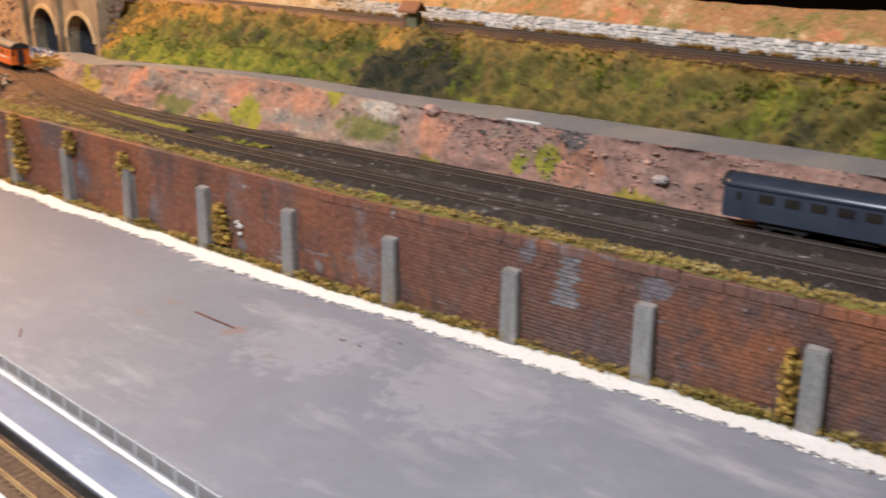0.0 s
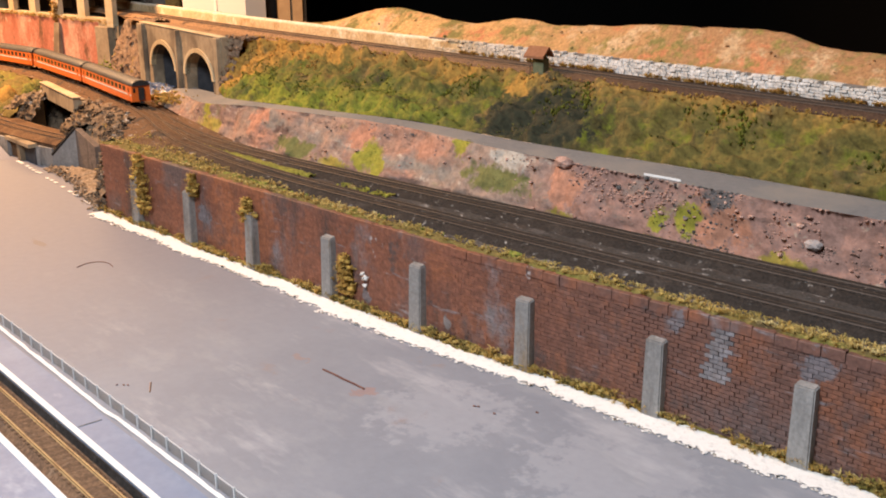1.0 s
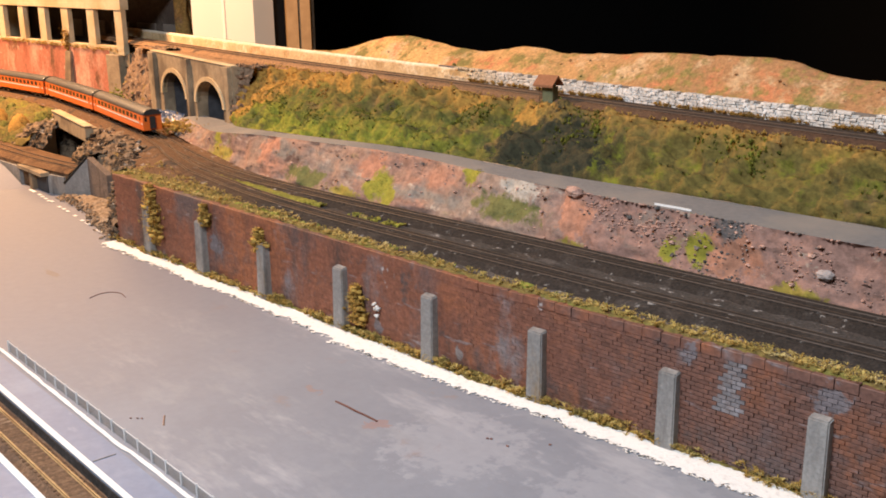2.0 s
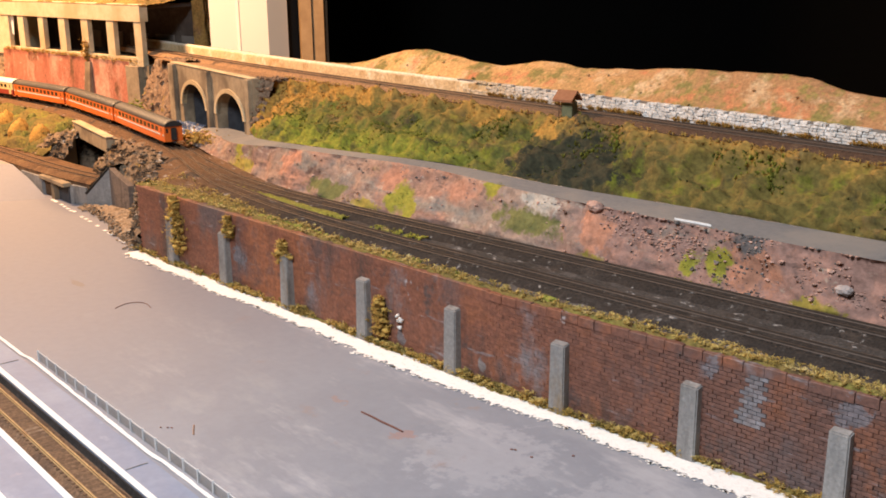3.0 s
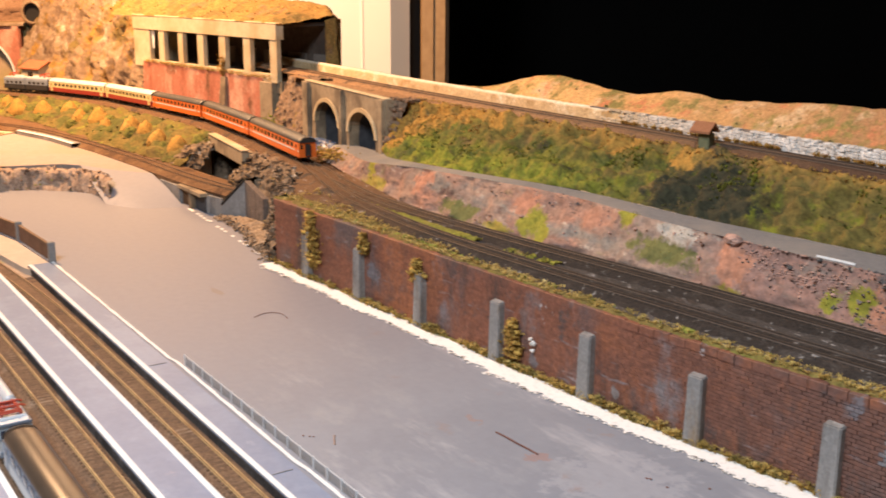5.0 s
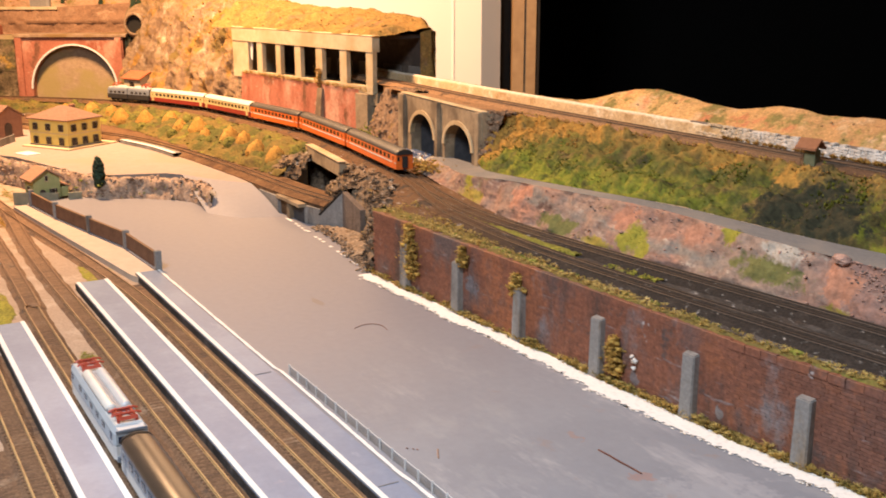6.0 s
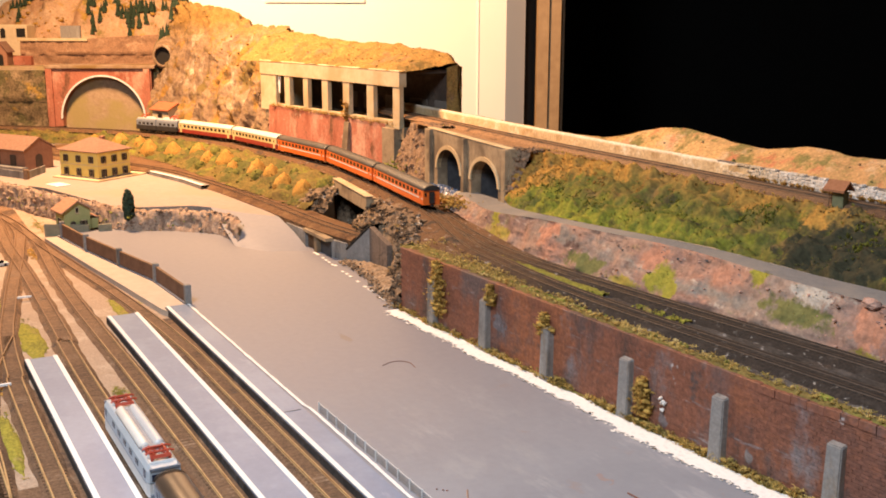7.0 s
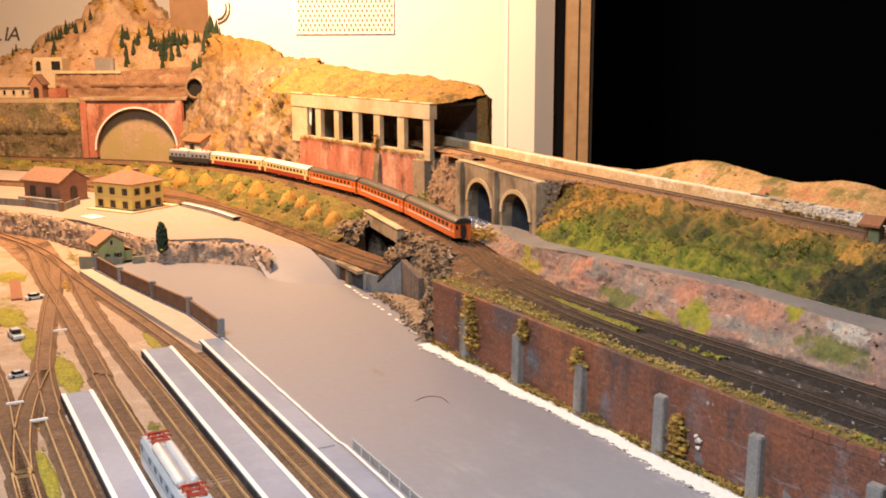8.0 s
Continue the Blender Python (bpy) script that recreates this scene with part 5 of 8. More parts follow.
# cliff between the gallery and the arch bridge
cl = [[(-0.205, 1.60, 0.045), (-0.30, 1.76, 0.045), (-0.40, 1.90, 0.040), (-0.50, 2.06, 0.036)],
      [(-0.210, 1.63, 0.10), (-0.30, 1.80, 0.11), (-0.40, 1.955, 0.105), (-0.49, 2.11, 0.11)],
      [(-0.215, 1.67, 0.165), (-0.295, 1.84, 0.172), (-0.385, 2.0, 0.182), (-0.475, 2.155, 0.19)],
      [(-0.190, 1.75, 0.213), (-0.262, 1.90, 0.214), (-0.315, 1.98, 0.236), (-0.385, 2.05, 0.246), (-0.45, 2.12, 0.260)],
      [(-0.190, 1.86, 0.19), (-0.26, 2.0, 0.19), (-0.33, 2.12, 0.22), (-0.40, 2.3, 0.24), (-0.45, 2.4, 0.25)]]
CLIFF, CLIFF_GRID = terrain("cliff", [W(r) for r in cl], CLIFF_MAT, "tan craggy plaster cliff with dry grass", "cliff", 0.013, 24, 26, 0.3, 0.006, True, tall=0.5)
# mountain behind the bridge
mt = [[(-1.20, 2.28, 0.135), (-1.0, 2.28, 0.136), (-0.80, 2.28, 0.136), (-0.64, 2.28, 0.136), (-0.50, 2.26, 0.136), (-0.44, 2.2, 0.16)],
      [(-1.20, 2.40, 0.15), (-1.0, 2.38, 0.16), (-0.80, 2.36, 0.20), (-0.66, 2.36, 0.222), (-0.54, 2.34, 0.225), (-0.44, 2.3, 0.235)],
      [(-1.20, 2.52, 0.15), (-1.0, 2.50, 0.20), (-0.86, 2.48, 0.265), (-0.735, 2.46, 0.31), (-0.62, 2.48, 0.265), (-0.44, 2.4, 0.248)],
      [(-1.20, 2.62, 0.12), (-1.0, 2.62, 0.20), (-0.86, 2.62, 0.30), (-0.735, 2.60, 0.395), (-0.64, 2.60, 0.29), (-0.44, 2.55, 0.24)],
      [(-1.20, 2.75, 0.05), (-1.0, 2.75, 0.10), (-0.86, 2.75, 0.2), (-0.735, 2.75, 0.28), (-0.64, 2.75, 0.2), (-0.44, 2.7, 0.15)]]
MOUNT, MOUNT_GRID = terrain("mountain", [W(r) for r in mt], MOUNT_MAT, "pinkish tan plaster mountain with small firs", "mountain", 0.030, 17, 14, 0.2, 0.010, False, tall=0.35)


def arch_bridge():
    at = WEST_AT @ Matrix.Translation((-0.706, 2.13, 0))
    ob = thing("arch_bridge", "red masonry arch bridge with white arch edge", "bridge", kind="structure")
    arch = arch_outline(0.024, 0.183, 0.02, 0.035, 0.117, 22)
    part("front_wall", arched_wall(Mesh(), 0.0, 0.200, 0.02, 0.136, [arch], 0, 0.05, at), RED_WALL, ob)
    part("arch_ring", ring_of(Mesh(), arch, 0.0032, -0.002, 0.004, at), WHITE_LINE, ob, "white painted arch edge")
    part("deck", Mesh().tablet(-0.006, 0.208, -0.006, 0.06, 0.133, 0.1385, 0.001, at), TAN_ROCK, ob)
    for x in (-0.003, 0.186):
        part("pilaster", Mesh().box(x, x + 0.012, -0.005, 0.001, 0.02, 0.133, at), RED_WALL, ob)
    back = Mesh().box(-0.4, 0.35, 0.075, 0.085, 0.0, 0.134, at)
    structure("bridge_back_wall", back, SIDE_ROCK, "olive brown wall behind the arch", "wall")


arch_bridge()
terrain("side_rock", [W([(u, 2.132, 0.02) for u in (-1.06, -0.95, -0.83, -0.712)]), W([(u, 2.128, 0.075) for u in (-1.06, -0.95, -0.83, -0.712)]), W([(u, 2.138, 0.128) for u in (-1.06, -0.95, -0.83, -0.712)])], SIDE_ROCK, "rough olive brown rock wall beside the arch bridge", "rock face", 0.007, 30, 8, 0.4, 0.008, True)
side_wall = Mesh().box(-0.34, 0.010, 0.0, 0.03, 0.02, 0.128, WEST_AT @ Matrix.Translation((-0.72, 2.14, 0)))
structure("stone_side_wall", side_wall, SIDE_ROCK, "brown stone wall beside the arch bridge", "wall")
structure("layout_terrace", Mesh().box(-1.35, -0.3, 2.15, 2.9, -0.05, 0.134, WEST_AT), SAND, "sandy terrace above the bridge", "terrace")

# ---------------------------------------------------------------- trains
COACH_RED = material("deep_red_paint", (0.24, 0.022, 0.018), (0.30, 0.035, 0.028), 60, 0.35, 0.03)
COACH_CREAM = material("cream_yellow_paint", (0.62, 0.50, 0.22), (0.68, 0.56, 0.28), 60, 0.35, 0.03)
COACH_ORANGE = material("orange_paint", (0.62, 0.115, 0.014), (0.68, 0.15, 0.025), 60, 0.35, 0.03)
COACH_STRIPE = material("pale_grey_stripe", (0.58, 0.53, 0.50), (0.64, 0.60, 0.57), 60, 0.4, 0)
ROOF_WHITE = material("off_white_roof", (0.62, 0.60, 0.55), (0.70, 0.68, 0.63), 80, 0.4, 0.03)
ROOF_GREY = material("dark_grey_roof", (0.05, 0.048, 0.045), (0.085, 0.08, 0.075), 80, 0.4, 0.03)
ROOF_BROWN = material("glossy_brown_roof", (0.055, 0.040, 0.028), (0.075, 0.055, 0.04), 80, 0.28, 0.02)
UNDER = material("black_underframe", (0.010, 0.010, 0.010), (0.02, 0.019, 0.018), 200, 0.7, 0.1)
PANE = material("dark_window_pane", (0.012, 0.011, 0.010), (0.02, 0.018, 0.016), 60, 0.12, 0)
LOCO_GREY = material("pale_grey_paint", (0.50, 0.50, 0.50), (0.58, 0.58, 0.57), 60, 0.35, 0.03)
LOCO_SIDE = material("blue_grey_paint", (0.17, 0.20, 0.25), (0.22, 0.25, 0.30), 60, 0.35, 0.03)
LOCO_DARK = material("blackish_paint", (0.022, 0.023, 0.026), (0.035, 0.036, 0.04), 60, 0.4, 0.03)
LOCO_PALE = material("pale_blue_grey_paint", (0.36, 0.42, 0.47), (0.44, 0.49, 0.54), 60, 0.35, 0.03)
PANTO_RED = material("red_pantograph", (0.42, 0.045, 0.02), (0.50, 0.08, 0.035), 200, 0.5, 0)
STEEL = material("dull_steel", (0.18, 0.17, 0.16), (0.26, 0.25, 0.24), 200, 0.4, 0.05, metal=0.7)


def shell(outline, stations):
    """A closed outline in y and z drawn along x; each station (x, inset) shrinks it a little."""
    m = Mesh()
    cy, cz = 0.0, sum(z for _, z in outline) / len(outline)
    rows = [[(x, cy + (y - cy) * (1 - k), cz + (z - cz) * (1 - k)) for y, z in outline] for x, k in stations]
    m.loft(rows, closed=True)
    n = len(outline)
    m.f.append(tuple(range(n - 1, -1, -1)))
    m.f.append(tuple(len(m.v) - n + k for k in range(n)))
    return m


def bogie(parent, x):
    b = part("bogie", Mesh().tablet(x - 0.010, x + 0.010, -0.0062, 0.0062, 0.0028, 0.0062, 0.0008).box(x - 0.0115, x + 0.0115, -0.0068, -0.0056, 0.0022, 0.0042).box(x - 0.0115, x + 0.0115, 0.0056, 0.0068, 0.0022, 0.0042), UNDER, parent)
    for dx in (-0.0075, 0.0075):
        w = Mesh()
        for y in (-0.0052, 0.0040):
            w.tube([(x + dx, y, 0.0031), (x + dx, y + 0.0012, 0.0031)], 0.0031, 10)
        w.tube([(x + dx, -0.005, 0.0031), (x + dx, 0.005, 0.0031)], 0.0006, 6)
        part("wheelset", w, STEEL, b)
    return b


def coach(label, lower, upper, roof, stripe=None, windows=11, L=0.161):
    """A passenger coach standing on the rails, x along it, z from the rail heads."""
    ob = thing("railway_coach", label, "railway coach", "coaches of the train")
    w, zf, zw, ze = 0.0088, 0.0052, 0.0112, 0.0192
    h = L / 2
    body = [(-w, zf), (w, zf), (w, zw), (-w, zw)]
    part("lower_body", shell(body, [(-h, 0.02), (-h + 0.0012, 0), (h - 0.0012, 0), (h, 0.02)]), lower, ob)
    top = [(-w, zw), (w, zw), (w * 0.985, ze), (-w * 0.985, ze)]
    part("upper_body", shell(top, [(-h, 0.02), (-h + 0.0012, 0), (h - 0.0012, 0), (h, 0.02)]), upper, ob)
    arc = [(w * 1.0 * math.cos(a), ze + 0.0052 * math.sin(a)) for a in np.linspace(0, math.pi, 13)]
    part("roof", shell(arc, [(-h - 0.0002, 0.10), (-h + 0.003, 0.0), (h - 0.003, 0.0), (h + 0.0002, 0.10)]), roof, ob, "", True)
    if stripe:
        for y in (-w - 0.00015, w - 0.00005):
            part("stripe", Mesh().box(-h + 0.001, h - 0.001, y, y + 0.0002, zw - 0.0006, zw + 0.0009), stripe, ob)
    for k in range(windows):
        x = -h + 0.021 + k * (L - 0.042) / (windows - 1)
        for y in (-w - 0.0002, w - 0.0001):
            part("window_pane", Mesh().tablet(x - 0.0036, x + 0.0036, y, y + 0.0003, 0.0138, 0.0178, 0.0), PANE, ob)
    for x in (-h + 0.008, h - 0.008):
        for y in (-w - 0.0002, w - 0.0001):
            d = part("door", Mesh().box(x - 0.003, x + 0.003, y, y + 0.0003, 0.0056, 0.0182), upper, ob)
            part("door_pane", Mesh().box(x - 0.0012, x + 0.0012, y - 0.0001 if y < 0 else y + 0.0002, y + 0.0002 if y < 0 else y + 0.0004, 0.0138, 0.0175), PANE, d)
    for x in (-0.052, 0.052):
        bogie(ob, x)
    part("underframe", Mesh().tablet(-h + 0.004, h - 0.004, -0.0062, 0.0062, 0.0044, 0.0056, 0.0003).tablet(-0.022, 0.004, -0.0066, 0.0066, 0.0022, 0.0046, 0.0004).tablet(0.010, 0.024, -0.0064, 0.0064, 0.0026, 0.0046, 0.0004), UNDER, ob)
    for x in (-h, h):
        s = 1 if x > 0 else -1
        part("gangway", Mesh().box(min(x, x + s * 0.0022), max(x, x + s * 0.0022), -0.0024, 0.0024, 0.0068, 0.0178), UNDER, ob)
        part("roof_end", shell([(0.0084 * math.cos(a), ze + 0.0003 + 0.0050 * math.sin(a)) for a in np.linspace(0, math.pi, 11)], [(min(x, x + s * 0.0016), 0.0), (max(x, x + s * 0.0016), 0.0)]), UNDER, ob, "black roof end")
        part("end_door", Mesh().box(min(x, x + s * 0.0003), max(x, x + s * 0.0003), 0.0050, 0.0072, 0.0135, 0.0175), PANE, ob)
        part("coupling", Mesh().box(min(x, x + s * 0.0035), max(x, x + s * 0.0035), -0.0012, 0.0012, 0.0040, 0.0056), UNDER, ob)
    return ob


def pantograph(parent, x):
    p = part("pantograph", Mesh().tube([(x - 0.006, -0.004, 0.0262), (x + 0.005, -0.0035, 0.0282)], 0.0004, 5).tube([(x - 0.006, 0.004, 0.0262), (x + 0.005, 0.0035, 0.0282)], 0.0004, 5)
             .tube([(x + 0.005, -0.004, 0.0284), (x - 0.005, -0.003, 0.0296)], 0.0004, 5).tube([(x + 0.005, 0.004, 0.0284), (x - 0.005, 0.003, 0.0296)], 0.0004, 5).tube([(x - 0.007, -0.0045, 0.0262), (x - 0.007, 0.0045, 0.0262)], 0.0005, 5), PANTO_RED, parent)
    for dx in (-0.006, -0.003):
        part("collector", Mesh().tube([(x + dx, -0.0065, 0.0292), (x + dx, -0.005, 0.0300), (x + dx, 0.005, 0.0300), (x + dx, 0.0065, 0.0292)], 0.0005, 5), PANTO_RED, p)
    part("insulators", Mesh().box(x - 0.007, x - 0.005, -0.005, -0.003, 0.0245, 0.0262).box(x - 0.007, x - 0.005, 0.003, 0.005, 0.0245, 0.0262).box(x + 0.004, x + 0.006, -0.005, -0.003, 0.0245, 0.0270).box(x + 0.004, x + 0.006, 0.003, 0.005, 0.0245, 0.0270), PANTO_RED, p)
    return p


def locomotive(label, roof, side, nose):
    """A two-part articulated electric locomotive, 0.114 long."""
    ob = thing("electric_locomotive", label, "locomotive", "locomotives")
    w, L = 0.0090, 0.114
    for s in (-1, 1):
        a, b = (-L / 2, -0.0012) if s < 0 else (0.0012, L / 2)
        low = [(-w, 0.0052), (w, 0.0052), (w, 0.0125), (-w, 0.0125)]
        st = [(a, 0.05 if s < 0 else 0), (a + 0.002, 0), (b - 0.002, 0), (b, 0 if s < 0 else 0.05)]
        half = part("body_half", shell(low, st), side, ob)
        up = [(-w, 0.0125), (w, 0.0125), (w * 0.96, 0.0200), (w * 0.80, 0.0225), (-w * 0.80, 0.0225), (-w * 0.96, 0.0200)]
        part("upper_body", shell(up, [(a, 0.12 if s < 0 else 0), (a + 0.003, 0.0), (b - 0.003, 0), (b, 0 if s < 0 else 0.12)]), nose, half)
        part("roof", Mesh().tablet(a + 0.003, b - 0.003, -w * 0.74, w * 0.74, 0.0222, 0.0238, 0.0006), roof, half)
        part("roof_hatch", Mesh().tablet(a + 0.016, b - 0.012 if s < 0 else b - 0.020, -w * 0.50, w * 0.50, 0.0236, 0.0262, 0.0020), roof, half)
        end = a if s < 0 else b
        for y in (-0.0062, 0.0006):
            glass = [(end + s * 0.0009, y, 0.0142), (end + s * 0.0009, y + 0.0056, 0.0142), (end + s * 0.0004, y + 0.0054, 0.0216), (end + s * 0.0004, y + 0.0002, 0.0216)]
            part("windscreen", Mesh().add(glass + [(p[0] - s * 0.003, p[1], p[2] - 0.001) for p in glass], [(0, 1, 2, 3), (7, 6, 5, 4), (0, 4, 5, 1), (1, 5, 6, 2), (2, 6, 7, 3), (3, 7, 4, 0)]), PANE, half)
        for k in range(4):
            x = a + 0.010 + k * 0.0115
            for y in (-w - 0.0002, w - 0.0001):
                part("side_grille", Mesh().box(x - 0.0030, x + 0.0030, y, y + 0.0003, 0.0140, 0.0172), PANE, half)
        part("buffer_beam", Mesh().box(min(end, end - s * 0.001), max(end, end + s * 0.0012), -w * 0.9, w * 0.9, 0.0046, 0.0078), PANTO_RED, half)
        for y in (-0.0055, 0.0055):
            part("buffer", Mesh().tube([(end, y, 0.0062), (end + s * 0.0030, y, 0.0062)], 0.0013, 8), UNDER, half)
            part("headlight", Mesh().tube([(end - s * 0.0002, y, 0.0105), (end + s * 0.0005, y, 0.0105)], 0.0010, 8), ROOF_WHITE, half)
        pantograph(ob, s * 0.040)
    for x in (-0.040, 0.0, 0.040):
        bogie(ob, x)
    part("underframe", Mesh().tablet(-0.050, 0.050, -0.0068, 0.0068, 0.0034, 0.0056, 0.0004), UNDER, ob)
    return ob


def folded_pantograph(parent, x):
    """A folded double pantograph: two crossed lattice frames, insulators and two collector bows."""
    m = Mesh()
    for y in (-0.0050, 0.0050):
        m.tube([(x - 0.0065, y, 0.0238), (x + 0.0060, y * 0.8, 0.0246), (x - 0.0060, y * 0.7, 0.0256)], 0.0006, 5)
        m.tube([(x + 0.0065, y, 0.0238), (x - 0.0060, y * 0.8, 0.0246), (x + 0.0060, y * 0.7, 0.0256)], 0.0006, 5)
    for dx, z in ((-0.0065, 0.0238), (0.0065, 0.0238), (-0.006, 0.0246), (0.006, 0.0246), (0.0, 0.0242)):
        m.tube([(x + dx, -0.0052, z), (x + dx, 0.0052, z)], 0.0006, 5)
    m.tube([(x - 0.006, -0.004, 0.0246), (x + 0.006, 0.004, 0.0246)], 0.0004, 5).tube([(x - 0.006, 0.004, 0.0246), (x + 0.006, -0.004, 0.0246)], 0.0004, 5)
    p = part("pantograph", m, PANTO_RED, parent, "red folded pantograph")
    for dx in (-0.0035, 0.0035):
        part("collector", Mesh().tube([(x + dx, -0.0075, 0.0252), (x + dx, -0.0055, 0.0260), (x + dx, 0.0055, 0.0260), (x + dx, 0.0075, 0.0252)], 0.0006, 5), PANTO_RED, p)
    feet = Mesh()
    for dx in (-0.006, 0.006):
        for y in (-0.0046, 0.0046):
            feet.tube([(x + dx, y, 0.0218), (x + dx, y, 0.0238)], 0.0009, 6)
    part("insulators", feet, PANTO_RED, p)
    return p


def box_locomotive(label):
    """A single-body electric locomotive, 0.112 long, with two long roof hoods between its pantographs."""
    ob = thing("electric_locomotive", label, "locomotive", "locomotives")
    w, h = 0.0091, 0.056
    ends = [(-h, 0.10), (-h + 0.0025, 0.02), (-h + 0.004, 0.0), (h - 0.004, 0.0), (h - 0.0025, 0.02), (h, 0.10)]
    part("lower_body", shell([(-w, 0.0050), (w, 0.0050), (w, 0.0128), (-w, 0.0128)], ends), LOCO_GREY, ob)
    up = part("upper_body", shell([(-w, 0.0128), (w, 0.0128), (w * 0.97, 0.0192), (w * 0.78, 0.0216), (-w * 0.78, 0.0216), (-w * 0.97, 0.0192)], ends), LOCO_PALE, ob)
    part("waist_line", Mesh().box(-h + 0.004, h - 0.004, -w - 0.00012, w + 0.00012, 0.0118, 0.0126), LOCO_SIDE, ob, "blue-grey waist line")
    part("roof_panel", Mesh().tablet(-h + 0.005, h - 0.005, -w * 0.74, w * 0.74, 0.0214, 0.0222, 0.0005), LOCO_GREY, up)
    part("roof_walkway", Mesh().box(-0.031, 0.030, -0.0012, 0.0012, 0.0221, 0.0228), LOCO_SIDE, up, "blue-grey channel between the hoods")
    for y, mat in ((-0.0040, ROOF_WHITE), (0.0040, LOCO_GREY)):
        arc = [(y + 0.0030 * math.cos(a), 0.0221 + 0.0034 * math.sin(a)) for a in np.linspace(0, math.pi, 9)]
        part("roof_hood", shell(arc, [(-0.031, 0.12), (-0.0295, 0.0), (0.0285, 0.0), (0.030, 0.12)]), mat, up, "", True)
    part("resistor_cover", Mesh().tablet(0.0300, 0.0345, -0.0066, 0.0066, 0.0221, 0.0240, 0.0006), LOCO_SIDE, up)
    for s in (-1, 1):
        end = s * h
        for y in (-0.0070, 0.0008):
            glass = [(end + s * 0.0002, y, 0.0142), (end + s * 0.0002, y + 0.0062, 0.0142), (end - s * 0.0001, y + 0.0060, 0.0196), (end - s * 0.0001, y + 0.0002, 0.0196)]
            part("windscreen", Mesh().add(glass + [(p[0] - s * 0.004, p[1], p[2] - 0.0006) for p in glass], [(0, 1, 2, 3), (7, 6, 5, 4), (0, 4, 5, 1), (1, 5, 6, 2), (2, 6, 7, 3), (3, 7, 4, 0)]), NAVY_PANE, up, "dark navy windscreen")
        part("front_band", Mesh().box(min(end - s * 0.001, end + s * 0.0004), max(end - s * 0.001, end + s * 0.0004), -0.0080, 0.0080, 0.0198, 0.0210), LOCO_SIDE, up)
        for y in (-w - 0.0001, w - 0.0002):
            part("cab_window", Mesh().box(end - s * 0.0075 - 0.002, end - s * 0.0075 + 0.002, y, y + 0.0003, 0.0142, 0.0184), NAVY_PANE, up)
        part("buffer_beam", Mesh().box(min(end, end - s * 0.002), max(end, end + s * 0.0010), -w * 0.9, w * 0.9, 0.0042, 0.0072), LOCO_SIDE, ob)
        for y in (-0.0056, 0.0056):
            part("buffer", Mesh().tube([(end, y, 0.0058), (end + s * 0.0032, y, 0.0058)], 0.0013, 8), UNDER, ob)
            part("headlight", Mesh().tube([(end - s * 0.001, y, 0.0100), (end + s * 0.0003, y, 0.0100)], 0.0010, 8), ROOF_WHITE, ob)
        folded_pantograph(ob, s * 0.0425)
    for k in range(5):
        for y in (-w - 0.0001, w - 0.0002):
            part("side_grille", Mesh().box(-0.030 + k * 0.0145, -0.024 + k * 0.0145, y, y + 0.0003, 0.0145, 0.0175), PANE, up)
    for x in (-0.036, 0.036):
        bogie(ob, x)
    part("underframe", Mesh().tablet(-0.050, 0.050, -0.0068, 0.0068, 0.0030, 0.0052, 0.0004), UNDER, ob)
    return ob


NAVY_PANE = material("dark_navy_pane", (0.010, 0.014, 0.035), (0.016, 0.022, 0.05), 60, 0.12, 0)
RUN = smooth_line(MAIN, 0.002)
RUN_S = np.r_[0, np.cumsum(np.linalg.norm(np.diff(RUN, axis=0), axis=1))]
RUN_TWO = smooth_line(SECOND, 0.002)
RUN_TWO_S = np.r_[0, np.cumsum(np.linalg.norm(np.diff(RUN_TWO, axis=0), axis=1))]


def on_line(s, reach, line=RUN, along=RUN_S):
    """The pose of a vehicle whose middle is s along the main line (or another); reach: half its bogie spacing."""
    def at(q):
        return Vector([float(np.interp(q, along, line[:, k])) for k in range(3)])
    a, b = at(s - reach), at(s + reach)
    c, d = (a + b) / 2, (b - a).normalized()
    n = Vector((-d.y, d.x, 0)).normalized()
    u = d.cross(n)
    return Matrix(((d.x, n.x, u.x, c.x), (d.y, n.y, u.y, c.y), (d.z, n.z, u.z, c.z + 0.0040), (0, 0, 0, 1)))


TAIL = float(RUN_S[int(np.argmin(np.abs(RUN[:, 0] + 0.905)))])
STEP = 0.1665
orange = coach("orange railway coach with pale stripe and dark grey roof", COACH_ORANGE, COACH_ORANGE, ROOF_GREY, COACH_STRIPE)
orange.matrix_world = on_line(TAIL + STEP * 0.5, 0.052)
for k in (1, 2):
    copy_thing(orange, on_line(TAIL + STEP * (k + 0.5), 0.052))
cream = coach("cream and red railway coach with off-white roof", COACH_RED, COACH_CREAM, ROOF_WHITE)
cream.matrix_world = on_line(TAIL + STEP * 3.5, 0.052)
copy_thing(cream, on_line(TAIL + STEP * 4.5, 0.052))
loco = locomotive("grey articulated electric locomotive with dark skirt and red pantographs", LOCO_GREY, LOCO_DARK, LOCO_SIDE)
loco.matrix_world = on_line(TAIL + STEP * 5 + 0.058, 0.04)
# tail of the other train on the second track
NAVY_SIDE = material("dark_blue_paint", (0.030, 0.038, 0.058), (0.042, 0.052, 0.076), 60, 0.35, 0.03)
END_TWO = float(RUN_TWO_S[int(np.argmin(np.abs(RUN_TWO[:, 0] + 0.206)))])
navy = coach("dark blue-grey railway coach with glossy navy roof", NAVY_SIDE, NAVY_SIDE, material("glossy_navy_roof", (0.020, 0.028, 0.046), (0.030, 0.040, 0.062), 80, 0.30, 0.03))
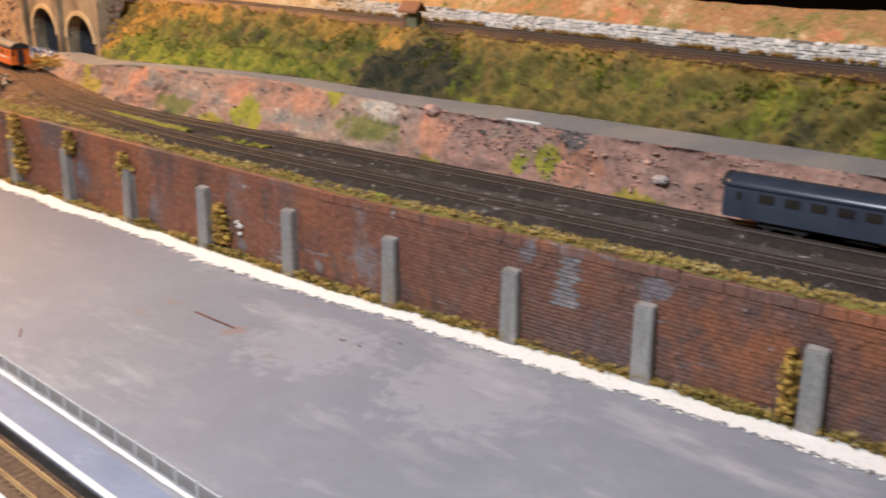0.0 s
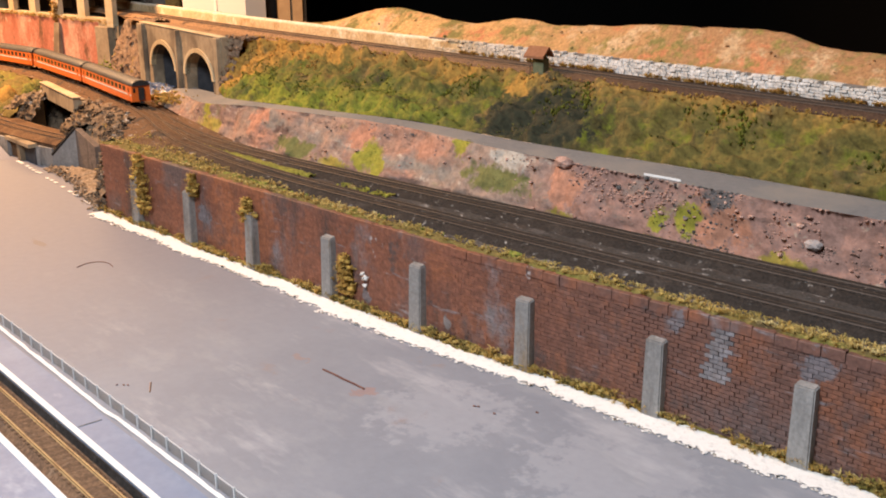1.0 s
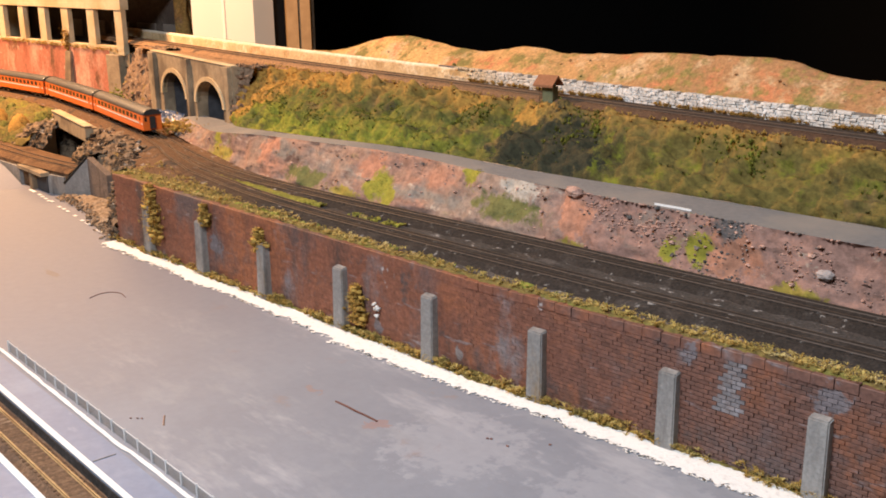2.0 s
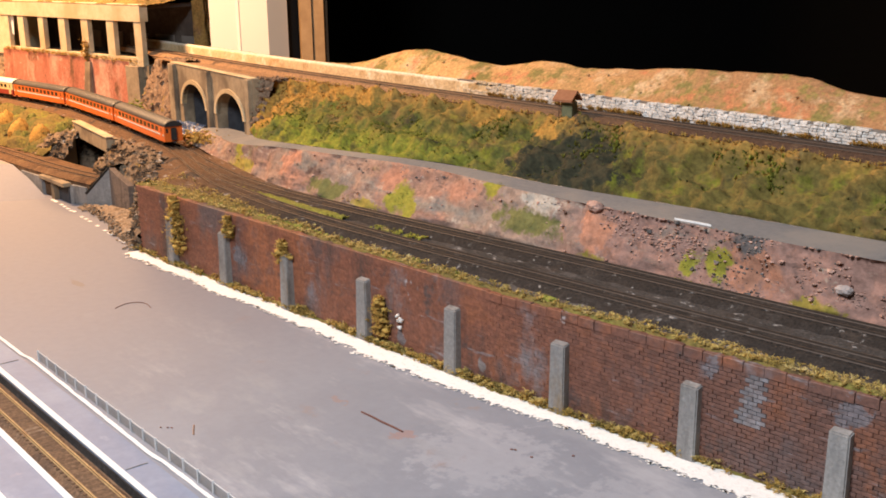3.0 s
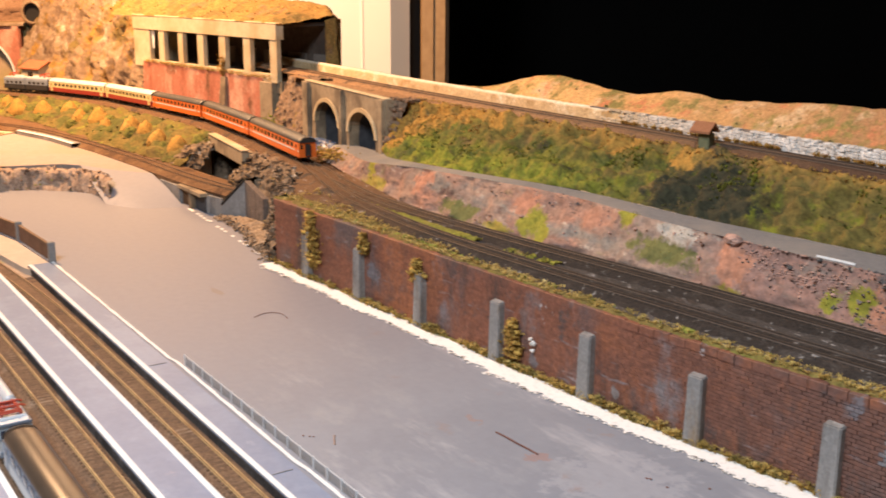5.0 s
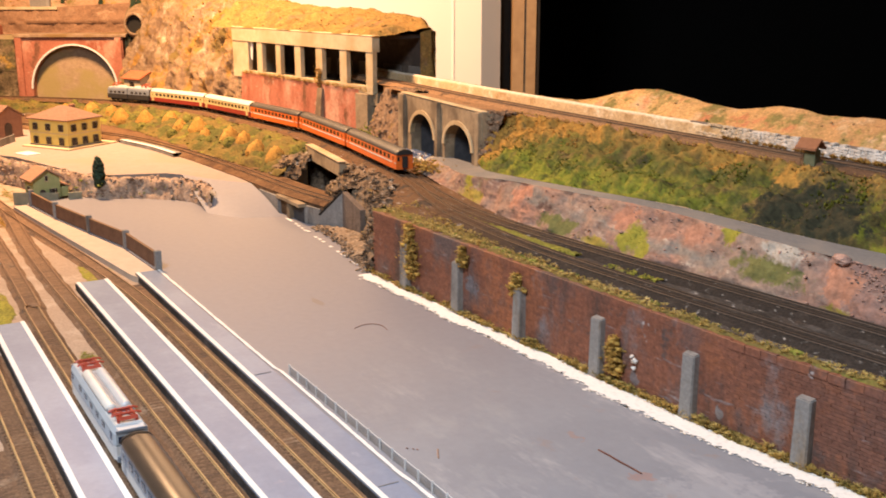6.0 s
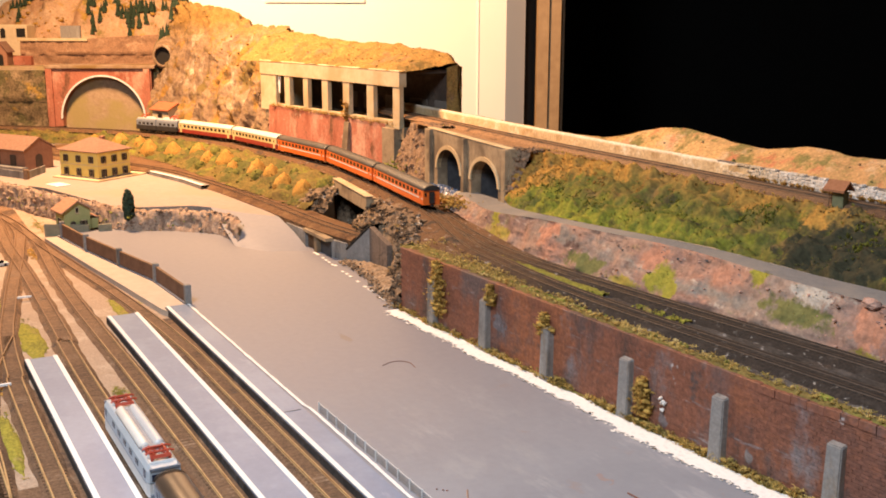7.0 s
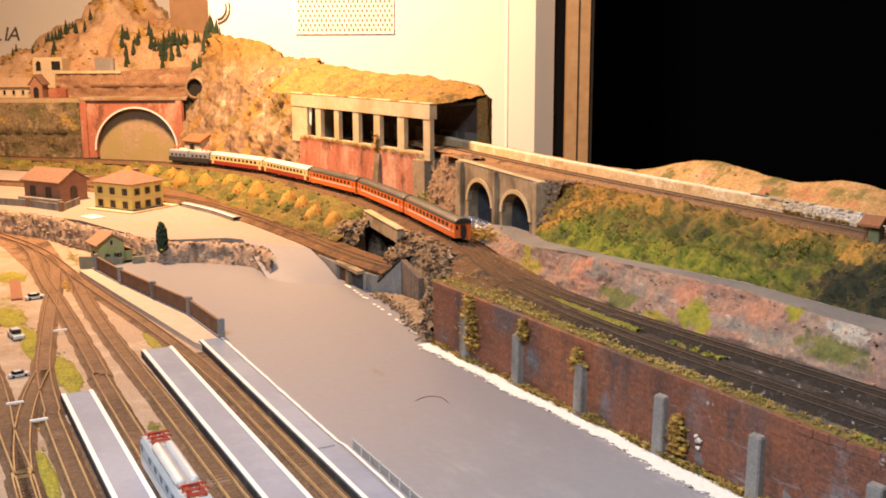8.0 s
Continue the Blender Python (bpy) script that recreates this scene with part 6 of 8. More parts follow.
navy.matrix_world = on_line(END_TWO - STEP * 0.5, 0.052, RUN_TWO, RUN_TWO_S)
copy_thing(navy, on_line(END_TWO - STEP * 1.5, 0.052, RUN_TWO, RUN_TWO_S))
# train waiting in the station
RAIL_Y = YZ + 0.0040
yard_loco = box_locomotive("pale grey box-shaped electric locomotive with red folded pantographs")
yard_loco.matrix_world = pose(-0.574, 0.1198, RAIL_Y, 0, 0, 0)
brown = coach("grey railway coach with glossy dark brown roof", LOCO_GREY, LOCO_SIDE, ROOF_BROWN)
brown.matrix_world = pose(-0.4275, 0.1200, RAIL_Y, 0, 0, 0) @ Matrix.Diagonal((1, 1, 0.93, 1))

# ---------------------------------------------------------------- buildings
YELLOW = material("yellow_plaster", (0.66, 0.52, 0.13), (0.74, 0.60, 0.19), 120, 0.85, 0.15)
ROOF_TILE = material("brown_roof_tiles", (0.17, 0.095, 0.068), (0.26, 0.15, 0.105), 260, 0.85, 0.5, island=0.2)
COTTAGE_TILE = material("terracotta_tiles", (0.34, 0.17, 0.10), (0.44, 0.24, 0.15), 260, 0.85, 0.5)
RED_TILE = material("red_roof_tiles", (0.38, 0.11, 0.05), (0.48, 0.17, 0.08), 260, 0.85, 0.5)
PINK = material("brown_pink_plaster", (0.27, 0.13, 0.08), (0.35, 0.18, 0.11), 160, 0.85, 0.3)
GREEN_WALL = material("pale_green_plaster", (0.32, 0.34, 0.13), (0.40, 0.41, 0.19), 120, 0.85, 0.15)
CREAM_WALL = material("cream_plaster", (0.52, 0.41, 0.26), (0.60, 0.49, 0.33), 120, 0.85, 0.15)
SHUTTER = material("dark_shutters", (0.045, 0.030, 0.025), (0.08, 0.055, 0.04), 200, 0.7, 0.2)


def window(parent, face, u, z, w, h, shutters=True):
    """A window with frame, pane, sill and shutters on the y=0 face ('f') or the x=0 face ('l') of a house."""
    at = Matrix.Identity(4) if face == "f" else Matrix(((0, 1, 0, 0), (1, 0, 0, 0), (0, 0, 1, 0), (0, 0, 0, 1)))
    win = part("window", Mesh().box(u - w / 2 - 0.0006, u + w / 2 + 0.0006, -0.0005, 0.0004, z - 0.0006, z + h + 0.0008, at), CREAM_WALL, parent)
    part("pane", Mesh().box(u - w / 2, u + w / 2, -0.0008, -0.0002, z, z + h, at), PANE, win)
    part("sill", Mesh().box(u - w / 2 - 0.001, u + w / 2 + 0.001, -0.0014, 0, z - 0.0012, z - 0.0004, at), CREAM_WALL, win)
    if shutters:
        for s in (-1, 1):
            x = u + s * (w * 0.78 + 0.0004)
            part("shutter", Mesh().box(x - w * 0.26, x + w * 0.26, -0.0012, -0.0003, z, z + h, at), SHUTTER, win)
    return win


def hip_roof(m, x0, x1, y0, y1, z, h, e=0.006):
    xa, xb, ya, yb = x0 - e, x1 + e, y0 - e, y1 + e
    r = min(xb - xa, yb - ya) / 2
    if yb - ya >= xb - xa:
        ridge = [((xa + xb) / 2, ya + r, z + h), ((xa + xb) / 2, yb - r, z + h)]
        faces = [(0, 1, 4), (1, 2, 5, 4), (2, 3, 5), (3, 0, 4, 5)]
    else:
        ridge = [(xa + r, (ya + yb) / 2, z + h), (xb - r, (ya + yb) / 2, z + h)]
        faces = [(0, 1, 5, 4), (1, 2, 5), (2, 3, 4, 5), (3, 0, 4)]
    base = [(xa, ya), (xb, ya), (xb, yb), (xa, yb)]
    vs = [(x, y, z) for x, y in base] + ridge + [(x, y, z - 0.0016) for x, y in base]
    return m.add(vs, faces + [(0, 6, 7, 1), (1, 7, 8, 2), (2, 8, 9, 3), (3, 9, 6, 0), (6, 9, 8, 7)])


def gable_roof(m, x0, x1, y0, y1, z, h, e=0.004, t=0.0018):
    c = (x0 + x1) / 2
    out = [(x0 - e, z - h * e / (c - x0)), (c, z + h), (x1 + e, z - h * e / (c - x0)), (x1 + e, z - h * e / (c - x0) + t), (c, z + h + t), (x0 - e, z - h * e / (c - x0) + t)]
    return m.prism(out, y0 - e, y1 + e)


def turned(x, y, z, degrees):
    return Matrix.Translation((x, y, z)) @ Matrix.Rotation(radians(degrees), 4, "Z")


def station_building():
    ob = thing("station_building", "yellow two-storey station building with dark shutters and hipped brown roof", "station building", at=turned(-1.471, 0.273, 0.0205, 122) @ Matrix.Translation((0.005, 0.006, 0)) @ Matrix.Scale(0.86, 4))
    w, d = 0.068, 0.084
    part("wall", Mesh().box(0, w, 0, d, 0, 0.0440), YELLOW, ob)
    part("plinth", Mesh().box(-0.0006, w + 0.0006, -0.0006, d + 0.0006, 0, 0.004), CONCRETE, ob)
    part("string_course", Mesh().box(-0.0005, w + 0.0005, -0.0005, d + 0.0005, 0.0218, 0.0228), CREAM_WALL, ob)
    part("roof", hip_roof(Mesh(), 0, w, 0, d, 0.0445, 0.018, 0.0035), ROOF_TILE, ob)
    part("pavement", Mesh().tablet(-0.014, w + 0.022, -0.014, d + 0.004, 0.0, 0.0022, 0.0003), TAN_CONCRETE, ob, "pale pavement slab")
    part("chimney", Mesh().tablet(0.04, 0.047, 0.03, 0.037, 0.050, 0.064, 0.0006), PINK, ob)
    for z, h in ((0.0265, 0.0115), (0.0050, 0.0125)):
        for x in (0.012, 0.034, 0.056):
            window(ob, "f", x, z, 0.0048, h * 0.9)
        for y in (0.014, 0.042, 0.070):
            window(ob, "l", y, z, 0.0048, h * 0.9)
    return ob


def goods_shed():
    ob = thing("goods_shed", "brown-pink goods shed with gabled brown roof and arched doors", "shed", at=turned(-1.6135, 0.199, 0.0205, 122))
    w, d = 0.050, 0.077
    part("wall", Mesh().prism([(0, 0), (w, 0), (w, 0.030), (w / 2, 0.0445), (0, 0.030)], 0, d), PINK, ob)
    part("roof", gable_roof(Mesh(), 0, w, 0, d, 0.0303, 0.0148), ROOF_TILE, ob)
    arch = [(x + w / 2 - 0.006, z) for x, z in arch_outline(0, 0.012, 0.004, 0.016, 0.022, 10)]
    part("arched_window", Mesh().prism(arch, -0.0008, 0.0002), SHUTTER, ob)
    for y in (0.018, 0.052):
        part("loading_door", Mesh().box(-0.0008, 0.0002, y, y + 0.012, 0.0, 0.022), SHUTTER, ob)
    part("loading_dock", Mesh().box(-0.012, 0.0, -0.006, d, 0.0, 0.006), CONCRETE, ob)
    return ob


def cottage():
    ob = thing("cottage", "small pale green cottage with red-brown tiled gable roof", "cottage", at=turned(-1.250, 0.191, 0.0, 100) @ Matrix.Scale(0.86, 4))
    w, d = 0.035, 0.032
    part("wall", Mesh().prism([(0, 0), (w, 0), (w, 0.027), (w / 2, 0.038), (0, 0.027)], 0, d), GREEN_WALL, ob)
    part("roof", gable_roof(Mesh(), 0, w, 0, d, 0.0273, 0.0113, 0.005), COTTAGE_TILE, ob)
    part("lean_to", Mesh().box(w, w + 0.012, 0.004, 0.026, 0, 0.013), GREEN_WALL, ob)
    part("lean_to_roof", Mesh().prism([(w, 0.0185), (w + 0.0145, 0.0130), (w + 0.0145, 0.0144), (w, 0.0200)], 0.002, 0.028), COTTAGE_TILE, ob)
    part("door", Mesh().prism([(x + 0.008, z) for x, z in arch_outline(0, 0.007, 0, 0.010, 0.013, 8)], -0.0008, 0.0002), SHUTTER, ob)
    window(ob, "f", 0.0255, 0.005, 0.0045, 0.0075)
    window(ob, "f", 0.0175, 0.024, 0.0035, 0.0065, False)
    window(ob, "l", 0.016, 0.008, 0.0045, 0.0075)
    return ob


station_building()
goods_shed()
cottage()


def small_house(at, w, d, h, label):
    ob = thing("house", label, "house", at=at)
    part("wall", Mesh().prism([(0, 0), (w, 0), (w, h), (w / 2, h * 1.4), (0, h)], 0, d), CREAM_WALL, ob)
    part("roof", gable_roof(Mesh(), 0, w, 0, d, h * 1.01, h * 0.42), RED_TILE, ob)
    window(ob, "f", w / 2, h * 0.3, w * 0.14, h * 0.45)
    window(ob, "l", d / 2, h * 0.3, w * 0.14, h * 0.45)
    return ob


small_house(WEST_AT @ Matrix.Translation((-0.432, 1.930, 0.047)) @ Matrix.Rotation(0.9, 4, "Z"), 0.040, 0.044, 0.023, "small cream house with bright red roof below the cliff")
row = thing("terrace_building", "long cream building with pale tiled roof on the terrace", "building", at=WEST_AT @ Matrix.Translation((-1.02, 2.22, 0.134)))
part("wall", Mesh().box(0, 0.190, 0, 0.045, 0, 0.022), CREAM_WALL, row)
part("roof", Mesh().add([(-0.004, -0.006, 0.0215), (0.194, -0.006, 0.0215), (0.194, 0.051, 0.0215), (-0.004, 0.051, 0.0215), (-0.004, 0.0225, 0.040), (0.194, 0.0225, 0.040)], [(0, 1, 5, 4), (2, 3, 4, 5), (0, 4, 3), (1, 2, 5), (3, 2, 1, 0)]), material("tan_roof_tiles", (0.36, 0.24, 0.15), (0.46, 0.32, 0.21), 200, 0.85, 0.4), row)
for k in range(9):
    window(row, "f", 0.014 + k * 0.019, 0.006, 0.005, 0.009, False)
ruin = thing("ruined_house", "cream roofless house with dark door openings on the hillside", "ruin", at=WEST_AT @ Matrix.Translation((-0.860, 2.30, 0.150)))
part("wall", Mesh().tablet(0, 0.062, 0, 0.05, 0, 0.063, 0.002), CREAM_WALL, ruin)
# flat black panels stand for the darkness inside the openings
part("opening", Mesh().prism([(x + 0.007, z) for x, z in arch_outline(0, 0.010, 0.036, 0.050, 0.0560, 8)], -0.0012, 0.0002), BLACK, ruin)
part("opening", Mesh().box(0.040, 0.058, -0.0012, 0.0002, 0.038, 0.0555), BLACK, ruin)
annex = thing("terrace_house", "small gabled cream house on the terrace", "house", at=WEST_AT @ Matrix.Translation((-0.832, 2.20, 0.134)) @ Matrix.Scale(1.12, 4))
part("wall", Mesh().prism([(0, 0), (0.022, 0), (0.022, 0.026), (0.011, 0.040), (0, 0.026)], 0, 0.03), PINK, annex)
part("roof", gable_roof(Mesh(), 0, 0.022, 0, 0.03, 0.0265, 0.0142, 0.003), ROOF_TILE, annex)
part("door", Mesh().prism([(x + 0.0065, z) for x, z in arch_outline(0, 0.009, 0, 0.015, 0.020, 8)], -0.001, 0.0002), BLACK, annex)
terrace = thing("terrace_wall", "brown rough retaining wall with pale coping", "wall", kind="structure")
part("face", Mesh().box(-0.79, -0.50, 2.235, 2.26, 0.13, 0.182, WEST_AT), TERRACE_ROCK, terrace)
terrain("terrace_rock", [W([(u, 2.230, 0.134) for u in (-0.79, -0.70, -0.60, -0.49)]), W([(u, 2.228, 0.158) for u in (-0.79, -0.70, -0.60, -0.49)]), W([(-0.79, 2.238, 0.184), (-0.70, 2.238, 0.184), (-0.60, 2.238, 0.190), (-0.49, 2.236, 0.196)])], TERRACE_ROCK, "rough brown rock above the bridge", "rock face", 0.006, 34, 8, 0.4, 0.006, True)
part("coping", Mesh().tablet(-0.795, -0.655, 2.23, 2.265, 0.182, 0.187, 0.001, WEST_AT), TAN_CONCRETE, terrace)
part("kiosk", Mesh().tablet(-0.80, -0.765, 2.215, 2.24, 0.134, 0.152, 0.001, WEST_AT), RED_WALL, terrace)
part("plate", Mesh().box(-0.715, -0.675, 2.255, 2.262, 0.187, 0.212, WEST_AT), CONCRETE, terrace)
mouth = thing("tunnel_mouth", "round dark tunnel mouth in the cliff", "tunnel mouth", kind="structure")
circle = [(math.cos(a), math.sin(a)) for a in np.linspace(0, 2 * math.pi, 24, endpoint=False)]
rows = [[WEST_AT @ Vector((-0.472 + r * c, v, 0.1585 + r * 1.15 * s)) for c, s in circle] for r, v in ((0.036, 2.165), (0.0190, 2.086), (0.0152, 2.083), (0.0147, 2.092))]
part("ring", Mesh().loft(rows, closed=True), CLIFF_MAT, mouth, "", True)
# black disc painted as the dark inside of the mouth
part("dark_hole", Mesh().add(rows[3], [tuple(range(24))]), BLACK, mouth)

# ---------------------------------------------------------------- fences and small fixtures
def board_fence():
    posts = [(-0.8866, 0.2322), (-0.9782, 0.2274), (-1.0593, 0.2113), (-1.1442, 0.1951), (-1.2262, 0.1844)]
    ob = thing("board_fence", "rusty brown board fence with grey concrete posts", "fence")
    for i, (x, y) in enumerate(posts):
        part("post", Mesh().tablet(x - 0.0026, x + 0.0026, y - 0.0026, y + 0.0026, 0, 0.0170, 0.0005), CONCRETE, ob)
    for (xa, ya), (xb, yb) in zip(posts, posts[1:]):
        d = Vector((xb - xa, yb - ya, 0))
        at = Matrix.Translation((xa, ya, 0)) @ Matrix.Rotation(math.atan2(d.y, d.x), 4, "Z")
        part("panel", Mesh().box(0.002, d.length - 0.002, -0.0008, 0.0008, 0.0006, 0.0135, at), TIMBER_FENCE, ob)
        part("cap", Mesh().box(0.002, d.length - 0.002, -0.0012, 0.0012, 0.0135, 0.0145, at), SLEEPER, ob)


def yard_railing():
    """A low fine mesh fence: posts, a top wire and thin close wires between."""
    ob = thing("railing", "low grey wire mesh railing along the platform edge", "railing")
    n, step, y = 62, 0.0142, 0.2362
    end = -0.597 + (n - 1) * step
    for k in range(n):
        x = -0.597 + k * step
        part("post", Mesh().tablet(x - 0.0005, x + 0.0005, y - 0.0004, y + 0.0004, 0, 0.0068, 0.0002), RAILING_PALE, ob)
    part("top_bar", Mesh().tube([(-0.597, y, 0.0060), (end, y, 0.0060)], 0.0003, 5), RAILING_PALE, ob)
    for z in (0.0008, 0.0016, 0.0024, 0.0032, 0.0040, 0.0048):
        part("wire", Mesh().tube([(-0.597, y, z), (end, y, z)], 0.00010, 4), RAILING, ob)
    upright = Mesh()
    for k in range(int((end + 0.597) / 0.0012)):
        x = -0.597 + k * 0.0012
        upright.box(x - 0.00010, x + 0.00010, y - 0.00010, y + 0.00010, 0.0004, 0.0058)
    tagged(part("mesh_wire", upright, RAILING, ob), kind="stuff")


RAILING_PALE = material("pale_grey_plastic", (0.52, 0.53, 0.54), (0.60, 0.60, 0.60), 90, 0.5, 0.05)
RAILING = material("grey_mesh_wire", (0.22, 0.22, 0.22), (0.30, 0.30, 0.30), 90, 0.5, 0.05)
board_fence()
kerb = thing("garden_wall", "low grey-green garden wall before the rocky border", "wall")
for (xa, ya), (xb, yb) in zip([(-1.2715, 0.172), (-1.2400, 0.2255), (-1.2390, 0.2500)], [(-1.2440, 0.2160), (-1.2390, 0.2400), (-1.2330, 0.3050)]):
    d = Vector((xb - xa, yb - ya, 0))
    part("segment", Mesh().tablet(0, d.length, -0.0015, 0.0015, -0.006, 0.0078, 0.0004, Matrix.Translation((xa + 0.003, ya, 0)) @ Matrix.Rotation(math.atan2(d.y, d.x), 4, "Z")), material("mossy_grey_wall", (0.20, 0.19, 0.13), (0.29, 0.27, 0.19), 150, 0.9, 0.3) if "mossy_grey_wall" not in MATS else MATS["mossy_grey_wall"], kerb)
fl = [(-0.872, 0.2295), (-0.886, 0.2295), (-0.978, 0.2245), (-1.060, 0.2085), (-1.145, 0.1920), (-1.232, 0.1790)]
ta = [(-0.872, 0.2130), (-0.886, 0.2085), (-0.978, 0.1975), (-1.060, 0.1870), (-1.145, 0.1765), (-1.232, 0.1660)]
structure("footpath", Mesh().loft([[(a[0], a[1], YZ - 0.002), (a[0], a[1], -0.0012), (b[0], b[1], -0.0006)] for a, b in zip(ta, fl)]), material("cream_path", (0.47, 0.385, 0.30), (0.54, 0.45, 0.36), 90, 0.9, 0.3), "pale cream footpath along the board fence", "path")
yard_railing()
dash = thing("road_marking", "worn white line on the grey road", "road marking")
part("dash", Mesh().slab([(-0.352, 0.5086), (-0.346, 0.5090), (-0.338, 0.5099), (-0.329, 0.5106), (-0.332, 0.5109), (-0.339, 0.5104), (-0.345, 0.5095), (-0.350, 0.5091)], 0.0840, 0.0852), WHITE_LINE, dash)
hut = thing("line_hut", "small green-grey trackside hut with brown roof", "hut", at=turned(-0.508, 0.580, 0.1168, 12) @ Matrix.Diagonal((0.58, 0.58, 0.86, 1)))
part("wall", Mesh().box(0, 0.014, 0, 0.012, 0, 0.0125), material("green_grey_boards", (0.10, 0.11, 0.055), (0.15, 0.155, 0.085), 200, 0.85, 0.3), hut)
eaves = [(-0.007, 0.0128), (0.006, 0.0196), (0.017, 0.0128), (0.017, 0.0146), (0.006, 0.0216), (-0.007, 0.0146)]
part("roof", Mesh().add([(x, y, z) for x in (-0.009, 0.018) for y, z in eaves], [(0, 1, 2, 3, 4, 5), (11, 10, 9, 8, 7, 6)] + [(k, k + 6, (k + 1) % 6 + 6, (k + 1) % 6) for k in range(6)]), material("rust_brown_roof", (0.24, 0.095, 0.040), (0.31, 0.135, 0.065), 200, 0.85, 0.3), hut)
part("gable", Mesh().prism([(0.0, 0.0122), (0.014, 0.0122), (0.014, 0.0180), (0.0, 0.0180)], 0.0045, 0.0075), MATS["green_grey_boards"], hut)
part("back_boards", Mesh().box(-0.007, 0.0, 0.0095, 0.011, 0, 0.0135), SLEEPER, hut, "dark brown back boards")
part("post", Mesh().box(-0.005, -0.004, 0.0, 0.001, 0, 0.0125), SLEEPER, hut)
# branch platform with white edge
bp = thing("branch_platform", "low grey platform with white edge by the branch track", "platform", "station platforms")
lp = smooth_line([(-1.50, 0.352), (-1.42, 0.372), (-1.345, 0.382)], 0.01)
sd = sides_of(lp)
part("slab", Mesh().loft([[(p[0] + s[0] * k, p[1] + s[1] * k, z) for k, z in ((-0.006, 0.020), (-0.006, 0.0255), (0.006, 0.0255), (0.006, 0.020))] for p, s in zip(lp, sd)]), CONCRETE, bp)
part("white_edge", Mesh().loft([[(p[0] + s[0] * k, p[1] + s[1] * k, 0.0259) for k in (-0.0062, -0.001)] for p, s in zip(lp, sd)]), WHITE_LINE, bp)
card = thing("white_board", "small flat white board lying on the forecourt", "board", at=turned(-1.475, 0.205, 0.0206, 20))
part("plate", Mesh().tablet(0, 0.030, 0, 0.020, 0, 0.0012, 0.0002), WHITE_LINE, card)
# low wall with posts before the goods shed
lw = thing("yard_wall", "low grey yard wall with brown posts", "wall")
wl = [(-1.66, 0.105), (-1.60, 0.155), (-1.535, 0.190), (-1.59, 0.222)]
for (xa, ya), (xb, yb) in zip(wl, wl[1:]):
    d = Vector((xb - xa, yb - ya, 0))
    at = Matrix.Translation((xa, ya, 0.0205)) @ Matrix.Rotation(math.atan2(d.y, d.x), 4, "Z")
    part("panel", Mesh().box(0, d.length, -0.001, 0.001, 0, 0.010, at), CONCRETE, lw)
    part("post", Mesh().tablet(-0.003, 0.003, -0.003, 0.003, 0, 0.0135, 0.0005, at), SLEEPER, lw)


def parked_car(at, paint, label):
    ob = thing("parked_car", label, "car", "small parked cars", at=at)
    body = part("body", shell([(-0.0048, 0.0014), (0.0048, 0.0014), (0.0050, 0.0046), (-0.0050, 0.0046)], [(-0.0125, 0.15), (-0.0115, 0), (0.0115, 0), (0.0125, 0.15)]), paint, ob)
    part("cabin", shell([(-0.0044, 0.0046), (0.0044, 0.0046), (0.0036, 0.0080), (-0.0036, 0.0080)], [(-0.0085, 0.3), (-0.006, 0), (0.003, 0), (0.0065, 0.35)]), PANE, ob)
    part("roof", Mesh().tablet(-0.0058, 0.0030, -0.0035, 0.0035, 0.0079, 0.0084, 0.0002), paint, ob)
    for x in (-0.0075, 0.0075):
        for y in (-0.0050, 0.0036):
            part("wheel", Mesh().tube([(x, y, 0.0019), (x, y + 0.0014, 0.0019)], 0.0019, 8), UNDER, ob)
    return ob


parked_car(turned(-0.992, 0.0755, YZ, 8), LOCO_GREY, "small silver grey car parked by the yard")
parked_car(turned(-1.136, 0.1075, YZ, 100) @ Matrix.Scale(0.75, 4), ROOF_WHITE, "small white car parked beside the tracks")
parked_car(turned(-0.872, 0.0655, YZ, 100) @ Matrix.Scale(0.62, 4), LOCO_GREY, "small pale grey car with dark cabin beside the yard track")
ramp = thing("brick_path", "short red-brown brick path on the sandy yard", "path")
part("slab", Mesh().slab([(-1.138, 0.0853), (-1.138, 0.0965), (-1.2296, 0.1032), (-1.235, 0.0927)], YZ, YZ + 0.002), material("brown_brick_path", (0.24, 0.105, 0.055), (0.32, 0.15, 0.085), 200, 0.9, 0.3), ramp)
for x, y in ((-0.796, 0.0555), (-0.751, 0.0665), (-0.985, 0.112)):
    sg = thing("track_marker", "small white wooden marker between the rails", "marker")
    part("plate", Mesh().tablet(x - 0.001, x + 0.001, y - 0.006, y + 0.006, YZ + 0.003, YZ + 0.0046, 0.0003), WHITE_LINE, sg)

# ---------------------------------------------------------------- planting
rnd = random.Random(7)


def spots_on(grid, count, size, keep=lambda i, j, p: True, lift=0.2, stray=0.002):
    """Random places on a terrain grid: x, y, z, radius."""
    out, tries = [], 0
    while len(out) < count and tries < count * 12:
        tries += 1
        i, j = rnd.randrange(grid.shape[0]), rnd.randrange(grid.shape[1] - 1)
        f = rnd.random()
        p = grid[i, j] * (1 - f) + grid[i, j + 1] * f
        if keep(i / grid.shape[0], j, p):
            r = rnd.uniform(*size)
            out.append((p[0], p[1] + rnd.uniform(-stray, stray), p[2] + r * lift, r))
    return out


def patch(p, f, thr, seed=0.0):
    return fbm(p[0] * f, p[1] * f, p[2] * f + seed) > thr


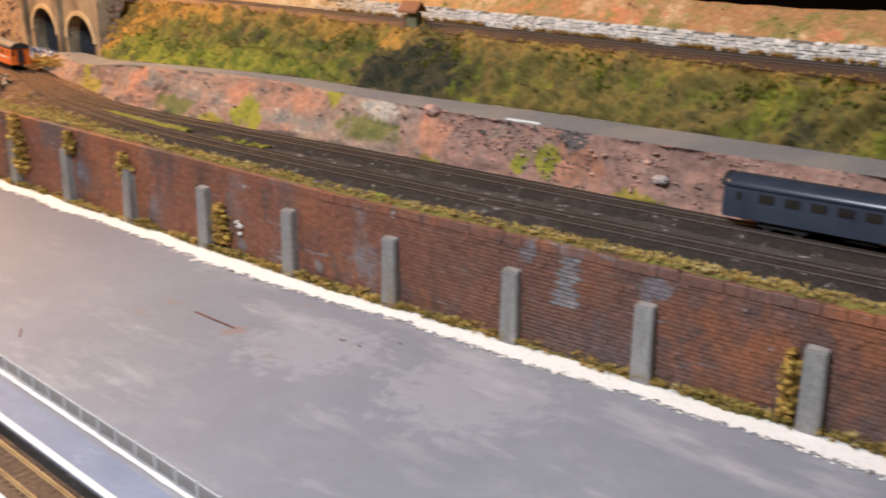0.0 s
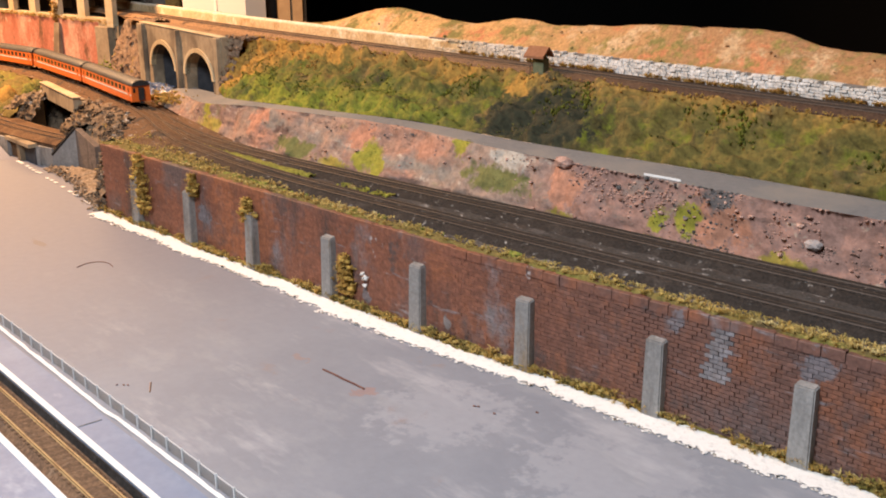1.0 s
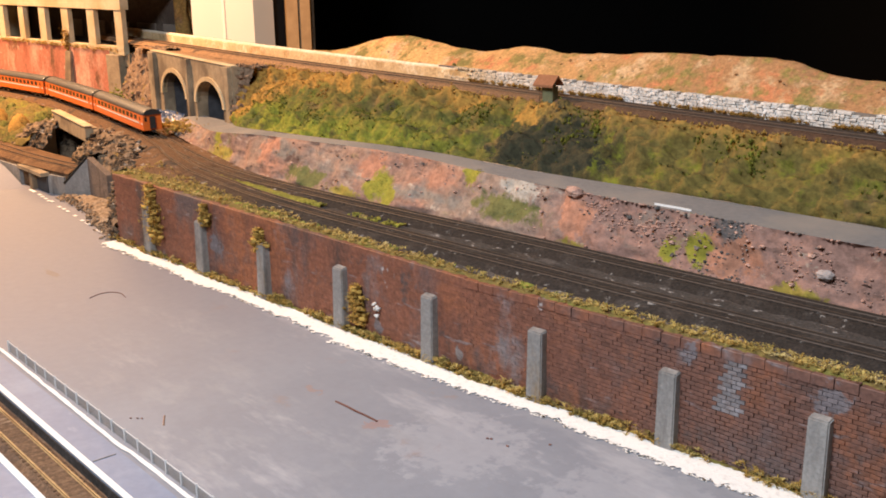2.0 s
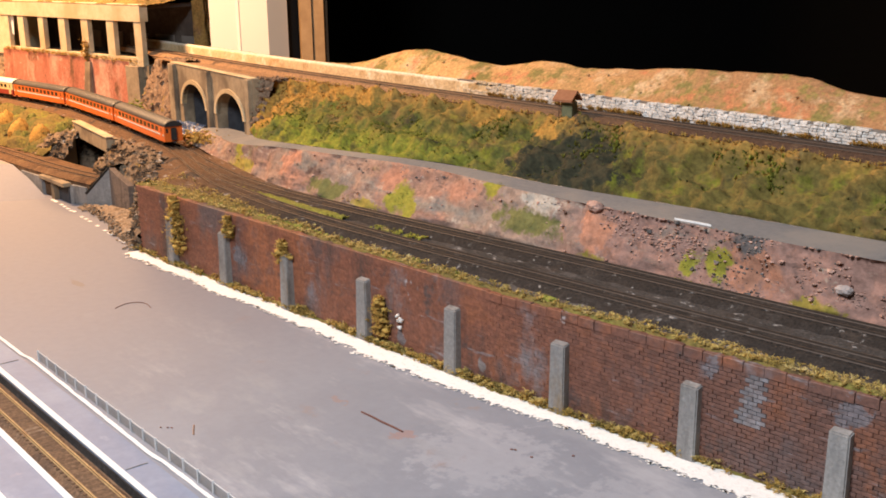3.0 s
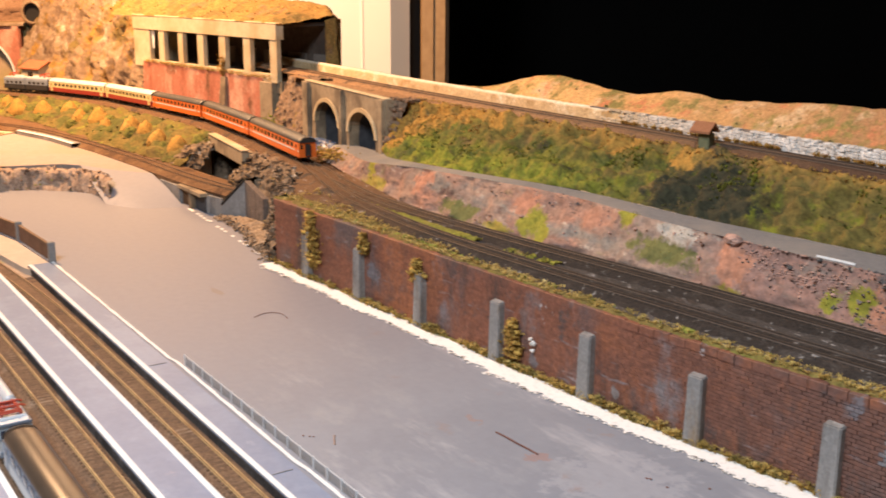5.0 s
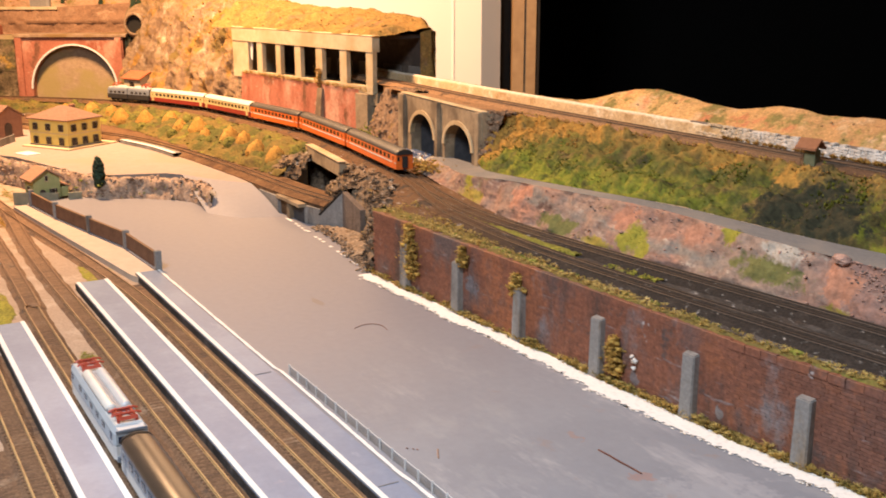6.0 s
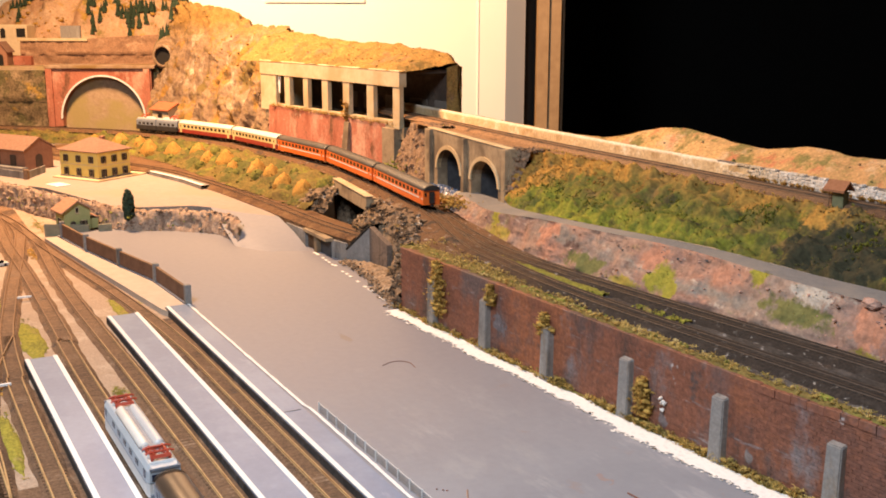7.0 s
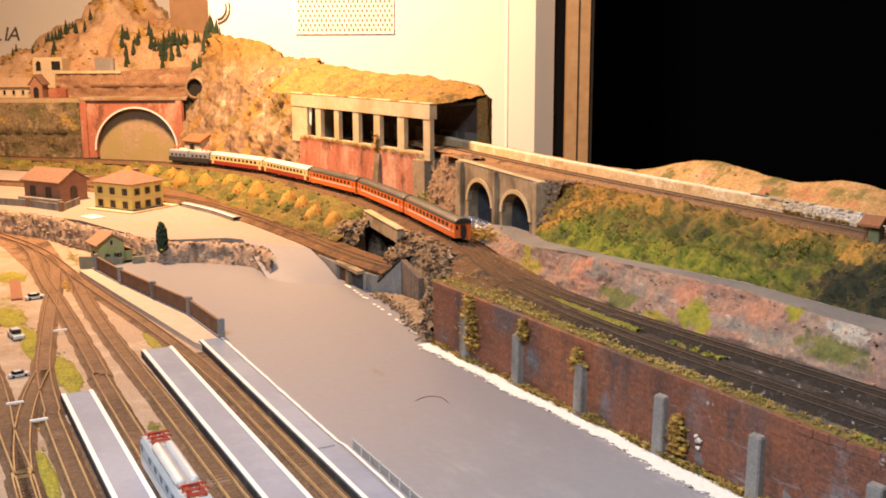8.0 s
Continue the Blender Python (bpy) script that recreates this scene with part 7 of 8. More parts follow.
STRAW_MAT = layered("pale_straw_fibres", (0.54, 0.40, 0.13), [((0.38, 0.29, 0.08), 40, 0.5, 0.62, ONE, 0.0), ((0.62, 0.50, 0.23), 60, 0.56, 0.66, ONE, 3.0)], 500, 0.3, piece=0.25)
DARK_WEED = layered("dark_olive_weeds", (0.17, 0.125, 0.038), [((0.19, 0.165, 0.04), 50, 0.5, 0.62, ONE, 0.0), ((0.08, 0.055, 0.025), 60, 0.56, 0.66, ONE, 3.0)], 500, 0.35, piece=0.2)
WEED_MAT = layered("ochre_olive_weeds", (0.42, 0.27, 0.066), [((0.26, 0.195, 0.05), 40, 0.50, 0.62, ONE, 0.0), ((0.50, 0.35, 0.10), 60, 0.56, 0.66, ONE, 3.0)], 500, 0.35, piece=0.15)
# along the brick wall: ochre tufts on its top and foot
top, foot = [], []
for k in range(3600):
    x = rnd.uniform(-0.79, 0.30)
    dense = 0.75 + 0.9 * fbm(x * 22, 4.4)
    if rnd.random() < dense:
        room = max(0.0105, interp(x, [(p[0], p[1]) for p in reversed(MAIN)]) - 0.013 - wall_y(x)) if x < -0.55 else 0.0105
        top.append((x, wall_y(x) + rnd.uniform(0.0015, room), WALL_TOP + rnd.uniform(0.0, 0.0014), rnd.uniform(0.0006, 0.0019)))
for k in range(7000):
    x = rnd.uniform(-0.79, 0.30)
    if rnd.random() < 0.60 + 1.1 * fbm(x * 30, 1.7):
        foot.append((x, wall_y(x) - rnd.uniform(0.0, 0.0058), rnd.uniform(0.0003, 0.0034) * (1 + max(0, 1.6 * fbm(x * 40, 8.0))), rnd.uniform(0.0009, 0.0025)))
TURF_X = [-0.79, -0.74, -0.68, -0.60, -0.50, -0.40, -0.30, -0.20, -0.05, 0.10, 0.30]


def turf_width(x):
    return max(0.0100, min(0.024, interp(x, [(p[0], p[1]) for p in reversed(MAIN)]) - 0.0135 - wall_y(x))) if x < -0.5 else 0.0100


terrain("wall_top_turf", [[(x, wall_y(x) + 0.0012, WALL_TOP - 0.0012) for x in TURF_X], [(x, wall_y(x) + 0.3 * turf_width(x), WALL_TOP + 0.0004) for x in TURF_X], [(x, wall_y(x) + 0.75 * turf_width(x), WALL_TOP + 0.0002) for x in TURF_X], [(x, wall_y(x) + turf_width(x), WALL_TOP - 0.0026) for x in TURF_X]], DARK_WEED, "dark olive turf strip along the wall top", "turf", 0.0017, 160, 5, 0.6, 0.0022)
clumps("wall_top_grass", top[::2], WEED_MAT, "ochre dry flock grass along the wall top", "grass", shapes=STRAW + BLADES[:3], soft=False)
clumps("wall_top_straw", [(x, y, z, r * 1.1) for x, y, z, r in top[1::2]] + [(x + rnd.gauss(0, 0.003), y + rnd.gauss(-0.0005, 0.0015), z + 0.0004, r) for x, y, z, r in top[::3]], STRAW_MAT, "pale straw fibres on the wall top", "grass", shapes=STRAW, soft=False)
FOOT_X = list(np.arange(-0.785, 0.301, 0.005))
terrain("wall_foot_turf", [[(x, wall_y(x) - 0.0030 - 0.0040 * max(0.0, 0.4 + 1.2 * fbm(x * 30, 1.7)), -0.0004) for x in FOOT_X], [(x, wall_y(x) - 0.0028, 0.0006 + 0.0016 * max(0.0, 0.4 + 1.2 * fbm(x * 30, 1.7))) for x in FOOT_X], [(x, wall_y(x) - 0.0004, 0.0010 + 0.0026 * max(0.0, 0.4 + 1.2 * fbm(x * 30, 1.7))) for x in FOOT_X]], DARK_WEED, "olive turf along the foot of the wall", "turf", 0.0013, 260, 4, 0.5, 0.002)
clumps("wall_foot_grass", foot[::2], WEED_MAT, "ochre green weeds along the foot of the wall", "grass", shapes=STRAW + BLADES[:3], soft=False)
clumps("wall_foot_straw", foot[1::4], STRAW_MAT, "pale straw fibres at the foot of the wall", "grass", shapes=STRAW, soft=False)
clumps("wall_foot_weeds", foot[3::4], DARK_WEED, "dark olive weeds at the foot of the wall", "grass", shapes=STRAW + BLADES[:3], soft=False)
clumps("wall_top_moss", [(x, wall_y(x) + 0.008, WALL_TOP + 0.0005, rnd.uniform(0.0012, 0.0026)) for x in [rnd.gauss(-0.585, 0.014) for _ in range(40)] + [rnd.uniform(-0.78, -0.3) for _ in range(50)]], FLOCK_LIME, "bright green moss on the wall top", "moss", shapes=BLADES + TUFTS[:4], soft=False)


def ivy(x, z0, z1, spread, mat, label, n=60):
    pts = []
    for k in range(n):
        t = rnd.random()
        r = spread * (0.45 + 0.7 * math.sin(math.pi * min(1, 0.15 + t)))
        px = x + rnd.gauss(0, r * 0.5)
        pts.append((px, wall_y(px) - rnd.uniform(0.0005, 0.0045), z0 + (z1 - z0) * t, rnd.uniform(0.0012, 0.0028)))
    ob = thing("wall_bush", label, "bush", "bushes on the brick wall")
    clumps("foliage", pts, mat, "", "", shapes=STRAW + BLADES + TUFTS[:2], parent=ob)
    part("stem", Mesh().tube([(x, wall_y(x) - 0.001, z0 - 0.002), (x + 0.001, wall_y(x) - 0.002, z0 + (z1 - z0) * 0.5), (x, wall_y(x) - 0.001, z1)], 0.0005, 5), TRUNK, ob)


ivy(-0.7235, 0.010, 0.054, 0.0105, FLOCK_YELLOW, "dense ochre ivy hanging down the wall", 620)
ivy(-0.6480, 0.036, 0.052, 0.0060, WEED_MAT, "thin olive creeper near the wall top", 170)
ivy(-0.5830, 0.030, 0.046, 0.0060, WEED_MAT, "small olive bush over a pillar head", 220)
ivy(-0.4835, 0.006, 0.030, 0.0072, FLOCK_YELLOW, "ochre bush growing beside a pillar", 260)
ivy(-0.1335, 0.004, 0.033, 0.0035, FLOCK_YELLOW, "narrow ochre creeper beside a pillar", 200)
clumps("white_blossom", [(-0.4655 + rnd.gauss(0, 0.0012), wall_y(-0.466) - 0.002, 0.0200 + rnd.gauss(0, 0.0020), rnd.uniform(0.0006, 0.0014)) for _ in range(16)], WHITE_STONE, "small white blossom on the wall", "blossom")

# rocks along the lower edge of the road
kerb_rocks, dark_rocks = [], []
for k in range(1900):
    x = rnd.choice((rnd.gauss(-0.345, 0.028), rnd.uniform(-0.43, -0.20), rnd.uniform(-0.43, -0.24), rnd.uniform(-0.62, 0.1)))
    top_y = interp(x, [(a, b) for a, b, _ in road_lo])
    y = top_y - abs(rnd.gauss(0.0004, 0.0026))
    if not patch((x, y * 0.6, 0), 55, -0.18):
        continue
    near = SLOPE_GRID.reshape(-1, 3)
    z = near[int(np.argmin((near[:, 0] - x) ** 2 + (near[:, 1] - y) ** 2))][2]
    spot = (x, y, z - 0.0001, rnd.uniform(0.0003, 0.0010) * (1.8 if rnd.random() < 0.08 else 1))
    (dark_rocks if abs(x + 0.303) < 0.026 * rnd.random() + 0.004 and rnd.random() < 0.8 or rnd.random() < 0.18 else kerb_rocks).append(spot)
PINK_STONE = layered("pink_brown_stone", (0.33, 0.205, 0.165), [((0.46, 0.29, 0.225), 60, 0.5, 0.62, ONE, 0.0), ((0.18, 0.11, 0.09), 70, 0.55, 0.66, ONE, 3.0)], 400, 0.3, piece=0.30)
clumps("roadside_rocks", kerb_rocks, PINK_STONE, "pink and purple-brown rubble along the edge of the road", "rocks", shapes=TUFTS + CLUMPS, flat=0.6, soft=False)
clumps("roadside_dark_rocks", dark_rocks, layered("dark_grey_stone", (0.11, 0.10, 0.095), [((0.24, 0.22, 0.205), 60, 0.54, 0.64, ONE, 0.0), ((0.045, 0.04, 0.038), 70, 0.52, 0.64, ONE, 3.0)], 400, 0.3, piece=0.3), "dark grey rubble along the edge of the road", "rocks", soft=False)
rock_mass("boulder", (-0.4045, 0.5015, 0.0835), (0.0062, 0.0034, 0.0034), PINK_STONE, "rounded pink-brown boulder at the road edge", 0.18, 1.6, 3)
rock_mass("boulder", (-0.2495, 0.5108, 0.0668), (0.0046, 0.0028, 0.0025), layered("pale_boulder", (0.36, 0.31, 0.29), [((0.22, 0.17, 0.15), 90, 0.52, 0.62, ONE, 0.0)], 300, 0.2), "pale grey boulder on the slope", 0.22, 1.8, 3)
# embankment
dark, ochre = [], []
for x, y, z, r in spots_on(BANK_GRID, 4200, (0.0010, 0.0030)):
    n = fbm(x * 24, y * 40, z * 40)
    h = (z - 0.085) / 0.032
    west_end = min(1.0, max(0.0, (-0.62 - x) / 0.16))
    if (west_end * (h + 0.5 * n) > 0.62 or h > 0.90) and rnd.random() < 0.8:
        ochre.append((x, y, z, r * 0.9))
    elif -0.56 < x and h > 0.1 and n < -0.22 and rnd.random() < 0.3:
        dark.append((x, y, z, r))
for _ in range(200):
    x, h = rnd.gauss(-0.475, 0.026), rnd.random()
    k = int(np.argmin(np.abs(BANK_GRID[0, :, 0] - x)))
    p = BANK_GRID[min(BANK_GRID.shape[0] - 1, int(h * BANK_GRID.shape[0])), k]
    if fbm(p[0] * 60, p[2] * 60, 2.0) > -0.15 - 0.2 * h:
        dark.append((x, p[1], p[2], rnd.uniform(0.0010, 0.0026)))
clumps("embankment_shrubs", [(x, y, z, r * 0.75) for x, y, z, r in dark], FLOCK_DARK, "dark green shrubs on the embankment", "shrubs", shapes=BLADES, flat=0.6, soft=False)
FLOCK_LEAF = layered("leafy_green_flock", (0.16, 0.165, 0.020), [((0.085, 0.095, 0.016), 70, 0.48, 0.60, ONE, 2.0), ((0.25, 0.225, 0.030), 90, 0.54, 0.66, ONE, 5.0)], 420, 0.35, piece=0.2)
leafy = []
for _ in range(60):
    cx, ch = rnd.uniform(-0.57, 0.25), rnd.uniform(0.52, 0.93)
    wide = rnd.uniform(0.003, 0.008)
    for _ in range(26):
        x, h = cx + rnd.gauss(0, wide), min(0.97, max(0.2, ch + rnd.gauss(0, 0.07)))
        p = BANK_GRID[int(h * (BANK_GRID.shape[0] - 1)), int(np.argmin(np.abs(BANK_GRID[0, :, 0] - x)))]
        leafy.append((x, p[1] - 0.0008, p[2] + 0.0004, rnd.uniform(0.0011, 0.0026)))
for _ in range(70):
    cx, ch = rnd.uniform(-0.845, -0.54), rnd.uniform(0.12, 0.92)
    dry = ch - 0.9 * (cx + 0.62) > 0.72
    for _ in range(16):
        x, h = cx + rnd.gauss(0, 0.0045), min(0.97, max(0.03, ch + rnd.gauss(0, 0.05)))
        p = BANK_GRID[int(h * (BANK_GRID.shape[0] - 1)), int(np.argmin(np.abs(BANK_GRID[0, :, 0] - x)))]
        (ochre if dry else leafy).append((x, p[1] - 0.0006, p[2] + 0.0002, rnd.uniform(0.0008, 0.0020)))
clumps("embankment_bushes", leafy, FLOCK_LEAF, "clumps of leafy green flock under the embankment crest", "bushes", shapes=BLADES, flat=0.8, soft=False)
fringe = []
for k in range(1000):
    x = rnd.uniform(-0.62, 0.40)
    if patch((x, 0.3, 0), 30, -0.25):
        fringe.append((x, interp(x, list(zip(UX, UY))) + 0.0345 + rnd.gauss(0, 0.0006), 0.1192, rnd.uniform(0.0018, 0.0038)))
clumps("stone_wall_foot_grass", fringe, OCHRE_MAT, "ochre grass along the foot of the stone wall", "grass", shapes=STRAW + BLADES, soft=False)
clumps("embankment_dry_grass", ochre, OCHRE_MAT, "ochre dry grass on the embankment crest", "grass", shapes=BLADES + STRAW, flat=0.6, soft=False)
verge = []
for k in range(900):
    x = rnd.uniform(-0.86, 0.40)
    verge.append((x, interp(x, list(zip(UX, UY))) + rnd.gauss(-0.001, 0.0025), 0.1168 + rnd.uniform(0, 0.001), rnd.uniform(0.0008, 0.0022)))
clumps("upper_verge_grass", verge, FLOCK_YELLOW, "ochre grass verge of the upper line", "grass", shapes=BLADES + STRAW, soft=False)
# rocks and moss on the gravel slope
def rocky(i, j, p):
    return fbm(p[0] * 18, p[1] * 30) > -0.05 or p[0] > -0.5 and i > 0.5


clumps("slope_rocks", spots_on(SLOPE_GRID, 150, (0.0006, 0.0017), rocky, -0.35), PINK_STONE, "loose pink and grey rocks on the slope", "rocks", flat=0.55, shapes=CLUMPS, soft=False)
clumps("slope_red_rocks", spots_on(SLOPE_GRID, 150, (0.0004, 0.0011), rocky, -0.3), SLOPE_MAT, "small reddish loose stones on the slope", "rocks", flat=0.6, shapes=CLUMPS, soft=False)
moss = []
for cx, cy, rad, n in ((-0.567, 0.485, 0.007, 90), (-0.488, 0.4995, 0.006, 50), (-0.337, 0.501, 0.005, 50), (-0.319, 0.504, 0.007, 80), (-0.830, 0.5055, 0.006, 60), (-0.12, 0.525, 0.007, 40), (-0.448, 0.494, 0.013, 40)):
    for _ in range(n):
        x, y = cx + rnd.gauss(0, rad * 0.7), cy + rnd.gauss(0, 0.003)
        k = int(np.argmin((SLOPE_GRID[:, :, 0] - x) ** 2 + (SLOPE_GRID[:, :, 1] - y) ** 2))
        moss.append((x, y, SLOPE_GRID.reshape(-1, 3)[k][2], rnd.uniform(0.0004, 0.0011)))
MOSS_MAT = layered("lime_moss", (0.29, 0.26, 0.04), [((0.20, 0.185, 0.035), 60, 0.5, 0.62, ONE, 0.0), ((0.32, 0.23, 0.10), 70, 0.58, 0.68, ONE, 3.0)], 450, 0.4)
clumps("slope_moss", moss, MOSS_MAT, "lime green moss tufts on the slope", "moss", flat=0.4, shapes=BLADES, soft=False)
between = []
for k in range(700):
    x = rnd.uniform(-0.80, -0.50)
    a, b = interp(x, [(p[0], p[1]) for p in reversed(MAIN)]), interp(x, [(p[0], p[1]) for p in reversed(SECOND)])
    if b - a > 0.018 and patch((x, 0, 0), 26, -0.05):
        between.append((x, a + (b - a) * rnd.uniform(0.35, 0.62), 0.0545, rnd.uniform(0.0006, 0.0018)))
def mid_track(x, f):
    a, b = interp(x, [(p[0], p[1]) for p in reversed(MAIN)]), interp(x, [(p[0], p[1]) for p in reversed(SECOND)])
    return a + (b - a) * f


MID_X = list(np.arange(-0.690, -0.575, 0.005))
rows = []
for f, z in ((0.34, 0.0532), (0.42, 0.0555), (0.60, 0.0557), (0.70, 0.0532)):
    rows.append([(x, mid_track(x, 0.51 + (f - 0.51) * max(0.15, 0.9 + 0.9 * fbm(x * 30, 2.0)) * min(1.0, (x + 0.695) * 40, (-0.570 - x) * 40)), z) for x in MID_X])
terrain("track_turf", rows, layered("olive_track_turf", (0.17, 0.165, 0.030), [((0.25, 0.235, 0.035), 60, 0.5, 0.62, ONE, 0.0), ((0.20, 0.14, 0.05), 50, 0.55, 0.65, ONE, 3.0)], 450, 0.4), "long olive green turf mat between the two tracks", "turf", 0.0010, 200, 4, 0.5, 0.003)
clumps("track_weeds", between, MOSS_MAT, "olive weeds between the two main tracks", "grass", shapes=BLADES + TUFTS[:4], soft=False)
# dry hill, gallery hill, cliff
clumps("hill_grass", spots_on(HILL_GRID, 70, (0.0005, 0.0013), lambda i, j, p: i < 0.5 and patch(p, 20, -0.1)), HILL_MAT, "sparse olive flock on the dry hills", "grass")
clumps("hill_dry_grass", spots_on(HILL_GRID, 160, (0.0004, 0.0012), lambda i, j, p: i < 0.5), HILL_MAT, "sparse ochre flock on the dry hills", "grass")
clumps("gallery_hill_grass", spots_on(CAP_GRID, 500, (0.0006, 0.0015), lambda i, j, p: 0.04 < i < 0.85, 0.0), CAP_MAT, "thick ochre grass over the gallery", "grass")
clumps("cliff_grass", spots_on(CLIFF_GRID, 260, (0.0010, 0.0028), lambda i, j, p: patch(p, 9, 0.02) and i > 0.3, 0.0), OCHRE_MAT, "ochre tufts on the cliff", "grass")
clumps("mountain_grass", spots_on(MOUNT_GRID, 500, (0.002, 0.007), lambda i, j, p: patch(p, 8, 0.08), 0.0), OCHRE_MAT, "ochre tufts on the mountain", "grass")
ledge = []
for k in range(620):
    t = rnd.random()
    q = GAL_AT @ Vector((GAL_L * t * 0.9, rnd.uniform(-0.004, 0.0005), 0.1085 + 0.0022 * t + rnd.gauss(0, 0.0012)))
    ledge.append((q.x, q.y, q.z + rnd.uniform(-0.001, 0.001), rnd.uniform(0.0008, 0.0022)))
clumps("gallery_ledge_grass", ledge, FLOCK_YELLOW, "ochre grass along the gallery ledge", "grass", shapes=STRAW + BLADES, soft=False)
gal_bush = thing("gallery_bush", "small ochre bush growing before a gallery post", "bush")
clumps("foliage", [tuple(GAL_AT @ Vector((0.119 + rnd.gauss(0, 0.004), -0.003 + rnd.gauss(0, 0.0015), 0.105 + 0.026 * rnd.random() ** 1.3))) + (rnd.uniform(0.0008, 0.0020),) for _ in range(90)], OCHRE_MAT, "", "", shapes=BLADES + TUFTS, parent=gal_bush)
# flank of the curve: bushes
clumps("flank_shrubs", spots_on(FLANK_GRID, 700, (0.0008, 0.0022), lambda i, j, p: True, 0.0), FLANK_MAT, "yellow and green shrubs below the curve", "shrubs")


def mound_bush(x, y, z, r, mat, label, taper=0.1, name="slope_bush"):
    """A rounded flock bush, or a tapering flock-covered outcrop: a rough core under many small tufts."""
    ob = thing(name, label, name[6:], "bushes below the curve" if name == "slope_bush" else "outcrops below the curve")
    core, tufts = Mesh(), []
    vs, fs = random.choice(MOUNDS)
    core.add([(x + p[0] * r * (1 - taper * p[2]), y + p[1] * r * 0.8 * (1 - taper * p[2]), z + p[2] * r * (0.95 if taper > 0.2 else 0.85)) for p in vs], fs)
    for _ in range(26):
        d = Vector((rnd.gauss(0, 1), rnd.gauss(0, 1), rnd.gauss(0.3, 1))).normalized()
        tufts.append((x + d.x * r * (1 - taper * d.z), y + d.y * r * 0.8 * (1 - taper * d.z), z + d.z * r * 0.82, rnd.uniform(0.0006, 0.0015)))
    part("core", core, mat, ob, "", True)
    clumps("foliage", tufts, mat, "", "", parent=ob)


for k in range(26):
    x = -1.165 - k * 0.028 + rnd.uniform(-0.008, 0.008)
    ye, zl = interp(x, [(q[0], q[1]) for q in reversed(MAIN)]), interp(x, [(q[0], q[2]) for q in reversed(MAIN)])
    dry = k % 2 == 1
    s = rnd.uniform(0.38, 0.66) if dry else rnd.uniform(0.10, 0.90)
    r = rnd.uniform(0.0130, 0.0180) if dry else rnd.uniform(0.007, 0.012)
    lo_y = interp(x, [(q[0], q[1]) for q in reversed(lower_edge)])
    mound_bush(x, (ye - 0.018) * (1 - s) + lo_y * s, (zl - 0.002) * (1 - s) + 0.022 * s - 0.05 * r, r, OCHRE_MAT if dry else SHRUB_MAT, "ochre flock-covered outcrop on the slope" if dry else "rounded olive green bush on the slope", 0.40 if dry else 0.1, "slope_outcrop" if dry else "slope_bush")
# lime bushes at the portal and the foam of the stream
clumps("portal_bushes", [(-1.135 + rnd.gauss(0, 0.010), 0.545 + rnd.gauss(0, 0.006), 0.056 + abs(rnd.gauss(0, 0.007)), rnd.uniform(0.0008, 0.0022)) for _ in range(220)], FLOCK_LIME, "lime green bush by the rock face", "bushes", shapes=BLADES + TUFTS[:3], soft=False)
clumps("portal_dry_grass", [(-0.925 + rnd.gauss(0, 0.018), 0.512 + rnd.gauss(0, 0.008), 0.0575 + abs(rnd.gauss(0, 0.0035)), rnd.uniform(0.0008, 0.0024)) for _ in range(360)], FLOCK_YELLOW, "ochre grass before the portal", "grass", shapes=BLADES + TUFTS[:3], soft=False)
for grid, mat in CRAGS:
    clumps("crag_stones", spots_on(grid, 130, (0.0010, 0.0034), lambda i, j, p: True, -0.2), mat, "jagged brown stones of the rock face", "rocks", soft=False)
STREAM_MAT = layered("blue_foaming_water", (0.05, 0.085, 0.17), [((0.14, 0.20, 0.32), 60, 0.48, 0.60, ONE, 0.0), ((0.62, 0.67, 0.74), 130, 0.57, 0.65, ONE, 3.0), ((0.05, 0.06, 0.09), 70, 0.60, 0.70, ONE, 6.0)], 300, 0.2, 0.25, 0.6, 0.002, 0.5)
terrain("stream", [[(-1.022, 0.5560, 0.0590), (-1.000, 0.5540, 0.0600), (-0.972, 0.5510, 0.0600)], [(-1.028, 0.5440, 0.0600), (-1.000, 0.5420, 0.0625), (-0.965, 0.5400, 0.0610)], [(-1.030, 0.5330, 0.0550), (-1.002, 0.5310, 0.0560), (-0.975, 0.5300, 0.0560)], [(-1.026, 0.5270, 0.0510), (-1.002, 0.5260, 0.0510), (-0.982, 0.5250, 0.0510)]], STREAM_MAT, "blue and white foaming little stream before the tunnel", "stream", 0.0035, 110, 7, 0.4, 0.0025)
clumps("stream_foam", [(-1.000 + rnd.gauss(0, 0.015), 0.538 + rnd.gauss(0, 0.006), 0.0600 + abs(rnd.gauss(0, 0.0015)), rnd.uniform(0.0006, 0.0016)) for _ in range(150)], STREAM_MAT, "white flecks of foam on the little stream", "foam", shapes=BLADES, soft=False)
# rocks bordering the forecourt
edge = smooth_line([(-1.62, 0.085), (-1.50, 0.160), (-1.40, 0.195), (-1.30, 0.235), (-1.235, 0.262), (-1.215, 0.295), (-1.195, 0.328), (-1.15, 0.352), (-1.105, 0.350)], 0.002)
BORDER_ROCK = layered("pale_brown_rock", (0.35, 0.255, 0.19), [((0.21, 0.14, 0.10), 70, 0.5, 0.62, ONE, 0.0), ((0.43, 0.34, 0.27), 90, 0.56, 0.68, ONE, 3.0), ((0.13, 0.09, 0.06), 110, 0.60, 0.70, ONE, 6.0)], 400, 0.3, piece=0.15)
inner = [(p[0] - 0.004, p[1] + 0.003, 0.0200) for p in edge[::30]]
crest_line = [(p[0] + 0.002, p[1] - 0.002, 0.0205) for p in edge[::30]]
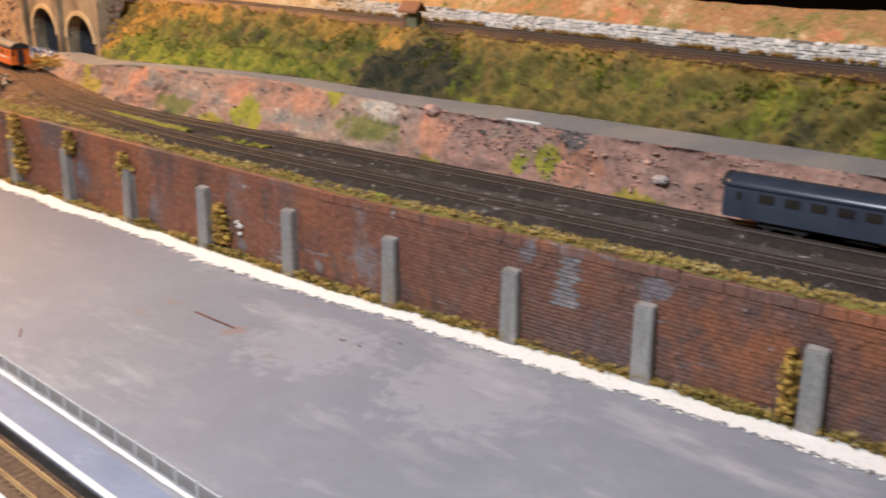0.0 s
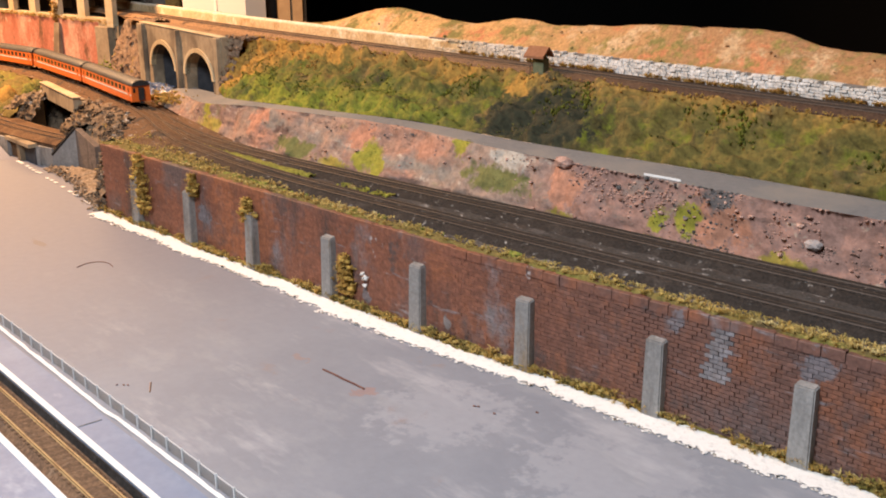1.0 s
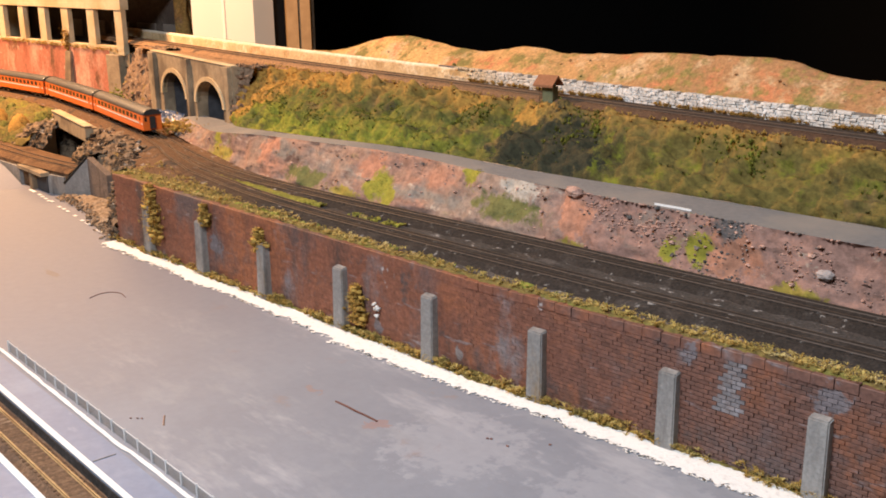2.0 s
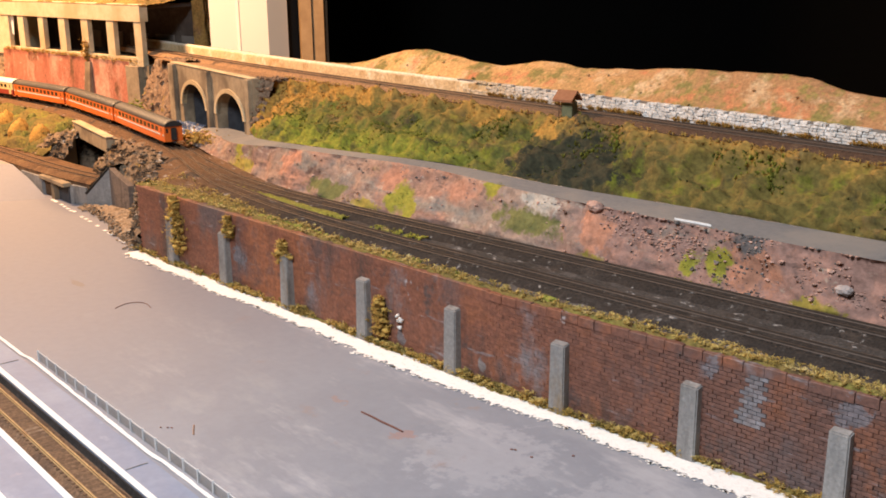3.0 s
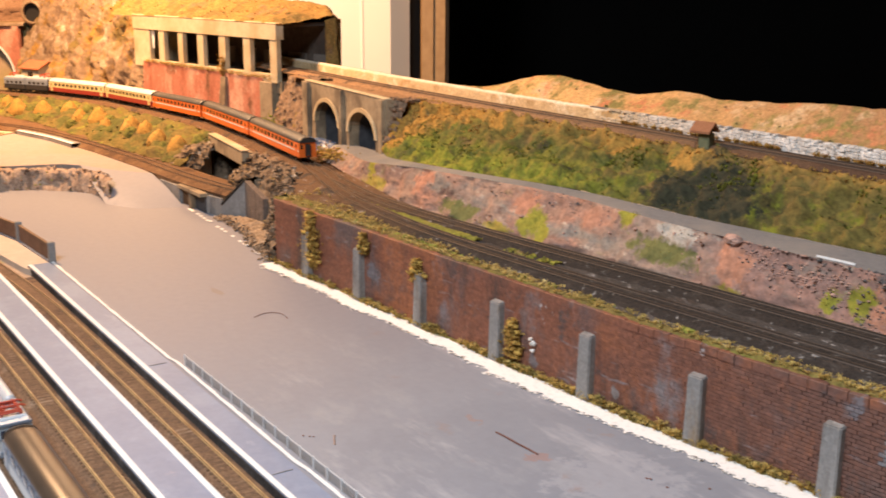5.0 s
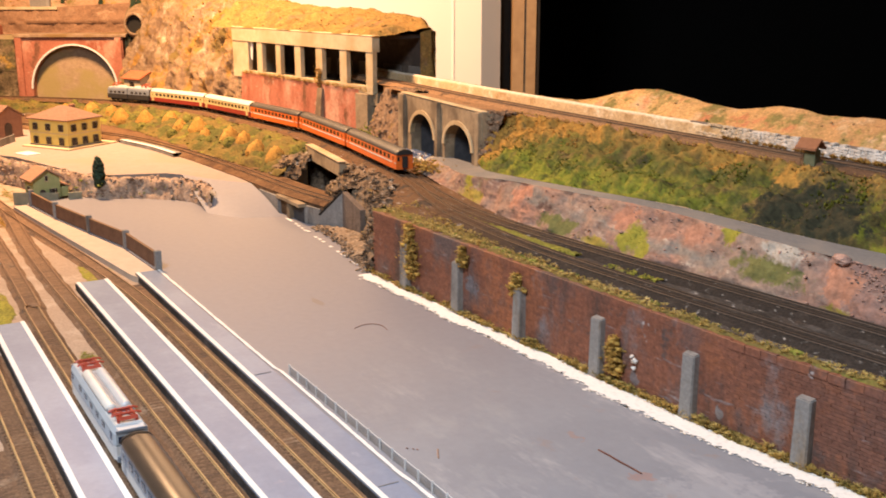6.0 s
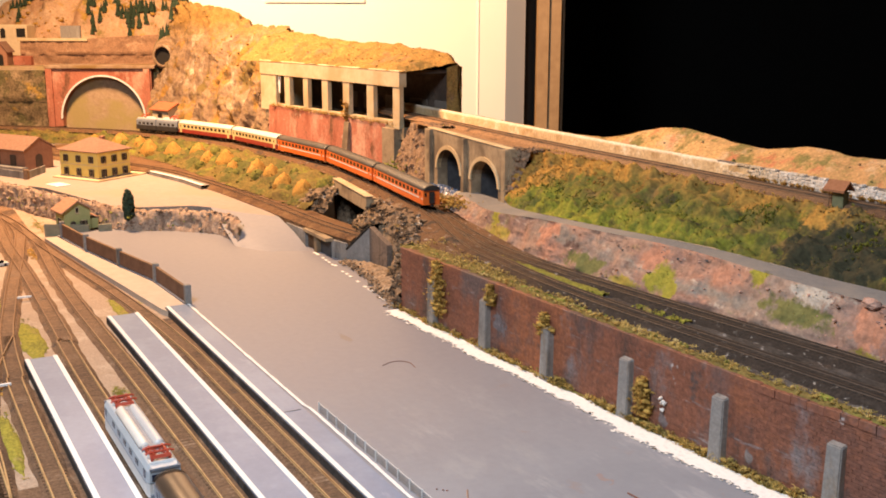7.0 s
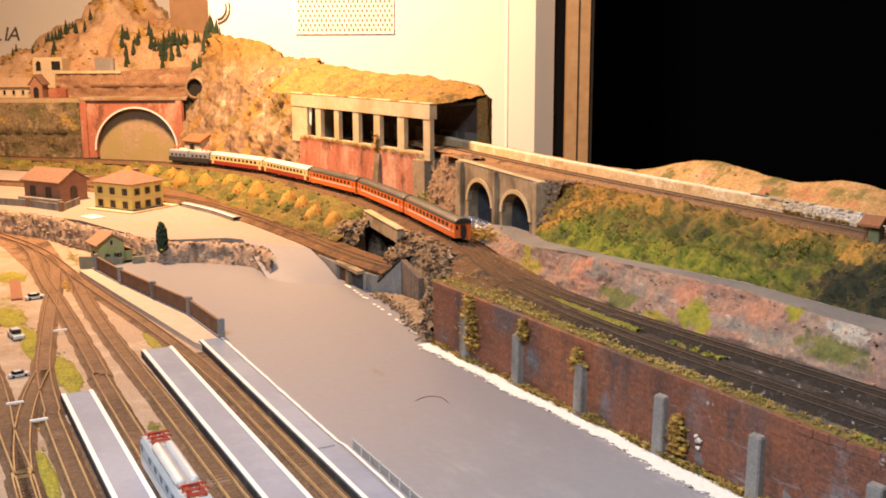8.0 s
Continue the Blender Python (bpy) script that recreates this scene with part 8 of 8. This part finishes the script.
outer_line = [(p[0] + 0.014, p[1] - 0.007, -0.0068) for p in edge[::30]]
BORDER, BORDER_GRID = terrain("rock_border", [inner, crest_line, outer_line], BORDER_ROCK, "pale brown rocky bank bordering the forecourt", "bank", 0.004, 70, 8, 0.3, 0.003, True)
clumps("border_rocks", spots_on(BORDER_GRID, 520, (0.0010, 0.0030), lambda i, j, p: True, -0.1), BORDER_ROCK, "pale brown rocks bordering the forecourt", "rocks", soft=False)
clumps("border_grass", [(p[0] + rnd.gauss(0.012, 0.006), p[1] + rnd.gauss(-0.006, 0.005), rnd.uniform(0.001, 0.02), rnd.uniform(0.0008, 0.002)) for p in edge for _ in range(1) if rnd.random() < 0.7], FLOCK_LIME, "lime and ochre tufts between the border rocks", "grass", shapes=BLADES + TUFTS[:3], soft=False)
# abutment and wall end rubble
clumps("rubble", [(x, interp(x, [(-0.975, 0.412), (-0.93, 0.411), (-0.885, 0.405), (-0.79, 0.384)]) + rnd.gauss(0, 0.003), abs(rnd.gauss(0.001, 0.002)), rnd.uniform(0.0006, 0.0018)) for x in [rnd.uniform(-0.965, -0.79) for _ in range(420)]], TAN_RUBBLE, "broken tan rubble at the end of the wall", "rubble", soft=False)
clumps("rubble_rocks", [(x, interp(x, [(-0.845, 0.406), (-0.815, 0.397), (-0.784, 0.388)]) + z * 0.22 + rnd.gauss(-0.001, 0.002), z, rnd.uniform(0.0010, 0.0032)) for x, z in [(rnd.uniform(-0.835, -0.787), rnd.uniform(0.0, 0.053)) for _ in range(330)]], ROCK_MAT, "craggy stones at the wall end", "rocks", soft=False)
top_stones = []
for _ in range(130):
    x = rnd.uniform(-0.905, -0.800)
    top_stones.append((x, interp(x, [(-0.905, 0.450), (-0.85, 0.428), (-0.784, 0.397)]) + rnd.gauss(0.000, 0.004), rnd.uniform(0.0490, 0.0540), rnd.uniform(0.0012, 0.0034)))
clumps("bank_top_rocks", top_stones, ROCK_MAT, "jagged grey-brown rocks along the bank top", "rocks", soft=False)
# yard grass
yard_g, ochre_g = [], []
for x0, x1, y0, y1, n in ((-1.105, -1.030, 0.066, 0.090, 130), (-1.020, -0.89, 0.078, 0.095, 150), (-1.28, -1.225, 0.083, 0.110, 60), (-0.905, -0.815, 0.092, 0.108, 120), (-0.95, -0.89, 0.176, 0.184, 60), (-0.70, -0.61, 0.056, 0.064, 70), (-0.66, -0.52, 0.018, 0.028, 80), (-0.718, -0.698, 0.132, 0.139, 26), (-1.37, -1.30, 0.168, 0.182, 50)):
    for _ in range(n * 3):
        k = 0.5 + 0.25 * rnd.gauss(0, 1)
        yard_g.append((x0 + (x1 - x0) * (0.5 + 0.27 * rnd.gauss(0, 1)), y0 + (y1 - y0) * k, YZ + 0.0002, rnd.uniform(0.0010, 0.0026)))
for x0, x1, y0, y1, n in ((-1.206, -1.149, 0.142, 0.152, 60), (-1.08, -1.03, 0.05, 0.07, 40), (-0.80, -0.74, 0.060, 0.068, 30)):
    for _ in range(n):
        ochre_g.append((rnd.uniform(x0, x1), rnd.uniform(y0, y1), YZ + 0.0002, rnd.uniform(0.0015, 0.0036)))
def flock_patch(x0, x1, y0, y1):
    """A thin ragged mat of flock lying on the yard."""
    m = Mesh()
    cx, cy, rx, ry, n = (x0 + x1) / 2, (y0 + y1) / 2, (x1 - x0) * 0.56, (y1 - y0) * 0.60, 48
    rows = []
    for f, z in ((1.0, 0.0), (0.90, 0.0009), (0.5, 0.0014), (0.06, 0.0015)):
        row = []
        for k in range(n):
            a = 2 * math.pi * k / n
            q = f * (1 + 0.30 * fbm(cx * 40 + 2.2 * math.cos(a), cy * 40 + 2.2 * math.sin(a)))
            row.append((cx + rx * q * math.cos(a), cy + ry * q * math.sin(a), YZ + z + 0.0004 * fbm(k * 0.7, f * 9, cx * 50)))
        rows.append(row)
    m.loft(rows, closed=True)
    m.f.append(tuple(len(m.v) - n + k for k in range(n)))
    structure("flock_mat", m, MOSS_MAT, "flat lime green flock patch on the yard", "grass", True, "stuff")


for box in ((-1.105, -1.030, 0.066, 0.090), (-1.020, -0.89, 0.078, 0.095), (-1.28, -1.225, 0.083, 0.110), (-0.905, -0.815, 0.092, 0.108), (-0.95, -0.89, 0.176, 0.184), (-0.70, -0.61, 0.056, 0.064)):
    flock_patch(*box)
clumps("yard_weeds", yard_g[::2], MOSS_MAT, "lime green grass patches in the yard", "grass", flat=0.3, shapes=STRAW, soft=False)
clumps("yard_dry_grass", ochre_g, OCHRE_MAT, "ochre dry grass patches in the yard", "grass", flat=0.22)


def cypress(x, y, z, h):
    ob = thing("cypress_tree", "slim dark green cypress on the rocky border", "tree")
    part("trunk", Mesh().tube([(x, y, z), (x, y, z + h * 0.35)], 0.0009, 6), TRUNK, ob)
    pts = []
    for _ in range(240):
        t = rnd.random()
        r = 0.0066 * math.sin(math.pi * min(0.97, 0.12 + 0.86 * t)) ** 0.7
        a = rnd.random() * 6.28
        pts.append((x + r * 0.8 * math.cos(a), y + r * 0.8 * math.sin(a), z + h * (0.2 + 0.78 * t), rnd.uniform(0.0012, 0.0024)))
    clumps("crown", pts, PINE, "", "", parent=ob, flat=1.3)


cypress(-1.2290, 0.2590, 0.0060, 0.040)


def fir():
    ob = thing("fir_tree", "small dark green fir on the mountain", "tree", "firs on the mountain")
    part("trunk", Mesh().tube([(0, 0, -0.006), (0, 0, 0.006)], 0.0008, 5), TRUNK, ob)
    m = Mesh()
    for k in range(6):
        z = 0.003 + k * 0.0046
        for q in range(8):
            a = q * 0.785 + k * 0.4
            r = 0.0070 * (1 - k / 6.4) * rnd.uniform(0.75, 1.1)
            m.cone(r * 0.45 * math.cos(a), r * 0.45 * math.sin(a), z, r * 0.55, 0.0075, 5, a)
    part("crown", m, PINE, ob)
    return ob


def ground_of(grid, u, v):
    p = west(u, v, 0)
    d = (grid[:, :, 0] - p.x) ** 2 + (grid[:, :, 1] - p.y) ** 2
    i = int(np.argmin(d))
    return grid.reshape(-1, 3)[i]


first = fir()
places = [(rnd.uniform(-0.69, -0.47), rnd.uniform(2.33, 2.40), rnd.uniform(0.6, 1.2)) for _ in range(60)] + [(rnd.uniform(-0.96, -0.84), rnd.uniform(2.42, 2.50), rnd.uniform(0.6, 1.0)) for _ in range(16)] + [(rnd.uniform(-0.86, -0.79), rnd.uniform(2.46, 2.52), rnd.uniform(0.6, 0.95)) for _ in range(12)] + [(rnd.uniform(-0.50, -0.435), rnd.uniform(2.10, 2.20), rnd.uniform(0.8, 1.3)) for _ in range(26)]
for k, (u, v, s) in enumerate(places):
    grid = CLIFF_GRID if v < 2.31 and u > -0.535 else MOUNT_GRID
    q = ground_of(grid, u, v)
    at = Matrix.Translation((q[0], q[1], q[2] - 0.001))
    if k == 0:
        first.matrix_world = at
    else:
        ob = copy_thing(first, at @ Matrix.Rotation(rnd.random() * 6, 4, "Z"))
        ob.scale = (s * 1.05, s * 1.05, s * 0.92)

# ---------------------------------------------------------------- pieces of the walls
def brick_rows():
    """Bricks of the retaining wall: the stretch opposite the near edge singly, the rest joined."""
    course, pitch = 0.00205, 0.0044
    n = int((WALL_TOP - 0.0052) / course)
    plain, pale = Mesh(), Mesh()
    shapes = [Mesh().tablet(0.00012, pitch - 0.00012, -0.0005 - 0.00018 * k, 0.0012, 0.0, course - 0.00036, 0.0001).data("brick", BRICK) for k in range(4)]
    single = 0
    for r in range(n):
        x = -0.785 + (pitch / 2 if r % 2 else 0)
        z = 0.0002 + r * course
        while x < 0.42:
            at = wall_frame(x)
            at.translation.z = z
            mid = x + pitch / 2
            grey = abs(mid + 0.2385 + (0.053 - z) * 0.09) < 0.0034 + (0.053 - z) * 0.11 and 0.024 < z < 0.053 and rnd.random() < 0.93
            worn = interp(x, [(-0.43, 0.0), (-0.27, 1.0)])
            if grey:
                pale.tablet(0.0001, pitch - 0.0002, -0.0007 - 0.0004 * rnd.random(), 0.0012, 0, course - 0.0004, 0.0001, at)
            elif -0.292 < x < -0.232 and single < 300:
                ob = part("brick", shapes[rnd.randrange(4)], None, RETAINING)
                ob.matrix_world = at
                single += 1
            else:
                gap = 0.00002 + 0.00018 * worn
                plain.tablet(gap / 2, pitch - gap / 2, -0.0004 - (0.00006 + 0.0006 * worn) * rnd.random() ** 2, 0.0012, 0, course - gap * 1.6, 0.00002 + 0.0001 * worn, at)
            x += pitch
    tagged(part("brick_rest", plain, BRICK, RETAINING), kind="stuff")
    tagged(part("pale_brick_rest", pale, BRICK_GREY, RETAINING, "whitewashed grey bricks"), kind="stuff")
    cap = [Mesh().tablet(0.0001, 0.0099 - 0.0001 * k, -0.0010 - 0.0001 * k, 0.0085, 0, 0.0046, 0.0003).data("coping_stone", BRICK) for k in range(3)]
    long_cap = Mesh().tablet(0.0, 0.0301, -0.0006, 0.0085, 0, 0.0046, 0.0004).data("coping_stone", BRICK)
    x = -0.785
    while x < 0.42:
        at = wall_frame(x)
        at.translation.z = WALL_TOP - 0.0052 + rnd.uniform(-0.0003, 0.0003)
        plainer = x < -0.40
        if plainer:
            at.translation.z = WALL_TOP - 0.0052
        ob = part("coping_stone", long_cap if plainer else cap[rnd.randrange(3)], None, RETAINING)
        ob.matrix_world = at
        x += 0.0300 if plainer else 0.0100


PARAPET = layered("ochre_white_plaster", (0.52, 0.37, 0.20), [((0.66, 0.55, 0.38), 40, 0.52, 0.64, ONE, 0.0), ((0.36, 0.23, 0.10), 30, 0.54, 0.66, ONE, 4.0), ("z", (0.74, 0.66, 0.52), 0.1255, 0.1275, 0.003)], 420, 0.25)


def stone_wall():
    ob = thing("stone_wall", "white dry-stone wall behind the upper line", "stone wall", kind="structure")
    line = [(x, interp(x, list(zip(UX, UY))) + 0.0375) for x in np.arange(-1.28, 0.44, 0.02)]
    part("core", Mesh().loft([[(x, y + 0.001, 0.1150), (x, y + 0.001, 0.1282), (x, y + 0.006, 0.1282), (x, y + 0.006, 0.1150)] for x, y in line if x > -0.66], closed=True), material("grey_dry_joint", (0.13, 0.11, 0.095), (0.22, 0.19, 0.16), 300, 0.95, 0.4), ob)
    flat = [(x, y) for x, y in line if x < -0.60]
    part("plastered_bank", Mesh().loft([[(x, y - 0.0016 + 0.0004 * fbm(x * 90, 1.0), 0.1150), (x, y - 0.0004, 0.1250 + 0.0006 * fbm(x * 60, 3.0)), (x, y + 0.0012, 0.1276 + 0.0005 * fbm(x * 120, 4.0)), (x, y + 0.0050, 0.1280), (x, y + 0.0080, 0.1150)] for x, y in smooth_line(flat, 0.003)]), PARAPET, ob, "smooth ochre and white plastered bank", True)
    shapes = []
    for k in range(8):
        w = 0.0019 + 0.0005 * k
        shapes.append((w, Mesh().tablet(0.0001, w - 0.0003, -0.0010 - 0.0004 * (k % 3), 0.002, 0, 0.00165 - 0.0003 * (k % 2), 0.0003).data("stone", WHITE_STONE)))
    rest, single = Mesh(), 0
    for r in range(7):
        x = -0.655 + 0.04 * rnd.random() + 0.002 * r
        while x < 0.42:
            k = rnd.randrange(8)
            w = shapes[k][0]
            y = interp(x, list(zip(UX, UY))) + 0.0375
            z = 0.1164 + r * 0.00176 + rnd.uniform(-0.0003, 0.0003)
            tilt = rnd.uniform(-0.07, 0.07)
            at = Matrix.Translation((x, y, z)) @ Matrix.Rotation(tilt, 4, "Y")
            if -0.38 < x < -0.18 and single < 300:
                part("stone", shapes[k][1], None, ob).matrix_world = at
                single += 1
            elif r < 6 or rnd.random() < 0.72:
                rest.tablet(0.0001, w - 0.0003, -0.0010 - 0.0008 * rnd.random(), 0.003, 0, 0.00162, 0.0003, at)
            x += w
    tagged(part("stone_rest", rest, WHITE_STONE, ob), kind="stuff")


stone_wall()
brick_rows()
